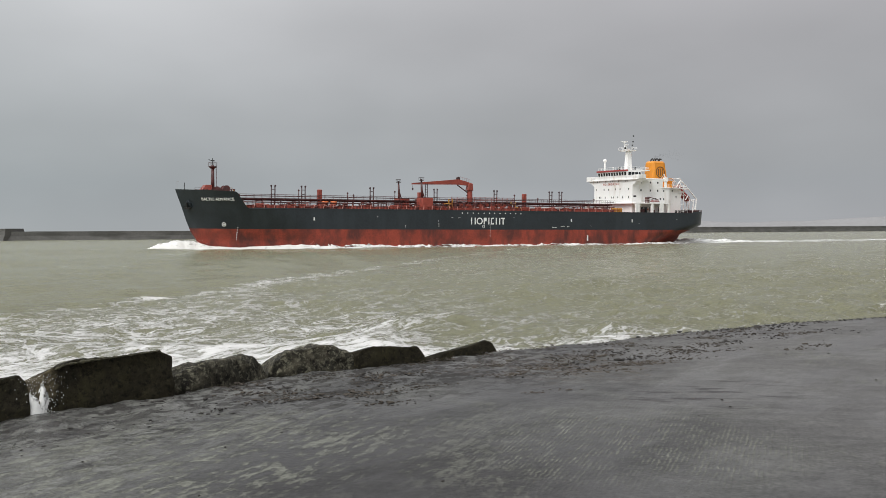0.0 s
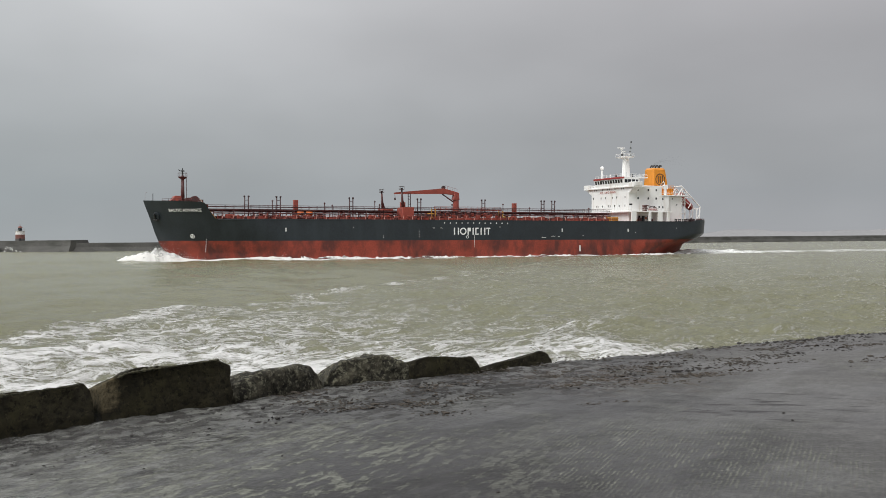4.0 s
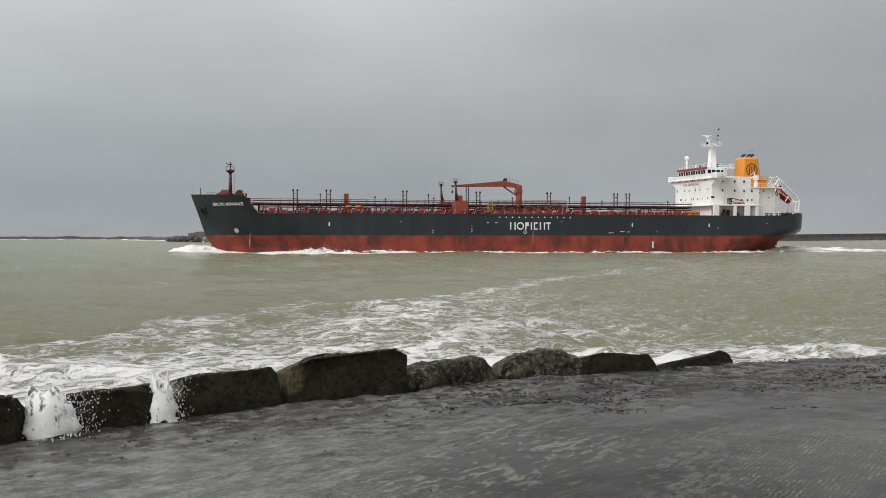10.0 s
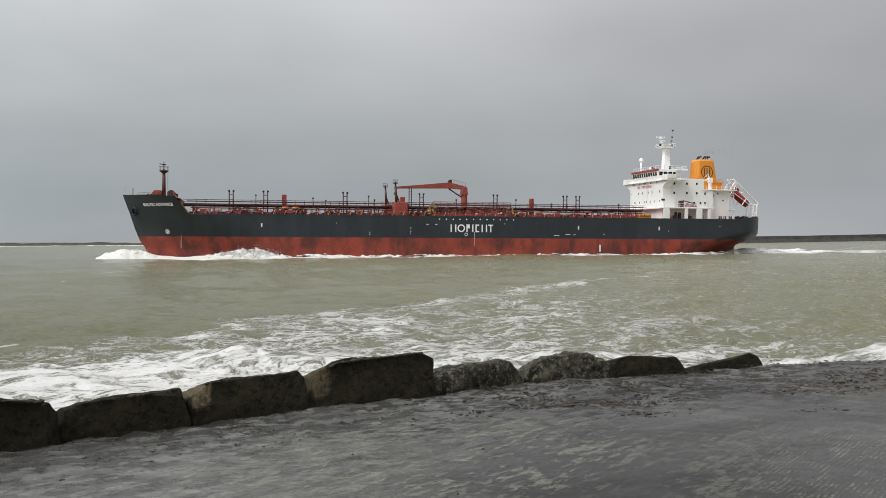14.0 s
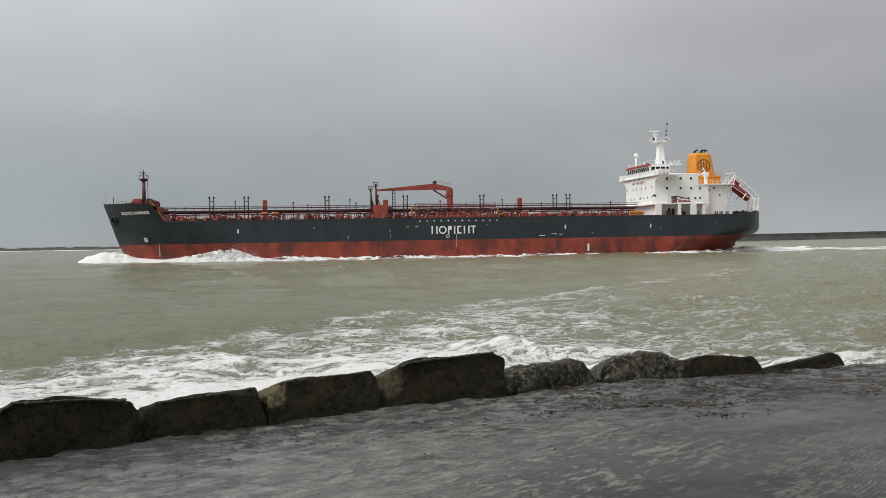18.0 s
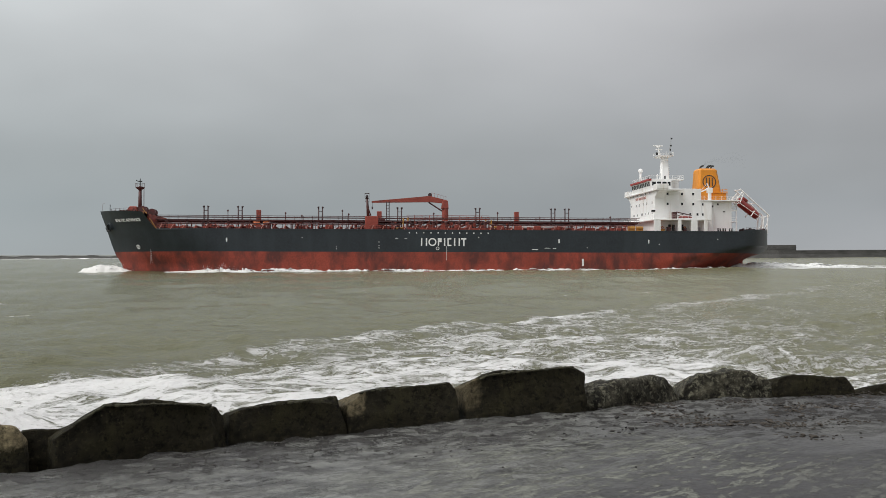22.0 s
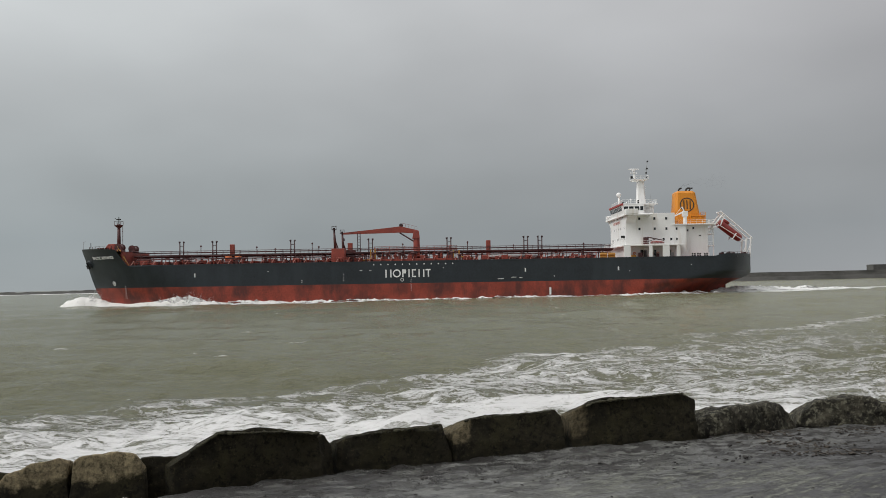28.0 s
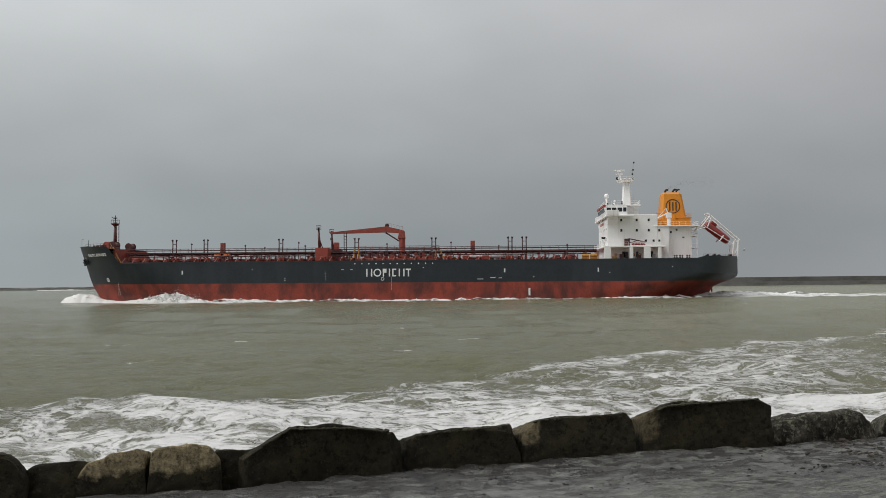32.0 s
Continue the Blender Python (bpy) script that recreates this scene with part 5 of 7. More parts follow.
deck_rail(np.linspace(179, 170.6, 7), 1, 14.1, 1.0, 0.35, mat=M_PIPE)

# raised pipe track along the centreline
for y in (-2.4, -1.2, 0.0, 1.2, 2.4):
    sp("cargo_pipe", rod(B(), (168, y, 12.25 + 0.06 * abs(y)), (38, y, 12.25 + 0.06 * abs(y)), 0.26, n=8), M_PIPE)
sp("walkway_grating", box(B(), 38, 168, 3.0, 4.3, 12.55, 12.7), M_PIPE)
post0 = None
for x in np.linspace(167, 39, 56):
    for y in (3.05, 4.25):
        if post0 is None:
            post0 = sp("walkway_post", rod(B(), (0, 0, 0), (0, 0, 1.05), 0.04, n=4), M_PIPE)
            post0.location = Vector((x, y, 12.7)) - SHIP_O
        else:
            at_ship(post0, x, y, 12.7)
for y in (3.05, 4.25):
    for z in (13.2, 13.72):
        sp("walkway_rail", rod(B(), (168, y, z), (38, y, z), 0.05, n=5), M_PIPE)
leg0 = None
for x in np.linspace(165.5, 41, 24):
    if leg0 is None:
        bm = B()
        for y in (-2.8, 3.8):
            rod(bm, (0, y, 0), (0, y, 2.7), 0.16, n=6)
        box(bm, -0.14, 0.14, -3.0, 4.3, 2.15, 2.42)
        leg0 = sp("pipe_support", bm, M_PIPE)
        leg0.location = Vector((x, 0, DECK_Z)) - SHIP_O
    else:
        at_ship(leg0, x, 0, DECK_Z)

# transverse deck beams with a pale bracket at each end
beam0 = br0 = None
for k in range(44):
    x = 164.8 - k * 2.8
    if beam0 is None:
        bm = B()
        box(bm, -0.10, 0.10, -12.0, 12.0, 0, 0.85, 0.02)
        box(bm, -0.28, 0.28, -12.0, 12.0, 0.85, 0.93, 0.02)
        beam0 = sp("deck_beam", bm, M_DECK)
        beam0.location = Vector((x, 0, DECK_Z)) - SHIP_O
        br0 = sp("beam_bracket", rod(B(), (0.35, 13.9, 0.0), (-0.25, 13.1, 1.25), 0.075, n=5), M_PALE, "faded pink bracket")
        br0.location = Vector((x, 0, DECK_Z)) - SHIP_O
    else:
        at_ship(beam0, x, 0, DECK_Z)
        at_ship(br0, x, 0, DECK_Z)
# cable tray and drain line under the walkway
sp("cable_tray", box(B(), 39, 167, 4.5, 4.8, 13.2, 13.36), M_PIPE)
sp("drain_line", rod(B(), (166, 6.4, 11.5), (104, 6.4, 11.5), 0.16, n=8), M_PIPE)
sp("drain_line", rod(B(), (79, 6.4, 11.5), (40, 6.4, 11.5), 0.16, n=8), M_PIPE)
st0 = None
for x in np.linspace(165, 42, 38):
    if 80 < x < 104:
        continue
    if st0 is None:
        st0 = sp("line_stand", rod(B(), (0, 0, 0), (0, 0, 1.7), 0.08, n=5), M_POST)
        st0.location = Vector((x, 6.4, DECK_Z)) - SHIP_O
    else:
        at_ship(st0, x, 6.4, DECK_Z)

# gas vent posts in pairs with curved tops
vent0 = None
for x, y in ((155.8, 0), (146.8, 0), (125.4, 0), (104.0, 0), (82.5, 0), (61.4, 0), (57.5, 0)):
    if vent0 is None:
        bm = B()
        for d in (-0.52, 0.52):
            rod(bm, (d, 0, 0), (d, 0, 6.4), 0.17, n=8)
            rod(bm, (d, 0, 6.35), (d * 1.25, 0, 6.75), 0.24, 0.3, n=8)
        rod(bm, (-0.52, 0, 4.2), (0.52, 0, 4.2), 0.09, n=5)
        rod(bm, (-0.52, 0, 5.5), (0.52, 0, 5.5), 0.09, n=5)
        vent0 = sp("vent_mast", bm, M_POST, "dark twin vent mast", True)
        vent0.location = Vector((x, y, DECK_Z)) - SHIP_O
    else:
        at_ship(vent0, x, y, DECK_Z)
for x in (141.9, 71.7):
    sp("vent_trunk", box(B(), x - 0.6, x + 0.6, -0.6, 0.6, DECK_Z, 15.5, 0.08), M_CRANE, "square red vent trunk")
# orange drums of a hose reel
bm = B()
for x in (139.3, 141.9):
    rod(bm, (x - 0.85, 5, 11.55), (x + 0.85, 5, 11.55), 0.55, n=14)
sp("hose_reel", bm, M_ORANGE, "pair of orange drums", True)

# midships hose posts with their houses
for x, y, top in ((113.0, 8.6, 18.5), (112.7, -8.9, 18.5)):
    sp("deck_house", box(B(), x - 2.9, x + 0.5, y - 2.2, y + 2.2, DECK_Z, 13.45, 0.06), M_CRANE, "red box-shaped deck house")
    bm = B()
    rod(bm, (x - 0.3, y, 13.4), (x, y, top), 0.42, 0.24, 10)
    rod(bm, (x - 1.1, y, 13.4), (x - 0.1, y, 16.4), 0.14, n=6)
    hp = sp("hose_post", bm, M_PIPE, "dark red derrick post with a lamp platform", True)
    bm = B()
    box(bm, x - 0.6, x + 0.6, y - 0.6, y + 0.6, top, top + 0.12)
    for a in (-0.55, 0.55):
        for c in (-0.55, 0.55):
            rod(bm, (x + a, y + c, top), (x + a, y + c, top + 1.0), 0.045, n=4)
    box(bm, x - 0.62, x + 0.62, y - 0.62, y + 0.62, top + 0.95, top + 1.03)
    box(bm, x - 0.25, x + 0.25, y - 0.25, y + 0.25, top + 0.1, top + 0.55)
    part("lamp_platform", bm, M_POST, hp)
sp("vent_trunk", box(B(), 108.9, 110.2, -0.2, 1.2, DECK_Z, 15.3, 0.06), M_CRANE)
sp("deck_house", box(B(), 108.0, 110.8, -1.0, 2.2, DECK_Z, 13.2, 0.06), M_PIPE)
bm = B()
for a in (-0.35, 0.35):
    rod(bm, (107.2 + a, 0, DECK_Z), (107.2 + a, 0, 18.1), 0.12, n=6)
for z in np.arange(13, 18, 0.8):
    rod(bm, (106.85, 0, z), (107.55, 0, z), 0.07, n=4)
sp("jib_rest", bm, M_POST, "ladder-like rest under the crane jib")

# the hose-handling crane
crane = sp("deck_crane", rod(B(), (91.4, -1, DECK_Z), (91.4, -1, 13.6), 0.95, 0.9, 16), M_CRANE, "red hose crane with its jib stowed forward", True)
bm = B()
rod(bm, (91.4, -1, 13.6), (91.4, -1, 17.2), 0.9, 0.85, 16)
box(bm, 90.5, 92.6, -1.9, -0.1, 16.2, 18.5, 0.12, (0.2, 0.5, 0.1, 0.1))
part("crane_head", bm, M_CRANE, crane)
bm = B()
pr = [(91.0, 17.7, 18.6), (95.8, 18.05, 19.75), (98.5, 18.0, 19.45), (111.6, 17.75, 18.2)]
vs = [[bm.verts.new((x, -1 + dy, z)) for dy, z in ((-0.5, a), (0.5, a), (0.5, c), (-0.5, c))] for x, a, c in pr]
for a, c in zip(vs, vs[1:]):
    for k in range(4):
        bm.faces.new((a[k], a[(k + 1) % 4], c[(k + 1) % 4], c[k]))
bm.faces.new(vs[0][::-1])
bm.faces.new(vs[-1])
bmesh.ops.recalc_face_normals(bm, faces=bm.faces[:])
part("crane_jib", bm, M_CRANE, crane)
part("luffing_ram", rod(B(), (92.2, -1, 15.6), (96.0, -1, 18.0), 0.2, n=8), M_PIPE, crane)
bm = B()
rod(bm, (95.6, -1.4, 20.0), (95.6, -0.6, 20.0), 0.55, n=12)
part("hoist_winch", bm, M_POST, crane)
bm = B()
for k in range(6):
    x = 91.2 + k * 0.8
    rod(bm, (x, -0.55, 18.6 + k * 0.2), (x, -0.55, 19.6 + k * 0.2), 0.035, n=4)
rod(bm, (91.2, -0.55, 19.6), (95.2, -0.55, 20.6), 0.035, n=4)
part("crane_rail", bm, M_CRANE, crane)
bm = B()
rod(bm, (111.4, -1, 17.9), (111.4, -1, 16.6), 0.05, n=4)
box(bm, 111.2, 111.6, -1.2, -0.8, 16.0, 16.7, 0.05)
part("hook_block", bm, M_POST, crane)

# manifold: crossing pipes, drip tray, valves
for k in range(10):
    x = 101 - k * 2.05
    bm = B()
    z = 11.35 + 0.25 * (k % 2)
    rod(bm, (x, -9.5, z), (x, 9.5, z), 0.30, n=10)
    for y in (-9.5, 9.2):
        rod(bm, (x, y, z), (x, y + 0.3, z), 0.48, n=12)
    rod(bm, (x, 6.6, z), (x, 6.6, z + 0.95), 0.12, n=6)
    rod(bm, (x, 6.6, z + 0.9), (x, 6.6, z + 1.0), 0.42, n=12)
    sp("manifold_pipe", bm, M_CRANE if k % 3 else M_PIPE)
sp("drip_tray", box(B(), 80.3, 102.6, 8.3, 11.2, DECK_Z, 10.5, 0.05), M_DECK)
sp("manifold_platform", box(B(), 80.3, 102.6, 5.6, 7.9, 12.85, 13.0), M_DECK)
for x in np.linspace(80.5, 102.4, 12):
    bm = B()
    rod(bm, (x, 7.8, DECK_Z), (x, 7.8, 13.9), 0.07, n=5)
    sp("platform_post", bm, M_DECK)
sp("platform_rail", rod(B(), (80.4, 7.8, 13.9), (102.5, 7.8, 13.9), 0.05, n=5), M_DECK)
sp("platform_rail", rod(B(), (80.4, 7.8, 13.4), (102.5, 7.8, 13.4), 0.05, n=5), M_DECK)
for x in (103.4, 102.2, 81.4, 79.9):
    bm = B()
    rod(bm, (x, 8.0, DECK_Z), (x, 8.0, 12.7 + 0.5 * (x > 100)), 0.2, n=8)
    rod(bm, (x, 8.0, 11.8), (x, 5.0, 11.8), 0.18, n=8)
    sp("yellow_pipe", bm, M_YELLOW)
bm = B()
rod(bm, (103.0, 8.4, 10.6), (106.0, 8.4, 10.3), 0.22, n=8)
rod(bm, (79.6, 8.4, 10.9), (76.2, 8.4, 10.4), 0.25, n=8)
sp("yellow_hose", bm, M_YELLOW)
bm = B()
rod(bm, (59.5, 9, 10.75), (73.6, 9, 10.75), 0.48, n=12)
sp("grey_deck_tank", bm, M_GREY, "long pale grey pipe tank", True)
# tank hatches, valve wheels and vents along the deck
rng = random.Random(8)
for k in range(34):
    x = 164 - k * 3.62
    if 78 < x < 106:
        continue
    y = rng.choice((7.5, 8.5, 9.6, 6.8))
    r = rng.uniform(0.35, 0.65)
    hgt = rng.uniform(0.6, 1.2)
    bm = B()
    turned(bm, [(r * 1.05, 0), (r, 0.1), (r, hgt * 0.8), (r * 1.12, hgt * 0.82), (r * 1.12, hgt * 0.95), (r * 0.4, hgt)], 12)
    ob = sp("tank_hatch", bm, M_PIPE if k % 2 else M_DECK)
    ob.location = Vector((x, y, DECK_Z)) - SHIP_O
for k in range(40):
    x = 165 - k * 3.1 + rng.uniform(-0.6, 0.6)
    if 80 < x < 104:
        continue
    y = rng.uniform(4.8, 10.8)
    hgt = rng.uniform(0.9, 2.3)
    bm = B()
    rod(bm, (0, 0, 0), (0, 0, hgt), 0.11, n=6)
    rod(bm, (0, 0, hgt * 0.92), (0, 0, hgt), 0.33, n=10)
    rod(bm, (0, 0, 0.5), (0.7, 0, 0.5), 0.13, n=6)
    ob = sp("deck_valve", bm, rng.choice((M_PIPE, M_CRANE, M_DECK, M_POST)))
    ob.location = Vector((x, y, DECK_Z)) - SHIP_O
for k in range(16):
    x = 160 - k * 7.6
    if 80 < x < 106:
        continue
    bm = B()
    rod(bm, (0, -10, 0), (0, 10.5, 0), 0.17, n=6)
    for y in (-8, -4, 4.5, 8.5):
        box(bm, -0.12, 0.12, y - 0.1, y + 0.1, -0.9, 0.1)
    ob = sp("crossover_pipe", bm, M_PIPE if k % 2 else M_DECK)
    ob.location = Vector((x, 0, DECK_Z + 0.95)) - SHIP_O
for x, z, y in ((149.5, 15.3, 4), (134.5, 14.8, 3.6), (119.5, 15.5, 3.8), (117.8, 14.6, 3.2), (77.5, 15.2, 3.5), (95, 14.9, 4), (46, 14.3, 3), (130.5, 14.4, -2), (64.5, 14.4, -3)):
    bm = B()
    rod(bm, (0, 0, 0), (0, 0, z - DECK_Z), 0.1, n=6)
    box(bm, -0.22, 0.22, -0.2, 0.2, z - DECK_Z - 0.5, z - DECK_Z - 0.15, 0.04)
    ob = sp("deck_lamp_post", bm, M_PIPE)
    ob.location = Vector((x, y, DECK_Z)) - SHIP_O
kinds = []
for k in range(6):
    bm = B()
    if k == 0:
        box(bm, -0.6, 0.6, -0.5, 0.5, 0, 0.9, 0.06)
        rod(bm, (0.3, 0, 0.9), (0.3, 0, 1.6), 0.07, n=5)
    elif k == 1:
        rod(bm, (0, 0, 0), (0, 0, 2.5), 0.07, n=5)
        rod(bm, (-0.5, 0, 1.4), (0.6, 0, 1.4), 0.06, n=5)
    elif k == 2:
        rod(bm, (-1.6, 0, 0.55), (1.6, 0, 0.55), 0.2, n=8)
        for xx in (-1.2, 1.2):
            rod(bm, (xx, 0, 0), (xx, 0, 0.6), 0.12, n=6)
    elif k == 3:
        turned(bm, [(0.35, 0), (0.35, 1.3), (0.6, 1.45), (0.6, 1.7), (0.2, 1.85)], 10)
    elif k == 4:
        for xx in (-0.8, 0.8):
            rod(bm, (xx, 0, 0), (xx, 0, 1.9), 0.08, n=5)
        rod(bm, (-0.8, 0, 1.85), (0.8, 0, 1.85), 0.08, n=5)
        rod(bm, (-0.8, 0, 1.1), (0.8, 0, 1.1), 0.08, n=5)
    else:
        box(bm, -0.9, 0.9, -0.6, 0.6, 0.2, 1.35, 0.1)
        rod(bm, (-0.5, 0.6, 0), (-0.5, 0.6, 0.4), 0.1, n=5)
    kinds.append((bm, ("valve_chest", "pipe_stand", "pipe_length", "deck_vent", "hose_frame", "deck_locker")[k]))
bases = [sp(nm, bm_, (M_DECK, M_PIPE, M_PIPE, M_PIPE, M_POST, M_DECK)[i]) for i, (bm_, nm) in enumerate(kinds)]
for i, ob in enumerate(bases):
    ob.location = Vector((160 - i * 9.7, 10.6, DECK_Z)) - SHIP_O
for k in range(170):
    x = rng.uniform(44, 165)
    if 81 < x < 103:
        continue
    c = at_ship(bases[rng.choice((0, 1, 1, 1, 2, 2, 3, 4, 4, 4, 5))], x, rng.uniform(4.6, 11.4), DECK_Z)
    c.rotation_euler[2] = rng.choice((0, 0, math.pi / 2, 0.4))
for k in range(26):
    x = 81 + k * 0.86
    c = at_ship(bases[(1, 3, 0, 4)[k % 4]], x, rng.choice((8.8, 9.6, 10.6)), 10.45)
for x in (41.6, 39.4, 45.2):
    bm = B()
    rod(bm, (x - 0.9, 8.2, 10.8), (x + 0.9, 8.2, 10.8), 0.5, n=12)
    box(bm, x - 0.9, x + 0.9, 7.7, 8.7, DECK_Z, 10.4, 0.05)
    sp("winch_drum", bm, M_YELLOW if x < 42 else M_PIPE)

# superstructure
HW = 10.7  # half the width of the house
house = sp("accommodation_block", box(B(), 23.0, 36.0, -HW, HW, DECK_Z - 0.05, 21.45, 0.08), M_WHITE, "white accommodation block")
sp("gallery_deck", box(B(), 21.6, 37.35, -14.4, 14.4, 12.72, 13.12, 0.05), M_WHITE)
for x0, x1 in ((35.55, 37.3), (29.9, 30.8), (25.45, 27.2), (22.7, 23.6)):
    for y in (13.8, -14.4):
        sp("gallery_pillar", box(B(), x0, x1, y, y + 0.6, DECK_Z, 12.72, 0.04), M_WHITE)
aft = sp("engine_casing", box(B(), 14.0, 20.0, -9.5, 9.5, DECK_Z - 0.05, 18.2, 0.08), M_WHITE, "white engine casing")
sp("casing_shoulder", box(B(), 20.0, 23.0, -10.6, 10.6, DECK_Z - 0.05, 18.2, 0.06), M_WHITE)
sp("casing_deck", box(B(), 12.3, 24.0, -10.9, 10.9, 18.2, 18.5, 0.04), M_WHITE)
sp("casing_deck", box(B(), 12.4, 14.6, -9.6, 9.6, 15.7, 15.9, 0.03), M_WHITE)
sp("casing_deck", box(B(), 12.4, 14.6, -9.6, 9.6, 12.6, 12.8, 0.03), M_WHITE)
for x in (12.5, 14.1):
    for y in (9.2, -9.4):
        sp("casing_post", box(B(), x, x + 0.25, y, y + 0.25, DECK_Z, 18.2), M_WHITE)
for y in (9.3, -9.3):
    bm = B()
    rod(bm, (13.9, y, 17.0), (9.0, y * 0.25, 18.3), 0.16, n=6)
    rod(bm, (13.9, y, 15.9), (12.5, y, 18.2), 0.12, n=6)
    sp("casing_brace", bm, M_WHITE)
# bridge
sp("bridge_deck", box(B(), 29.6, 36.7, -14.5, 14.5, 20.75, 21.1, 0.06), M_WHITE)
for y in (-14.6, 11.4):
    sp("bridge_wing", box(B(), 33.4, 36.6, y, y + 3.2, 21.1, 22.4, 0.06), M_WHITE)
for sgn in (1, -1):
    bm = B()
    for x0, x1 in ((35.7, 36.0), (33.5, 33.8)):
        lo = [(HW, 18.8), (11.6, 19.5), (12.9, 20.2), (14.4, 20.75), (HW, 20.75)]
        fa = [bm.verts.new((x0, sgn * (y - 0.02), z)) for y, z in lo]
        fb = [bm.verts.new((x1, sgn * (y - 0.02), z)) for y, z in lo]
        bm.faces.new(fa), bm.faces.new(fb[::-1])
        for k in range(5):
            bm.faces.new((fa[k], fb[k], fb[(k + 1) % 5], fa[(k + 1) % 5]))
    for (ya, za), (yb, zb) in zip(lo, lo[1:4]):
        box_ = [bm.verts.new(p) for p in ((33.8, sgn * (ya - 0.02), za), (35.7, sgn * (ya - 0.02), za), (35.7, sgn * (yb - 0.02), zb), (33.8, sgn * (yb - 0.02), zb))]
        bm.faces.new(box_)
    bmesh.ops.recalc_face_normals(bm, faces=bm.faces[:])
    sp("wing_bracket", bm, M_WHITE)
wheel = sp("wheelhouse", box(B(), 30.4, 36.1, -8.2, 8.2, 21.1, 24.0, 0.08, (0.0, -0.45, -0.1, -0.1)), M_WHITE, "white wheelhouse with a red front band")
part("red_band", box(B(), 36.1, 36.75, -8.5, 8.5, 23.75, 24.3, 0.05), M_STRIPE, wheel, "red band along the wheelhouse front")
sp("monkey_island", box(B(), 26.8, 36.3, -8.3, 8.3, 24.02, 24.3, 0.03), M_WHITE)
pane0 = None
for k in range(11):
    y = -7.3 + k * 1.46
    if pane0 is None:
        pane0 = part("bridge_pane", box(B(), -0.03, 0.04, -0.52, 0.52, -0.55, 0.55, 0.02), M_GLASS, wheel)
        pane0.location = (36.42, y, 22.95)
        pane0.rotation_euler = (0, radians(9), 0)
    else:
        c = pane0.copy()
        scene.collection.objects.link(c)
        c.location = (36.42, y, 22.95)
for x, w in ((35.3, 0.55), (33.9, 0.6), (32.4, 0.6), (31.1, 0.4)):
    for y in (8.27, -8.33):
        part("bridge_pane", box(B(), x - w, x + w, y, y + 0.06, 22.45, 23.5, 0.015), M_GLASS, wheel)
sp("chart_house", box(B(), 27.0, 30.4, -4.4, 4.4, 21.4, 24.1, 0.06), M_WHITE)
part("chart_house_door", box(B(), 30.0, 30.3, 4.38, 4.46, 21.5, 23.4, 0.02), M_GLASS, house)


def house_window(x, y, z, face, w=0.36, hgt=0.5, parent=None):
    bm = B()
    if face == "side":
        box(bm, x - w, x + w, y - 0.02, y + 0.05, z - hgt, z + hgt, 0.015)
    else:
        box(bm, x - 0.02, x + 0.05, y - w, y + w, z - hgt, z + hgt, 0.015)
    win = part("window", bm, M_WHITE, parent or house)
    bm = B()
    if face == "side":
        box(bm, x - w * 0.78, x + w * 0.78, y + 0.03, y + 0.065, z - hgt * 0.8, z + hgt * 0.8)
    else:
        box(bm, x + 0.03, x + 0.065, y - w * 0.78, y + w * 0.78, z - hgt * 0.8, z + hgt * 0.8)
    part("window_pane", bm, M_GLASS, win)


for x, z in ((34.2, 20.0), (32.4, 20.0), (28.4, 20.0), (25.3, 20.0), (32.4, 17.3), (28.4, 17.3), (25.3, 17.3), (26.1, 14.5), (24.1, 14.5)):
    house_window(x, HW, z, "side", 0.34, 0.42)
for z in (17.25, 14.5):
    house_window(22.6, 10.6, z, "side", 0.3, 0.4)
for z, ys in ((20.6, (-8.7, -7.7, -3.9, -1.0, 0.0, 3.2, 6.9, 7.9)), (17.75, (-9.4, -4.8, -2.2, 1.7, 4.2, 8.8)), (15.0, (-7.4, -6.6, -4.1, -0.5, 0.5, 3.0, 5.6, 8.8))):
    for y in ys:
        house_window(36.0, y, z, "front", 0.25, 0.40)
for x, z in ((19.4, 16.8), (17.9, 17.4)):
    house_window(x, 9.5, z, "side", 0.28, 0.32, aft)
house_window(16.2, 9.5, 15.4, "side", 0.35, 0.2, aft)
sp("side_board", box(B(), 36.9, 37.9, 13.7, 13.95, 14.9, 15.45, 0.03), M_DARK, "small dark board on the gallery rail")
sp("board_post", rod(B(), (37.2, 13.8, 13.1), (37.2, 13.8, 15.0), 0.06, n=5), M_WHITE)
for x, w in ((31.9, 0.5), (28.4, 0.4), (24.6, 0.4)):
    house_window(x, HW, 11.0, "side", w, 0.95)
for x in (29.3, 27.7, 33.9):
    bm = B()
    ring(bm, (x, HW + 0.12, 10.9), 0.2, 0.36, (1, 0, 0), (0, 0, 1), 0.08, 14)
    sp("life_ring", bm, M_ORANGE)
lettering("house_sign", "N O   S M O K I N G", 1.02, Matrix.Translation(Vector((36.12, -0.9, 19.5)) - SHIP_O) @ pose(0, 0, 0, 90, 0, 90), M_FADED, ship, "faded red painted warning words on the house front")
for x, w, hgt, mt in ((32.6, 0.5, 1.3, M_PIPE), (28.1, 0.4, 1.0, M_PIPE), (24.3, 0.35, 1.2, M_GREY), (34.4, 0.6, 0.7, M_YELLOW), (31.3, 0.3, 1.9, M_DARK)):
    sp("gallery_locker", box(B(), x - w, x + w, 11.6, 12.4, DECK_Z, DECK_Z + hgt, 0.04), mt)
# rescue boat and its davit on the gallery
bm = B()
box(bm, 26.4, 30.2, 12.3, 13.7, 13.35, 13.95, 0.25, (0.7, 0.2, 0.1, 0.1))
sp("rescue_boat", bm, M_BOAT, "small dark red rescue boat")
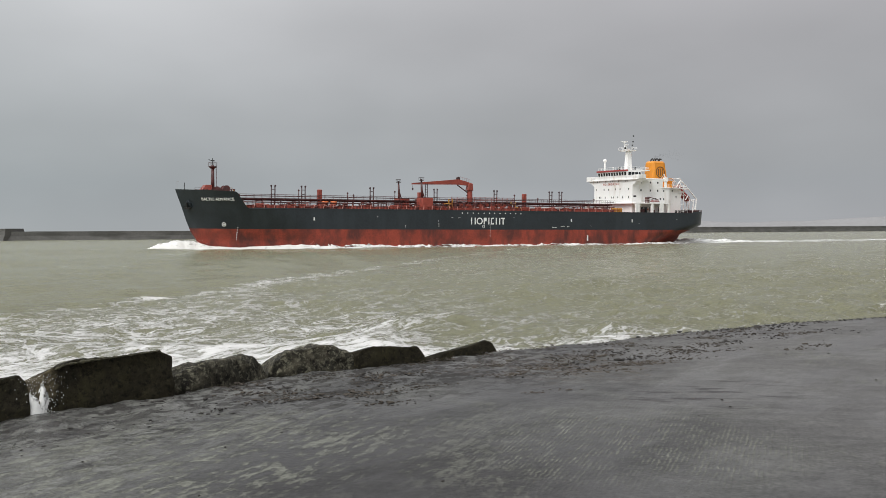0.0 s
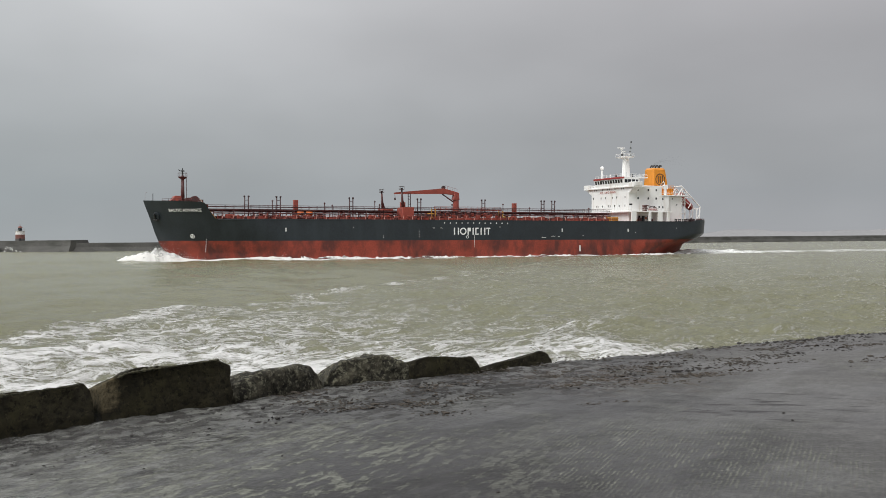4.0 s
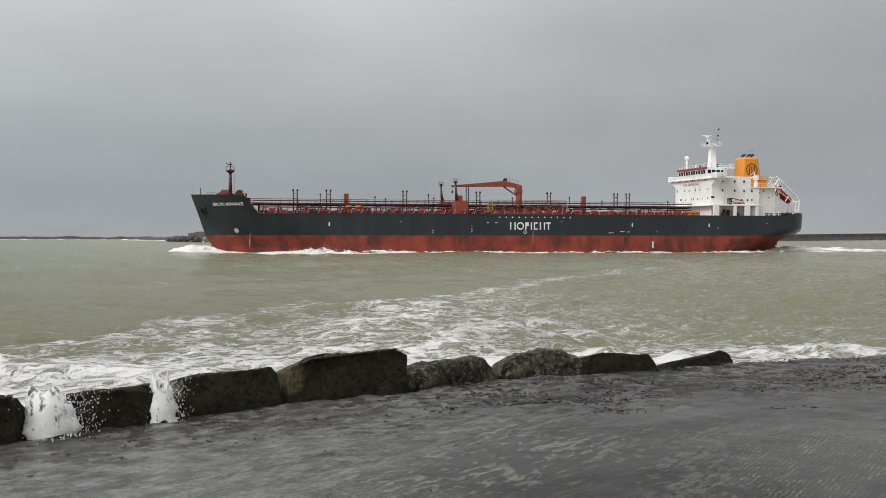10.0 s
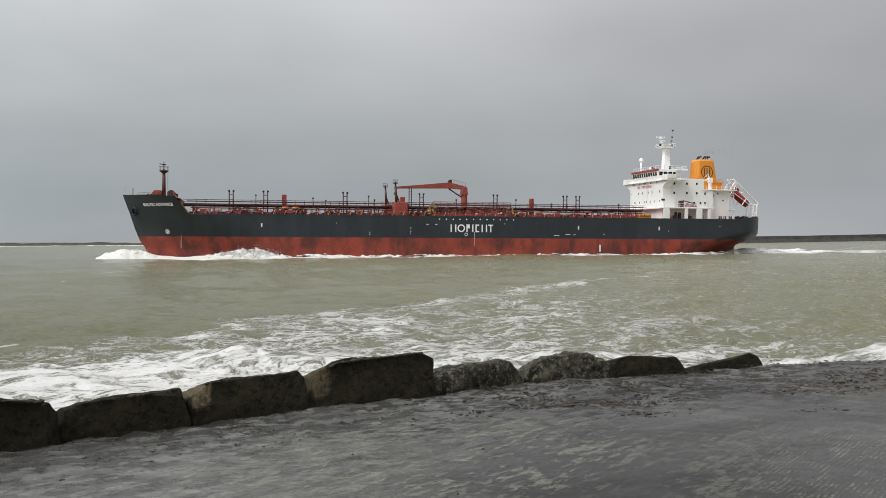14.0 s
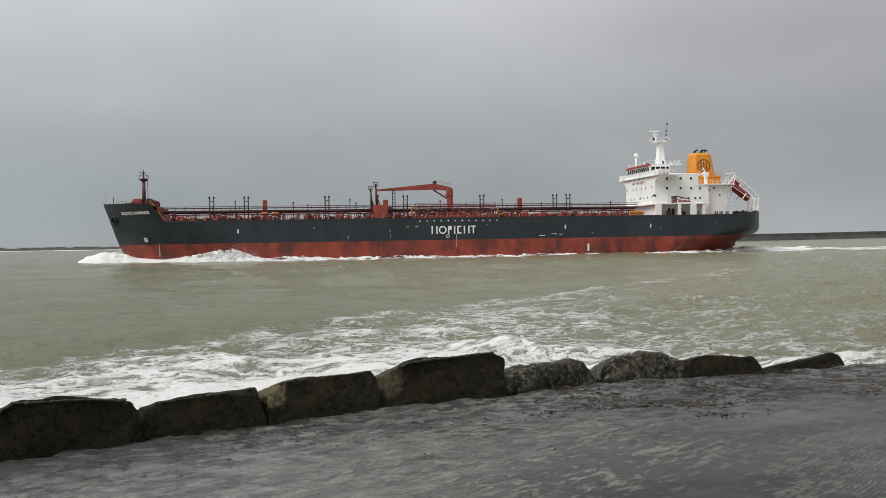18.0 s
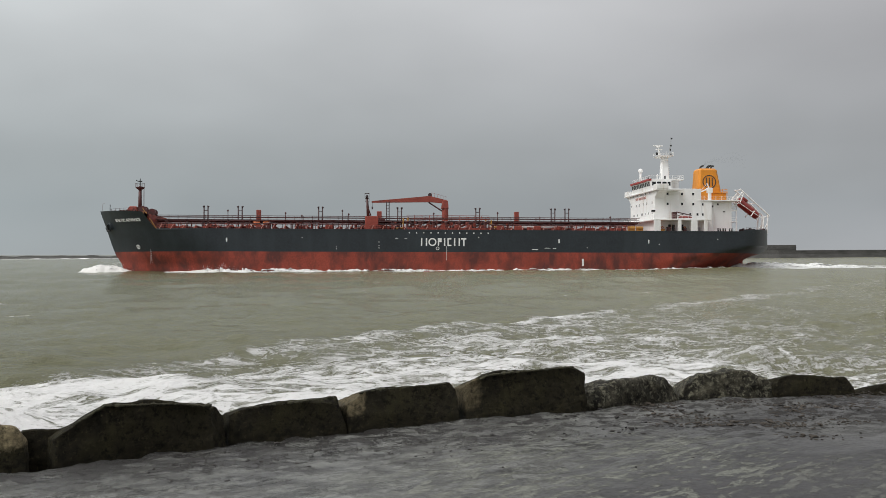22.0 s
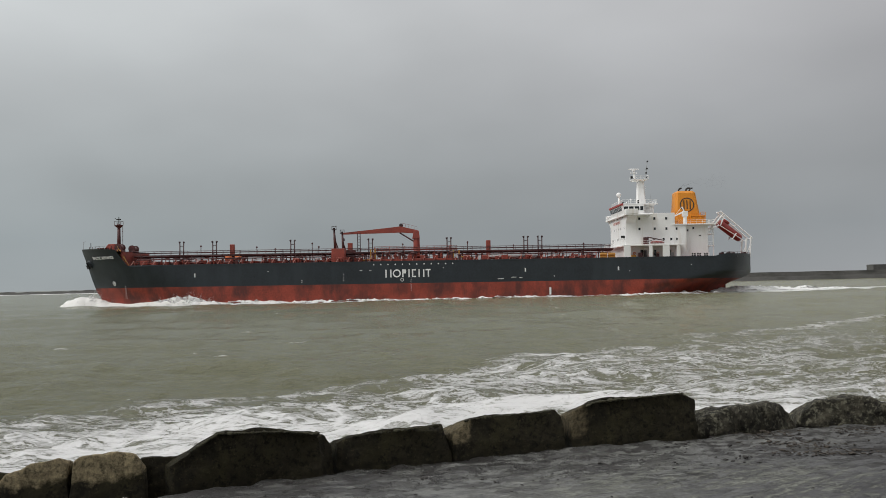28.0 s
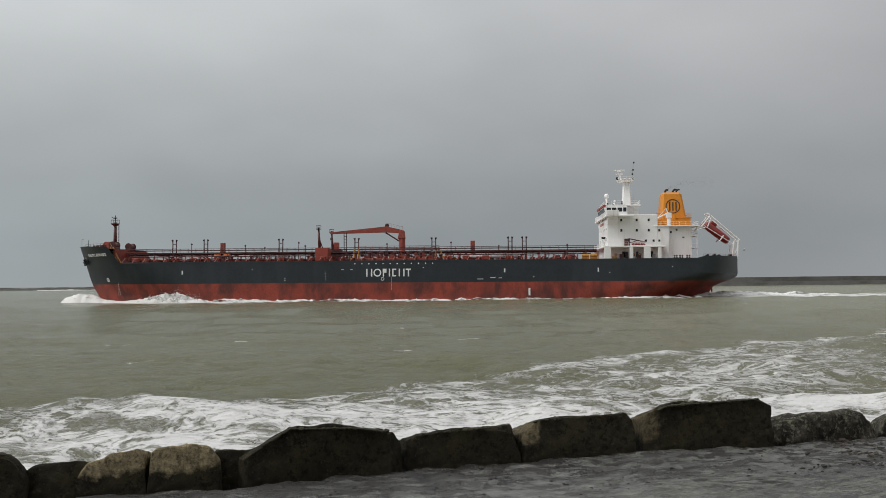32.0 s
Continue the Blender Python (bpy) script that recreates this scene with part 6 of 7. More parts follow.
bm = B()
rod(bm, (30.7, 12.9, 13.1), (30.7, 12.9, 15.1), 0.18, n=8)
rod(bm, (30.7, 12.9, 15.0), (26.6, 13.0, 14.1), 0.14, n=8)
rod(bm, (30.7, 12.9, 13.9), (28.6, 13.0, 14.5), 0.09, n=6)
box(bm, 30.9, 31.9, 12.3, 13.2, 13.1, 15.0, 0.05)
sp("boat_davit", bm, M_PIPE)


def house_rail(pts, z, name="house_rail"):
    bm = B()
    for (xa, ya), (xb, yb) in zip(pts, pts[1:]):
        for hh in (0.5, 1.0):
            rod(bm, (xa, ya, z + hh), (xb, yb, z + hh), 0.04, n=4)
        ln = math.hypot(xb - xa, yb - ya)
        for k in range(int(ln / 1.5) + 1):
            f = k / max(1, int(ln / 1.5))
            rod(bm, (xa + (xb - xa) * f, ya + (yb - ya) * f, z), (xa + (xb - xa) * f, ya + (yb - ya) * f, z + 1.0), 0.04, n=4)
    sp(name, bm, M_WHITE)


house_rail([(37.2, -14.2), (37.2, 14.2), (21.8, 14.2)], 13.12)
house_rail([(36.1, -8.1), (36.1, 8.1), (27.0, 8.1), (27.0, -8.1)], 24.3)
house_rail([(23.8, 10.7), (12.5, 10.7), (12.5, -10.7)], 18.5)
house_rail([(14.4, 9.5), (12.6, 9.5), (12.6, -9.5)], 15.9)
house_rail([(14.4, 9.5), (12.6, 9.5)], 12.8)
house_rail([(22.0, 13.6), (15.0, 13.9)], DECK_Z)

# radar mast
mast = sp("radar_mast", box(B(), 28.3, 30.8, -0.95, 0.95, 24.2, 31.2, 0.25, (0.35, 0.4, 0.25, 0.25)), M_WHITE, "white radar mast with scanners and aerials")
part("mast_platform", box(B(), 28.2, 31.4, -2.0, 2.0, 31.1, 31.45, 0.03, (-0.55, -0.55, -0.5, -0.5)), M_WHITE, mast)
bm = B()
for a, c in (((27.7, -2.4), (27.7, 2.4)), ((27.7, 2.4), (31.9, 2.4)), ((31.9, 2.4), (31.9, -2.4)), ((31.9, -2.4), (27.7, -2.4))):
    for zz in (31.95, 32.4):
        rod(bm, (*a, zz), (*c, zz), 0.035, n=4)
    for f in (0.0, 0.5):
        p = (a[0] + (c[0] - a[0]) * f, a[1] + (c[1] - a[1]) * f)
        rod(bm, (*p, 31.4), (*p, 32.4), 0.035, n=4)
part("platform_rail", bm, M_WHITE, mast)
bm = B()
rod(bm, (30.9, 0, 31.4), (31.3, 0, 34.1), 0.3, 0.16, n=8)
box(bm, 29.9, 32.8, -0.16, 0.16, 34.25, 34.55, 0.04)
box(bm, 30.8, 31.8, -0.3, 0.3, 33.85, 34.25, 0.06)
part("radar_scanner", bm, M_WHITE, mast)
bm = B()
box(bm, 30.6, 32.5, 1.3, 1.55, 33.05, 33.3, 0.03)
rod(bm, (31.2, 1.4, 31.4), (31.4, 1.4, 33.1), 0.12, n=6)
part("radar_scanner", bm, M_WHITE, mast)
bm = B()
rod(bm, (28.0, 0, 31.4), (27.5, 0, 36.5), 0.07, n=5)
rod(bm, (28.3, 0.9, 31.4), (28.3, 0.9, 34.4), 0.05, n=5)
rod(bm, (27.3, 0, 34.4), (28.1, 0, 34.4), 0.05, n=4)
part("aerial_pole", bm, M_GREY, mast)
for z, x in ((36.3, 27.4), (34.3, 27.6), (33.1, 27.8), (31.9, 27.6)):
    part("signal_lamp", box(B(), x - 0.2, x + 0.2, -0.2, 0.2, z, z + 0.42, 0.03), M_DARK, mast)
part("signal_lamp", box(B(), 32.0, 32.5, 1.5, 2.0, 31.6, 32.3, 0.04), M_DARK, mast)
bm = B()
for z in np.arange(24.8, 31, 0.6):
    rod(bm, (28.2, -0.3, z), (28.2, 0.3, z), 0.04, n=4)
part("mast_ladder", bm, M_WHITE, mast)
bm = B()
ball(bm, (34.1, -7.2, 28.0), 0.72)
rod(bm, (34.1, -7.2, 24.3), (34.1, -7.2, 27.4), 0.30, n=10)
sp("satellite_dome", bm, M_WHITE, "white satellite dome on a pedestal", True)
for x, y, r in ((33.4, 5.5, 0.3), (32.5, -4.5, 0.28)):
    bm = B()
    ball(bm, (x, y, 25.5), r)
    rod(bm, (x, y, 24.3), (x, y, 25.3), 0.08, n=6)
    sp("aerial_dome", bm, M_WHITE, "", True)
for x, y, hgt in ((35.8, 3, 1.6), (35.8, -2, 1.2), (28.6, 7.5, 2.6), (28.0, -7.5, 2.2), (32.0, 4.0, 1.9), (34.6, 6.8, 1.4)):
    sp("whip_aerial", rod(B(), (x, y, 24.3), (x, y, 24.3 + hgt), 0.045, n=4), M_GREY)
for x, y in ((34.9, 2.2), (31.6, 6.4), (33.0, -1.0)):
    sp("deck_floodlight", box(B(), x - 0.2, x + 0.2, y - 0.2, y + 0.2, 24.3, 25.3, 0.05), M_DARK)

# funnel
fun = sp("funnel", box(B(), 13.5, 20.9, -2.9, 2.9, 18.5, 28.0, 0.55, (1.6, 0.6, 0.5, 0.5)), M_FUNNEL, "orange funnel with a dark ring emblem")
bm = B()
tilt = math.atan2(0.5, 9.5)
c = Vector((17.5, 2.9 - 0.5 * (24.15 - 18.5) / 9.5 + 0.02, 24.15))
az_ = Vector((0, -math.sin(tilt), math.cos(tilt)))
ring(bm, c, 1.70, 1.95, (-1, 0, 0), az_, 0.05, 32)
for dx in (-0.85, 0.0, 0.85):
    q = [c + Vector((dx + a, 0.02, 0)) + az_ * b_ for a, b_ in ((-0.14, -1.2), (0.14, -1.2), (0.14, 1.2), (-0.14, 1.2))]
    f1 = [bm.verts.new(p) for p in q]
    f2 = [bm.verts.new(p + Vector((0, 0.05, 0))) for p in q]
    bm.faces.new(f1), bm.faces.new(f2[::-1])
    for k in range(4):
        bm.faces.new((f1[k], f2[k], f2[(k + 1) % 4], f1[(k + 1) % 4]))
bmesh.ops.recalc_face_normals(bm, faces=bm.faces[:])
part("emblem", bm, M_INK, fun, "dark ring with upright bars")
for x, y, r, d, hgt in ((19.4, 1.0, 0.2, -1.0, 0.95), (18.9, -0.9, 0.22, -0.9, 1.05), (17.3, 1.1, 0.2, -1.1, 1.0), (16.9, -1.0, 0.26, -1.2, 1.15), (16.2, 0.3, 0.22, -1.0, 1.0)):
    bm = B()
    arc = [(x + d * (1 - math.cos(f * 2.0)) * 0.55, y, 27.9 + hgt * math.sin(f * 1.7)) for f in (0.0, 0.25, 0.5, 0.75, 1.0, 1.2)]
    for p, q in zip(arc, arc[1:]):
        rod(bm, p, q, r, n=10)
    part("exhaust_pipe", bm, M_DARK, fun)
part("funnel_platform", box(B(), 12.9, 17.0, -4.2, 4.2, 20.9, 21.1), M_FUNNEL, fun)
bm = B()
for hh in (21.5, 22.0):
    rod(bm, (13.0, 4.1, hh), (17.0, 4.1, hh), 0.05, n=4)
    rod(bm, (13.0, 4.1, hh), (13.0, -4.1, hh), 0.05, n=4)
for x in (13.0, 14.3, 15.6, 17.0):
    rod(bm, (x, 4.1, 18.5), (x, 4.1, 22.0), 0.08, n=4)
part("funnel_rail", bm, M_FUNNEL, fun)
part("funnel_annex", box(B(), 13.1, 16.6, -3.9, 3.9, 18.5, 20.9, 0.1), M_FUNNEL, fun)
bm = B()
box(bm, 20.8, 22.6, 1.0, 4.6, 18.5, 20.6, 0.08)
rod(bm, (21.0, 4.7, 18.5), (21.0, 4.7, 22.2), 0.09, n=5)
rod(bm, (22.4, 4.7, 18.5), (22.4, 4.7, 22.2), 0.09, n=5)
rod(bm, (21.0, 4.7, 22.1), (22.4, 4.7, 22.1), 0.09, n=5)
part("vent_house", bm, M_FUNNEL, fun)
# a white store crane beside the funnel
bm = B()
rod(bm, (19.6, 8.0, 18.5), (19.6, 8.0, 21.9), 0.5, 0.45, 12)
box(bm, 18.9, 20.3, 7.4, 8.6, 20.6, 22.0, 0.1)
rod(bm, (19.8, 8.0, 21.9), (22.6, 8.0, 20.6), 0.2, 0.14, 8)
rod(bm, (19.8, 8.0, 22.0), (20.3, 8.0, 23.2), 0.16, n=8)
rod(bm, (20.3, 8.0, 23.2), (22.3, 8.0, 20.9), 0.05, n=5)
sp("store_crane", bm, M_WHITE, "white stores crane")

# free-fall lifeboat on its sloping ramp at the stern
ramp = new("lifeboat_ramp")
ramp.parent = ship
ramp.location = Vector((0.55, 0, 0)) - SHIP_O
for y in (-1.9, 1.7):
    bm = B()
    rod(bm, (7.6, y, 22.3), (-0.8, y, 14.9), 0.22, n=6)
    part("ramp_rail", bm, M_WHITE, ramp)
    bm = B()
    rod(bm, (9.4, y, 18.4), (6.9, y, 21.5), 0.2, n=6)
    rod(bm, (8.6, y, 18.9), (1.0, y, 13.9), 0.11, n=6)
    rod(bm, (6.6, y, 21.2), (7.6, y, 18.6), 0.16, n=6)
    rod(bm, (3.4, y, 16.2), (4.6, y, 14.6), 0.16, n=6)
    part("ramp_brace", bm, M_WHITE, ramp)
    bm = B()
    rod(bm, (-0.1, y, DECK_Z), (-0.5, y, 15.1), 0.22, n=6)
    rod(bm, (1.2, y, DECK_Z), (0.7, y, 14.6), 0.22, n=6)
    rod(bm, (1.2, y, DECK_Z + 0.3), (-0.4, y, 13.0), 0.12, n=6)
    part("ramp_leg", bm, M_WHITE, ramp)
for f in (0.0, 0.5, 1.0):
    x, z = 7.6 - 8.4 * f, 22.1 - 7.4 * f
    part("ramp_crossbar", rod(B(), (x, -1.9, z), (x, 1.7, z), 0.16, n=6), M_WHITE, ramp)
bm = B()
prof = [(-3.9, 0.7, 0.75), (-3.6, 1.15, 1.05), (-2.6, 1.35, 1.18), (0, 1.42, 1.22), (2.8, 1.35, 1.2), (3.6, 1.1, 1.0), (4.0, 0.6, 0.55)]
rows = [[bm.verts.new((x, b * math.cos(2 * math.pi * k / 14), hh * math.sin(2 * math.pi * k / 14) * (0.85 if math.sin(2 * math.pi * k / 14) < 0 else 1.05))) for k in range(14)] for x, b, hh in prof]
for a, b in zip(rows, rows[1:]):
    for k in range(14):
        bm.faces.new((a[k], b[k], b[(k + 1) % 14], a[(k + 1) % 14]))
bm.faces.new(rows[0])
bm.faces.new(rows[-1][::-1])
box(bm, 1.2, 3.0, -0.7, 0.7, 1.1, 1.9, 0.15)
bmesh.ops.recalc_face_normals(bm, faces=bm.faces[:])
lb = part("lifeboat", bm, M_BOAT, ship, "dark red free-fall lifeboat", True)
lb.matrix_basis = Matrix.Translation(Vector((5.45, -0.1, 16.95)) - SHIP_O) @ pose(0, 0, 0, 0, -38, 0)
for x, hgt in ((9.2, 1.3), (7.4, 1.4), (6.2, 1.1), (3.2, 1.2)):
    bm = B()
    rod(bm, (x, 4.0, DECK_Z + 0.8), (x, 6.0, DECK_Z + 0.8), 0.42, n=12)
    box(bm, x - 0.55, x + 0.55, 4.0, 6.0, DECK_Z, DECK_Z + 0.5, 0.05)
    box(bm, x - 0.2, x + 0.3, 6.0, 6.4, DECK_Z, DECK_Z + hgt, 0.05)
    sp("mooring_winch", bm, M_POST)
for x in (18.8, 17.4, 15.6):
    bm = B()
    for d in (-0.3, 0.3):
        rod(bm, (x + d, 12.6, DECK_Z), (x + d, 12.6, DECK_Z + 0.95), 0.22, n=8)
    sp("bollard", bm, M_DARK)
bm = B()
box(bm, 6.4, 8.6, -0.3, 0.3, -6, 0.5, 0.1)
rod(bm, (7.0, 0, 1.0), (7.0, 0, 3.6), 0.22, n=8)
sp("rudder", bm, M_RED)


# ---- white water that travels with the ship ----
M_WAKE = lacy_foam("lacy_wake_foam", (0.07, 0.5, 0.0), 0.42, 0.64)
M_BOWFOAM = lacy_foam("torn_bow_foam", (0.5, 1.0, 1.1), 0.24, 0.40, (0.76, 0.755, 0.73), thin=0.035)
M_CHURN = lacy_foam("churned_wake_foam", (0.22, 0.55, 0.8), 0.35, 0.50)
M_SPRAY = lacy_foam("thin_spray", (0.5, 0.7, 0.6), 0.27, 0.50, (0.76, 0.77, 0.76), thin=0.02)
M_LINE = lacy_foam("waterline_foam", (0.10, 0.7, 0.9), 0.42, 0.52, (0.78, 0.785, 0.77))


def froth(name, label, xs, y_in, widths, heights, seed, mat=M_FOAM, jag=0.5, nv=9):
    """A ragged bank of white water along the ship's side; y_in, widths and heights along xs."""
    a = np.arange(min(xs), max(xs), 0.45)
    o = np.argsort(xs)
    yi, w, hh = (np.interp(a, np.array(xs)[o], np.array(q, float)[o]) for q in (y_in, widths, heights))
    P = []
    for i, x in enumerate(a):
        row = []
        for k in range(nv):
            f = k / (nv - 1)
            j1 = noise.noise((x * 0.45, f * 1.5, seed)) * 0.7 + noise.noise((x * 1.6, f * 4, seed + 3)) * 0.5
            hump = math.sin(math.pi * min(1.0, 0.12 + f * 0.95)) ** 0.8
            z = hh[i] * hump * (1 + jag * j1) - 0.9 * f ** 3 - 0.15
            row.append((x + j1 * 0.5, yi[i] + w[i] * f + noise.noise((x * 0.8, f * 2, seed + 9)) * 0.5, z))
        P.append(row)
    ob = from_grid(name, np.array(P) - np.array((91, 0.8, 0)), mat, len(a), nv)
    ob["label"], ob["category"] = label, "sea foam"
    return ob


def bow_y(x, z=0.5):
    return half_beam(x, z)


bx = [190.5, 187.5, 183.5, 178.8, 174, 168, 160, 152, 145, 138]
bow_wave = froth("bow_wave", "white curling bow wave along the ship's stem", bx, [-3.5, -3.0, -2.2, -1.0, bow_y(174) - 0.5, bow_y(168) - 0.5, bow_y(160) - 0.4, bow_y(152) - 0.4, 14.2, 14.2], [1.2, 5.0, 6.5, 6.0, 4.6, 3.6, 3.0, 3.0, 2.4, 0.6], [0.2, 1.6, 2.8, 2.3, 1.0, 0.6, 1.0, 1.3, 0.8, 0.2], 3.0, mat=M_BOWFOAM, jag=0.3)


def spray_cloud(name, label, xs, y_in, spreads, heights, count, seed):
    """A cloud of drops thrown up along the ship's side, thinning out upwards."""
    rng = np.random.RandomState(seed)
    o = np.argsort(xs)
    xs, y_in, spreads, heights = (np.array(q, float)[o] for q in (xs, y_in, spreads, heights))
    clouds = []
    while len(clouds) < count:
        x = rng.uniform(xs[0], xs[-1])
        hh = np.interp(x, xs, heights) * (1 + 0.28 * noise.noise((x * 0.5, seed, 0.0)) + 0.2 * noise.noise((x * 1.4, seed, 4.0)))
        if rng.uniform(0, heights.max()) > hh:
            continue
        f = rng.beta(1.0, 1.7)
        r = (rng.uniform(0.10, 0.26) if rng.uniform() < 0.4 and f < 0.55 else rng.uniform(0.02, 0.065)) * (1.25 - 0.6 * f)
        c = (x - 91 - 1.2 * f * f * hh / 3 + rng.normal(0, 0.25), np.interp(x, xs, y_in) - 0.8 + abs(rng.normal(0, 1)) * np.interp(x, xs, spreads), f * hh * 1.25 - 0.2)
        clouds.append(BEAD_V * r * rng.uniform(0.7, 1.3, 3) + np.array(c))
    ob = tagged(lumps(name, clouds, M_FOAM), label, "spray", kind="stuff")
    # the denser water inside the cloud
    sheet = froth("water_sheet", "", xs, y_in, spreads * 2.2, heights * 0.95, seed + 0.5, M_SPRAY, 0.25, 12)
    sheet.parent = ob
    del sheet["label"], sheet["category"]
    return ob


spray = spray_cloud("bow_spray", "thrown white spray at the ship's bow", [188, 183.5, 180, 176, 170, 162, 156], [-2.0, -0.8, -0.3, bow_y(176) - 0.3, bow_y(170) - 0.3, bow_y(162) - 0.3, bow_y(156) - 0.3], [1.2, 1.6, 1.8, 1.5, 1.2, 0.8, 0.5], [1.5, 4.6, 5.6, 4.6, 2.6, 1.4, 0.2], 15000, 7)
plume_spray = spray_cloud("side_spray", "fine spray blown off a wave along the ship's side", [172, 164, 156, 150, 146, 139], [bow_y(172) - 0.2, bow_y(164) - 0.2, bow_y(156) - 0.2, bow_y(150) - 0.2, 14.2, 14.2], [0.5, 0.8, 1.0, 1.0, 0.8, 0.5], [1.0, 2.2, 3.6, 4.6, 3.2, 0.3], 11000, 17)
side_foam = froth("side_foam", "thin white foam along the ship's waterline", [150, 130, 110, 90, 70, 50, 30, 12], [14.2] * 6 + [13.2, 9.0], [2.5, 2, 2.4, 1.8, 2.6, 2.2, 3, 4], [1.0, 0.7, 0.8, 0.45, 0.6, 0.45, 0.55, 0.7], 11.0, mat=M_LINE, jag=1.3, nv=6)

stern_wash = froth("stern_wash", "white churned water under the ship's stern", [13, 8, 2, -6, -18, -34], [3, -1, -3, -4, -5, -6], [5, 8, 11, 13, 15, 16], [0.6, 1.2, 1.5, 1.2, 0.9, 0.2], 23.0, mat=M_CHURN, jag=0.7, nv=12)


def make_wake():
    xs = np.concatenate([np.arange(14, -120, -1.2), np.arange(-120, -520, -5.0)])
    P = []
    for x in xs:
        half = np.interp(-x, [-14, 0, 40, 200, 520], [5, 11, 15, 24, 34])
        P.append([(x - 91, y * half - 0.8, 0.28 - 0.55 * y ** 4 + 0.26 * noise.noise((x * 0.12, y * 2.5, 2.0))) for y in np.linspace(-1, 1, 9)])
    ob = from_grid("stern_wake", np.array(P), M_WAKE, len(xs), 9)
    return tagged(ob, "lacy white wake trailing behind the ship", "sea foam")


wake = make_wake()


def make_breakers():
    """Waves breaking along the low mole."""
    P = []
    fs = np.linspace(0, 1, 260)
    for f in fs:
        x = -960 + 560 * f
        y = float(np.interp(x, [-1500, -948, -700, -560, -470, -330], [480, 577, 640, 690, 720, 640])) - 8
        hgt = max(-0.3, 1.9 * noise.noise((x * 0.021, 2.0, 5.0)) + 0.05 + 0.7 * noise.noise((x * 0.11, 1.0, 2.0)))
        P.append([(x, y, -0.3), (x, y - 1, hgt), (x, y - 4, hgt * 0.7), (x, y - 9, 0.25), (x, y - 15, -0.4)])
    ob = from_grid("breaker_line", np.array(P) + (0, 0, SEA_Z), M_FOAM, 260, 5)
    return tagged(ob, "white breakers along the far rubble mole", "sea foam")


make_breakers()


def head_breaker():
    """White water thrown up on the breakwater head."""
    rng = np.random.RandomState(31)
    clouds = []
    for k in range(1500):
        f = rng.uniform()
        hgt = (2.4 * math.exp(-((f - 0.45) / 0.16) ** 2) + 3.4 * math.exp(-((f - 0.78) / 0.10) ** 2) + 0.5) * rng.beta(1, 1.6)
        clouds.append(BEAD_V * rng.uniform(0.12, 0.42) + (-330 + 42 * f + rng.normal(0, 1), 563 - 22 * f + rng.normal(0, 1.5), hgt - 0.2 + SEA_Z))
    return tagged(lumps("head_breaker", clouds, M_FOAM), "white wave breaking on the breakwater head", "sea foam", kind="stuff")


head_breaker()


# ---- spray between the pier blocks ----
M_JET = lacy_foam("torn_jet_foam", (16.0, 16.0, 9.0), 0.30, 0.40, thin=0.28)


def drops(name, label, seed, count, spread, hgt):
    rng = random.Random(seed)
    clouds = []
    for k in range(count):
        f = rng.random() ** 1.7
        c = np.array((rng.gauss(0.3 * spread, spread * (0.55 + 0.5 * f)), rng.gauss(0, spread * 0.6), f * hgt))
        r = rng.uniform(0.0014, 0.0052) * (1.3 - 0.6 * f)
        clouds.append(LUMP_V * (r, r, r * rng.uniform(0.9, 1.9)) + c)
    ob = tagged(lumps(name, clouds, M_FOAM), label, "spray", kind="stuff")
    # the torn jet underneath
    nseg, bm, rows = 14, B(), []
    for k in range(9):
        f = k / 8
        rr = spread * 1.05 * (1 - 0.42 * f ** 2)
        rows.append([bm.verts.new((math.cos(2 * math.pi * j / nseg) * rr * (1 + 0.5 * noise.noise((j * 0.9, f * 4, seed))), math.sin(2 * math.pi * j / nseg) * rr, f * hgt * 0.62 * (1 + 0.9 * noise.noise((j * 0.8, 2.0, seed + 5))) + 0.07 * noise.noise((j * 1.7, f * 5, seed + 2)))) for j in range(nseg)])
    for a, b in zip(rows, rows[1:]):
        for j in range(nseg):
            bm.faces.new((a[j], a[(j + 1) % nseg], b[(j + 1) % nseg], b[j]))
    peak = bm.verts.new((0, 0, hgt * 0.5))
    for j in range(nseg):
        bm.faces.new((rows[-1][j], rows[-1][(j + 1) % nseg], peak))
    part("jet", bm, M_JET, ob, smooth=True)
    return ob


SPRAYS = []


def spray_at(x, y, seed, count, spread, hgt, bursts):
    ob = drops("wave_spray", "white burst of spray between the pier blocks", seed, count, spread, hgt)
    SPRAYS.append((ob, x, y, hgt, bursts))


spray_at(-3.70, 8.27, 1, 1200, 0.11, 0.5, ((0.0, 0.85), (9.5, 0.9), (18.5, 0.6)))
spray_at(-4.42, 7.25, 2, 1300, 0.12, 0.5, ((9.6, 0.9), (10.0, 1.0), (12.1, 0.55), (13.0, 0.42), (28.4, 0.9)))
spray_at(-5.02, 6.52, 3, 2600, 0.21, 0.55, ((10.0, 1.0), (10.35, 0.75)))
spray_at(-5.15, 6.42, 5, 700, 0.10, 0.4, ((12.3, 0.45), (12.8, 0.4)))
spray_at(-5.86, 5.02, 4, 700, 0.10, 0.4, ((19.6, 0.45), (27.5, 0.75)))


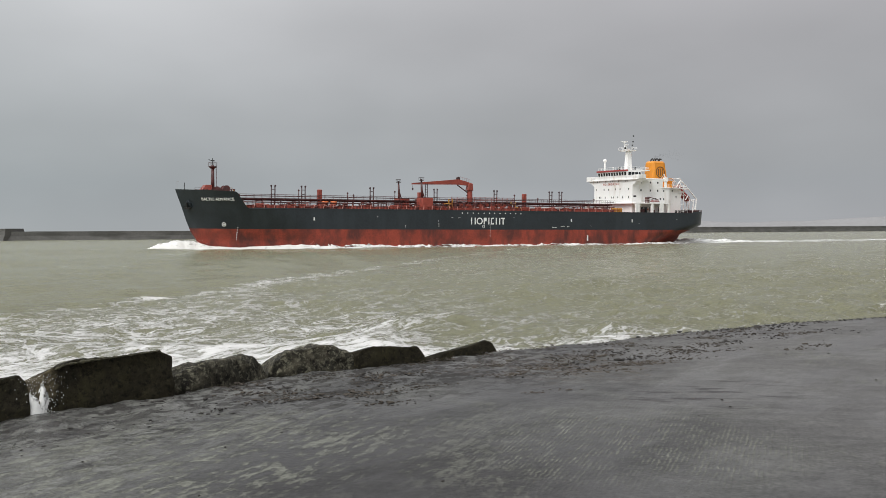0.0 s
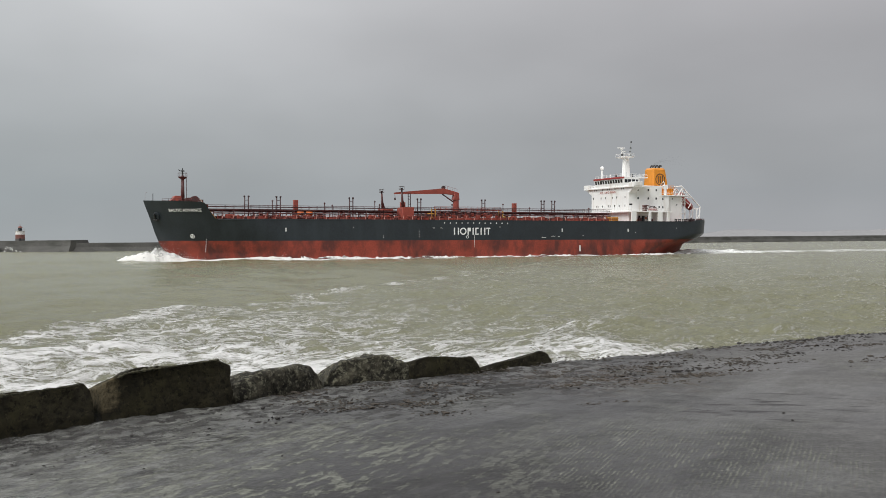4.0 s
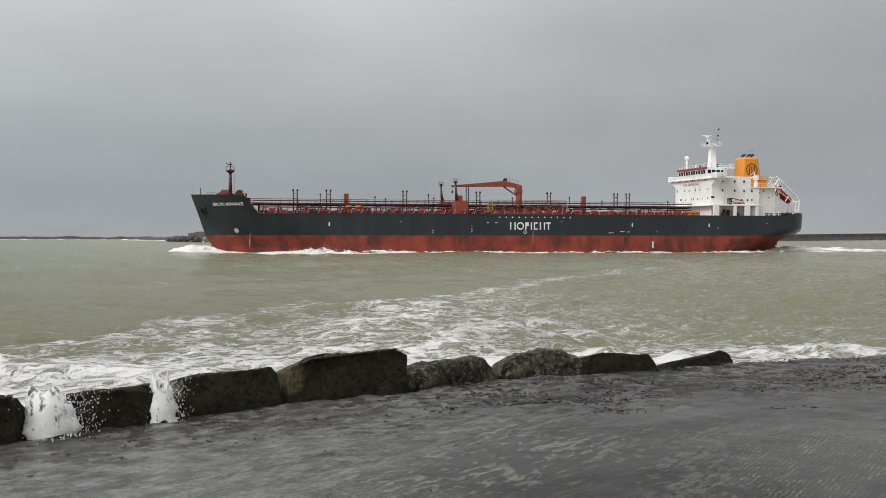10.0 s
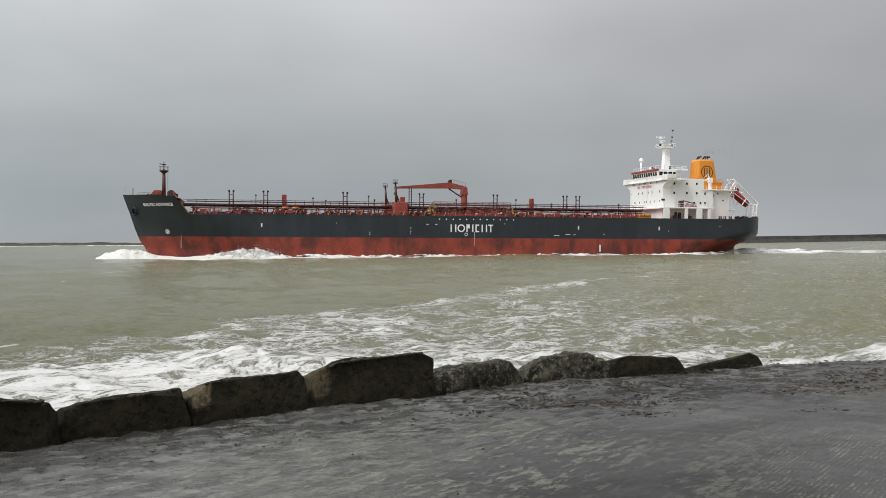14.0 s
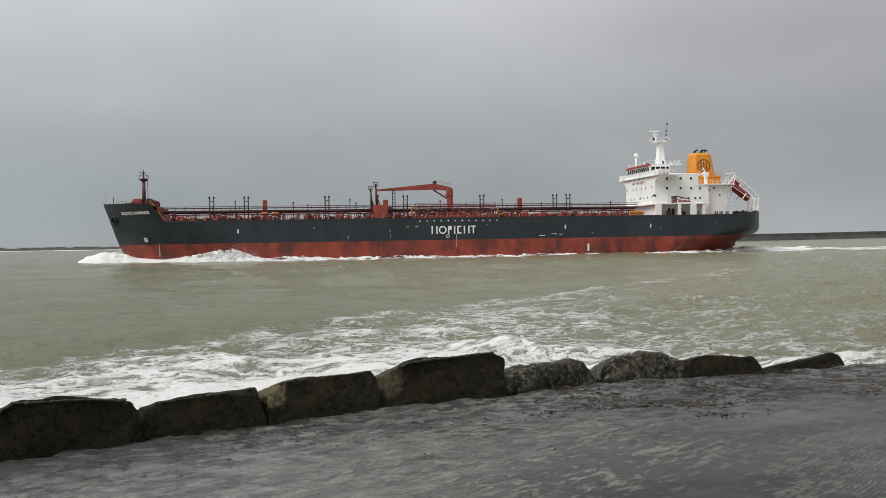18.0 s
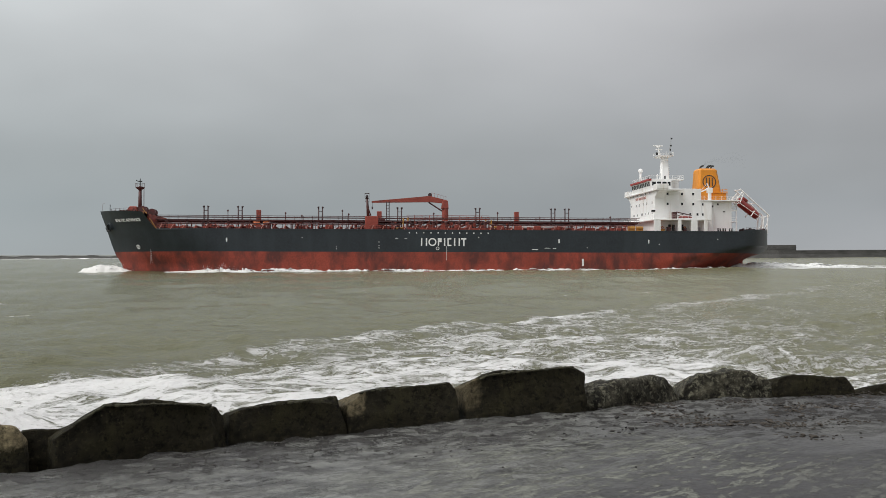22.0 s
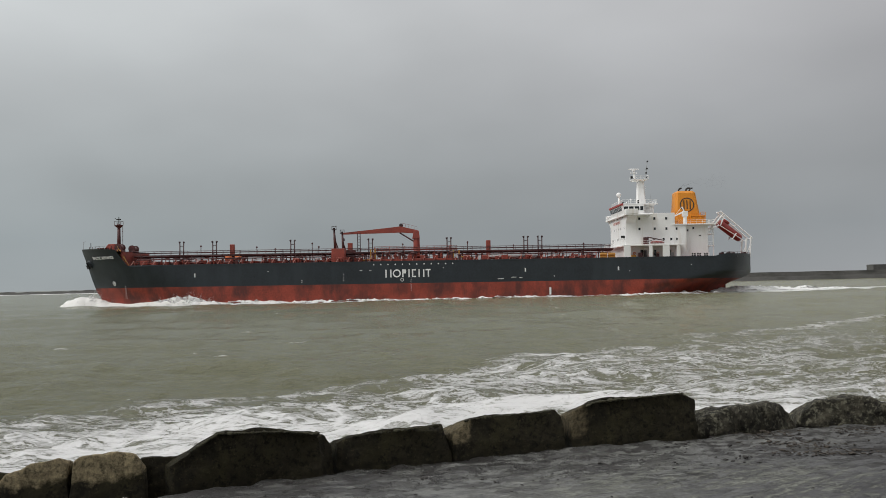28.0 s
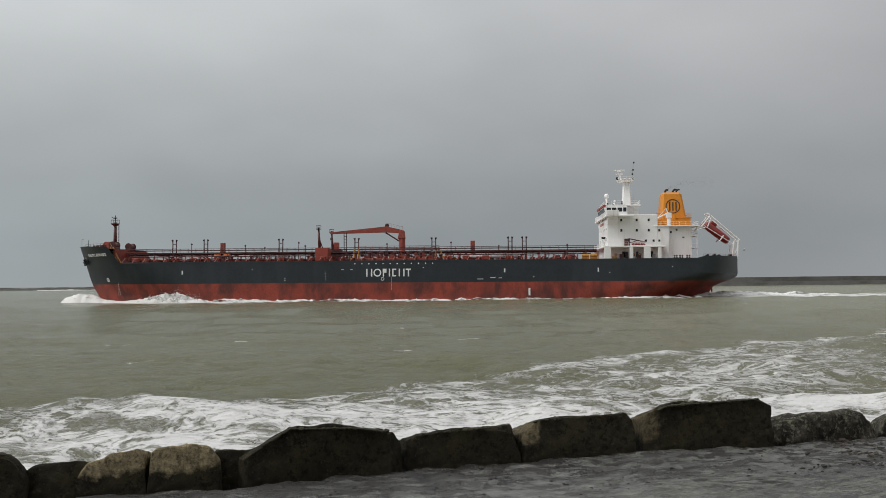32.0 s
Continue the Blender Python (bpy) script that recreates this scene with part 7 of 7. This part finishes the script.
def foam_wash(name, label, length, width, seed):
    """A thin sheet of foam left by a wave at a block's foot."""
    a, P = np.linspace(0, length, 40), []
    for x in a:
        w = width * (0.55 + 0.9 * noise.noise((x * 3.0, seed, 1.0))) * math.sin(math.pi * min(1.0, 0.08 + 0.9 * x / length)) ** 0.5
        P.append([(x, -max(w, 0.01) * f, 0.035 * math.sin(math.pi * (0.15 + 0.85 * f)) * (1 + noise.noise((x * 9, f * 3, seed))) - 0.03 * f) for f in np.linspace(-0.3, 1, 10)])
    ob = from_grid(name, np.array(P), M_WASH, 40, 10)
    return tagged(ob, label, "sea foam")


M_WASH = lacy_foam("washed_up_foam", (9.0, 12.0, 12.0), 0.44, 0.52)
WASHES = [
    (foam_wash("foam_wash", "white foam washed along a block's foot onto the slab", 0.8, 0.09, 2.0), -5.05, 6.36, 49, ((11.9, 0.3), (12.5, 1.0), (13.0, 0.7))),
    (foam_wash("foam_wash", "white foam pushed through a gap between two blocks", 0.26, 0.16, 5.0), -4.62, 6.93, 49, ((12.6, 0.9), (13.05, 1.0))),
    (foam_wash("foam_wash", "white foam lying beside the mossy block", 0.4, 0.14, 8.0), -6.15, 4.62, 52, ((19.3, 1.0), (20.2, 1.0), (21.0, 0.8), (21.6, 0.0), (27.2, 0.0), (28.0, 0.55))),
]


# ---- thin smoke from the funnel ----
M_SMOKE = material("brown_grey_smoke", (0.085, 0.080, 0.078), 0.95, var=0.2)


def make_smoke():
    rng = np.random.RandomState(9)
    clouds = []
    for k in range(1100):
        f = rng.uniform() ** 1.1
        w = 0.25 + 2.8 * f
        c = (18.5 - 13 * f - 91, rng.normal(0, 0.5 * w) - 0.8, 28.9 + 3.6 * f ** 0.6 - 2.2 * f * f - 5 + rng.normal(0, 0.42 * w))
        clouds.append(BEAD_V * rng.uniform(0.012, 0.028) + c)
    return tagged(lumps("funnel_smoke", clouds, M_SMOKE), "thin brown-grey smoke trailing from the ship's funnel", "smoke", kind="stuff")


smoke = make_smoke()


# ---- a gull over the channel ----
M_GULLW = material("white_gull_plumage", (0.62, 0.62, 0.60), 0.8, var=0.1, scale=6)
M_GULLG = material("grey_gull_wing", (0.16, 0.165, 0.17), 0.8, var=0.2, scale=6)


def make_gull():
    bird = new("gull")
    tagged(bird, "grey-winged white gull flying low over the channel", "bird")
    bm = B()
    prof = [(-0.30, 0.015), (-0.20, 0.05), (-0.05, 0.085), (0.10, 0.08), (0.20, 0.055), (0.25, 0.05), (0.30, 0.03), (0.36, 0.006)]
    rows = [[bm.verts.new((x, r * math.cos(math.pi * k / 4), r * 0.9 * math.sin(math.pi * k / 4))) for k in range(8)] for x, r in prof]
    for a, b in zip(rows, rows[1:]):
        for k in range(8):
            bm.faces.new((a[k], b[k], b[(k + 1) % 8], a[(k + 1) % 8]))
    part("body", bm, M_GULLW, bird, smooth=True)
    part("tail", box(B(), -0.46, -0.24, -0.07, 0.07, -0.012, 0.012, 0.004), M_GULLW, bird)
    wings = []
    for sgn in (1, -1):
        bm = B()
        line = [(0.13, -0.10, 0.0, 0.022), (0.17, -0.10, 0.28, 0.018), (0.12, -0.09, 0.50, 0.012), (-0.06, -0.12, 0.70, 0.005)]
        rows = [[bm.verts.new(p) for p in ((x0, sgn * y, 0), ((x0 + x1) / 2, sgn * y, h), (x1, sgn * y, 0), ((x0 + x1) / 2, sgn * y, -h * 0.3))] for x0, x1, y, h in line]
        for a, b in zip(rows, rows[1:]):
            for k in range(4):
                bm.faces.new((a[k], b[k], b[(k + 1) % 4], a[(k + 1) % 4]))
        bm.faces.new(rows[-1])
        bmesh.ops.recalc_face_normals(bm, faces=bm.faces[:])
        wings.append(part("wing", bm, M_GULLG, bird, "long grey wing"))
    return bird, wings


gull, gull_wings = make_gull()
GULL_ROWS = [(0, 268.0, 418.0, 4.2), (28, -4.0, 169.0, 4.2), (30.4, -27.3, 147.5, 4.7), (31, -33.3, 142.2, 5.3), (31.6, -38.8, 137.4, 7.0), (32, -42.8, 133.2, 8.5)]


# ---- what moves ----
def ship_pose(t):
    r = np.array(SHIP_ROWS)
    v = [float(np.interp(t, r[:, 0], r[:, k])) for k in range(1, 7)]
    return v


def level_pose(t, dz):
    v = ship_pose(t)
    return pose(v[0], v[1], dz + SEA_Z + 0.05, 0, 0, v[5])


def motions():
    walk(ship, [(r[0], pose(*r[1:])) for r in SHIP_ROWS])
    walk(sea, [(t, Matrix.Translation(ORIGIN + U * (SEA_SPEED * t)) @ pose(0, 0, 0, 0, 0, SEA_TURN)) for t in (0, 8, 16, 24, 32)])
    heave = [(0, 0.1), (1, -0.1), (2, -0.5), (3.2, -0.4), (4.5, 0.4), (5.2, 0.7), (6, 0.4), (7, 0.0), (8, -0.5), (9, -0.5), (10, -0.1), (11, -0.2), (12, 0.0), (13, 0.4), (14, 0.2), (15, -0.2), (16.5, -0.3), (17.5, 0.3), (18.4, 0.5), (19, 0.4), (20, -0.1), (21, -0.4), (22, -0.3), (23, 0.3), (24, 0.0), (25, 0.1), (26.5, -0.2), (28, 0.3), (29, -0.1), (30, 0.4), (31, 0.2), (32, 0.2)]
    walk(bow_wave, [(t, level_pose(t, a * 1.2 - 0.15)) for t, a in heave])
    lift = [(0, -4.2), (2, -5.0), (3.6, -4.0), (4.6, 1.3), (5.1, 2.3), (5.8, 0.8), (6.4, -1.6), (7.0, -3.8), (9, -5.2), (12, -4.4), (13, -3.0), (14.2, -4.2), (16.5, -4.6), (17.7, -3.0), (18.8, -3.2), (20, -4.6), (22.3, -4.4), (23.2, -3.0), (24.4, -4.0), (27, -4.4), (28.1, -2.8), (29, -4.2), (30, -2.6), (31, -3.8), (32, -4.0)]
    walk(spray, [(t, level_pose(t, a)) for t, a in lift])
    walk(side_foam, [(t, level_pose(t, 0.12 * math.sin(t * 1.1))) for t in range(0, 33, 2)])
    walk(stern_wash, [(t, level_pose(t, 0.15 * math.sin(t * 0.9))) for t in range(0, 33, 2)])
    walk(wake, [(t, level_pose(t, 0.0)) for t in range(0, 33, 4)])
    for ob, x, y, turn, swells in WASHES:
        rows = {0.0: -0.09, 32.0: -0.09}
        for tb, amp in swells:
            rows[tb] = -0.09 + 0.10 * amp
        for t in (swells[0][0] - 0.7, swells[-1][0] + 0.6):
            rows[t] = -0.09
        walk(ob, [(t, pose(x, y, SLAB_Z + z, 0, 0, turn)) for t, z in sorted(rows.items())])
    plume = [(0, -4), (5, -4), (6.2, -2.0), (7.2, -1.8), (8.2, -4), (10, -2.6), (11, -3.2), (12, -2.6), (13, -1.8), (14, -1.4), (15, -3.4), (16.4, -2.4), (17, -1.0), (18, -0.9), (19, -0.9), (20, -2.2), (21, -1.3), (22, -3.0), (23, -3.0), (24, -2.4), (24.6, -1.0), (25.6, -1.8), (27, -3.0), (28, -1.6), (29, -3.4), (30, -1.8), (31.4, -1.6), (32, -1.4)]
    walk(plume_spray, [(t, level_pose(t, a)) for t, a in plume])
    for ob, x, y, hgt, bursts in SPRAYS:
        rows = {0.0: -0.95, 32.0: -0.95}
        for tb, amp in bursts:
            for dt, f in ((-0.45, 0.0), (0.0, 1.0), (0.45, 0.15), (0.9, 0.0)):
                t = round(tb + dt, 2)
                if 0 <= t <= 32:
                    rows[t] = max(rows.get(t, -2), -0.95 + f * amp * 0.95)
        walk(ob, [(t, pose(x, y, SLAB_Z + z, 0, 0, 30)) for t, z in sorted(rows.items())])
    walk(smoke, [(r[0], pose(*r[1:])) for r in SHIP_ROWS])
    walk(gull, [(t, pose(x, y, z, 0, 0, 205)) for t, x, y, z in GULL_ROWS])
    for sgn, wing in zip((1, -1), gull_wings):
        beats = [(0, 5.0)] + [(28.0 + 0.25 * k, 38.0 if k % 2 else -16.0) for k in range(17)]
        walk(wing, [(t, pose(0, sgn * 0.05, 0.04, sgn * a, 0, 0)) for t, a in beats])


motions()
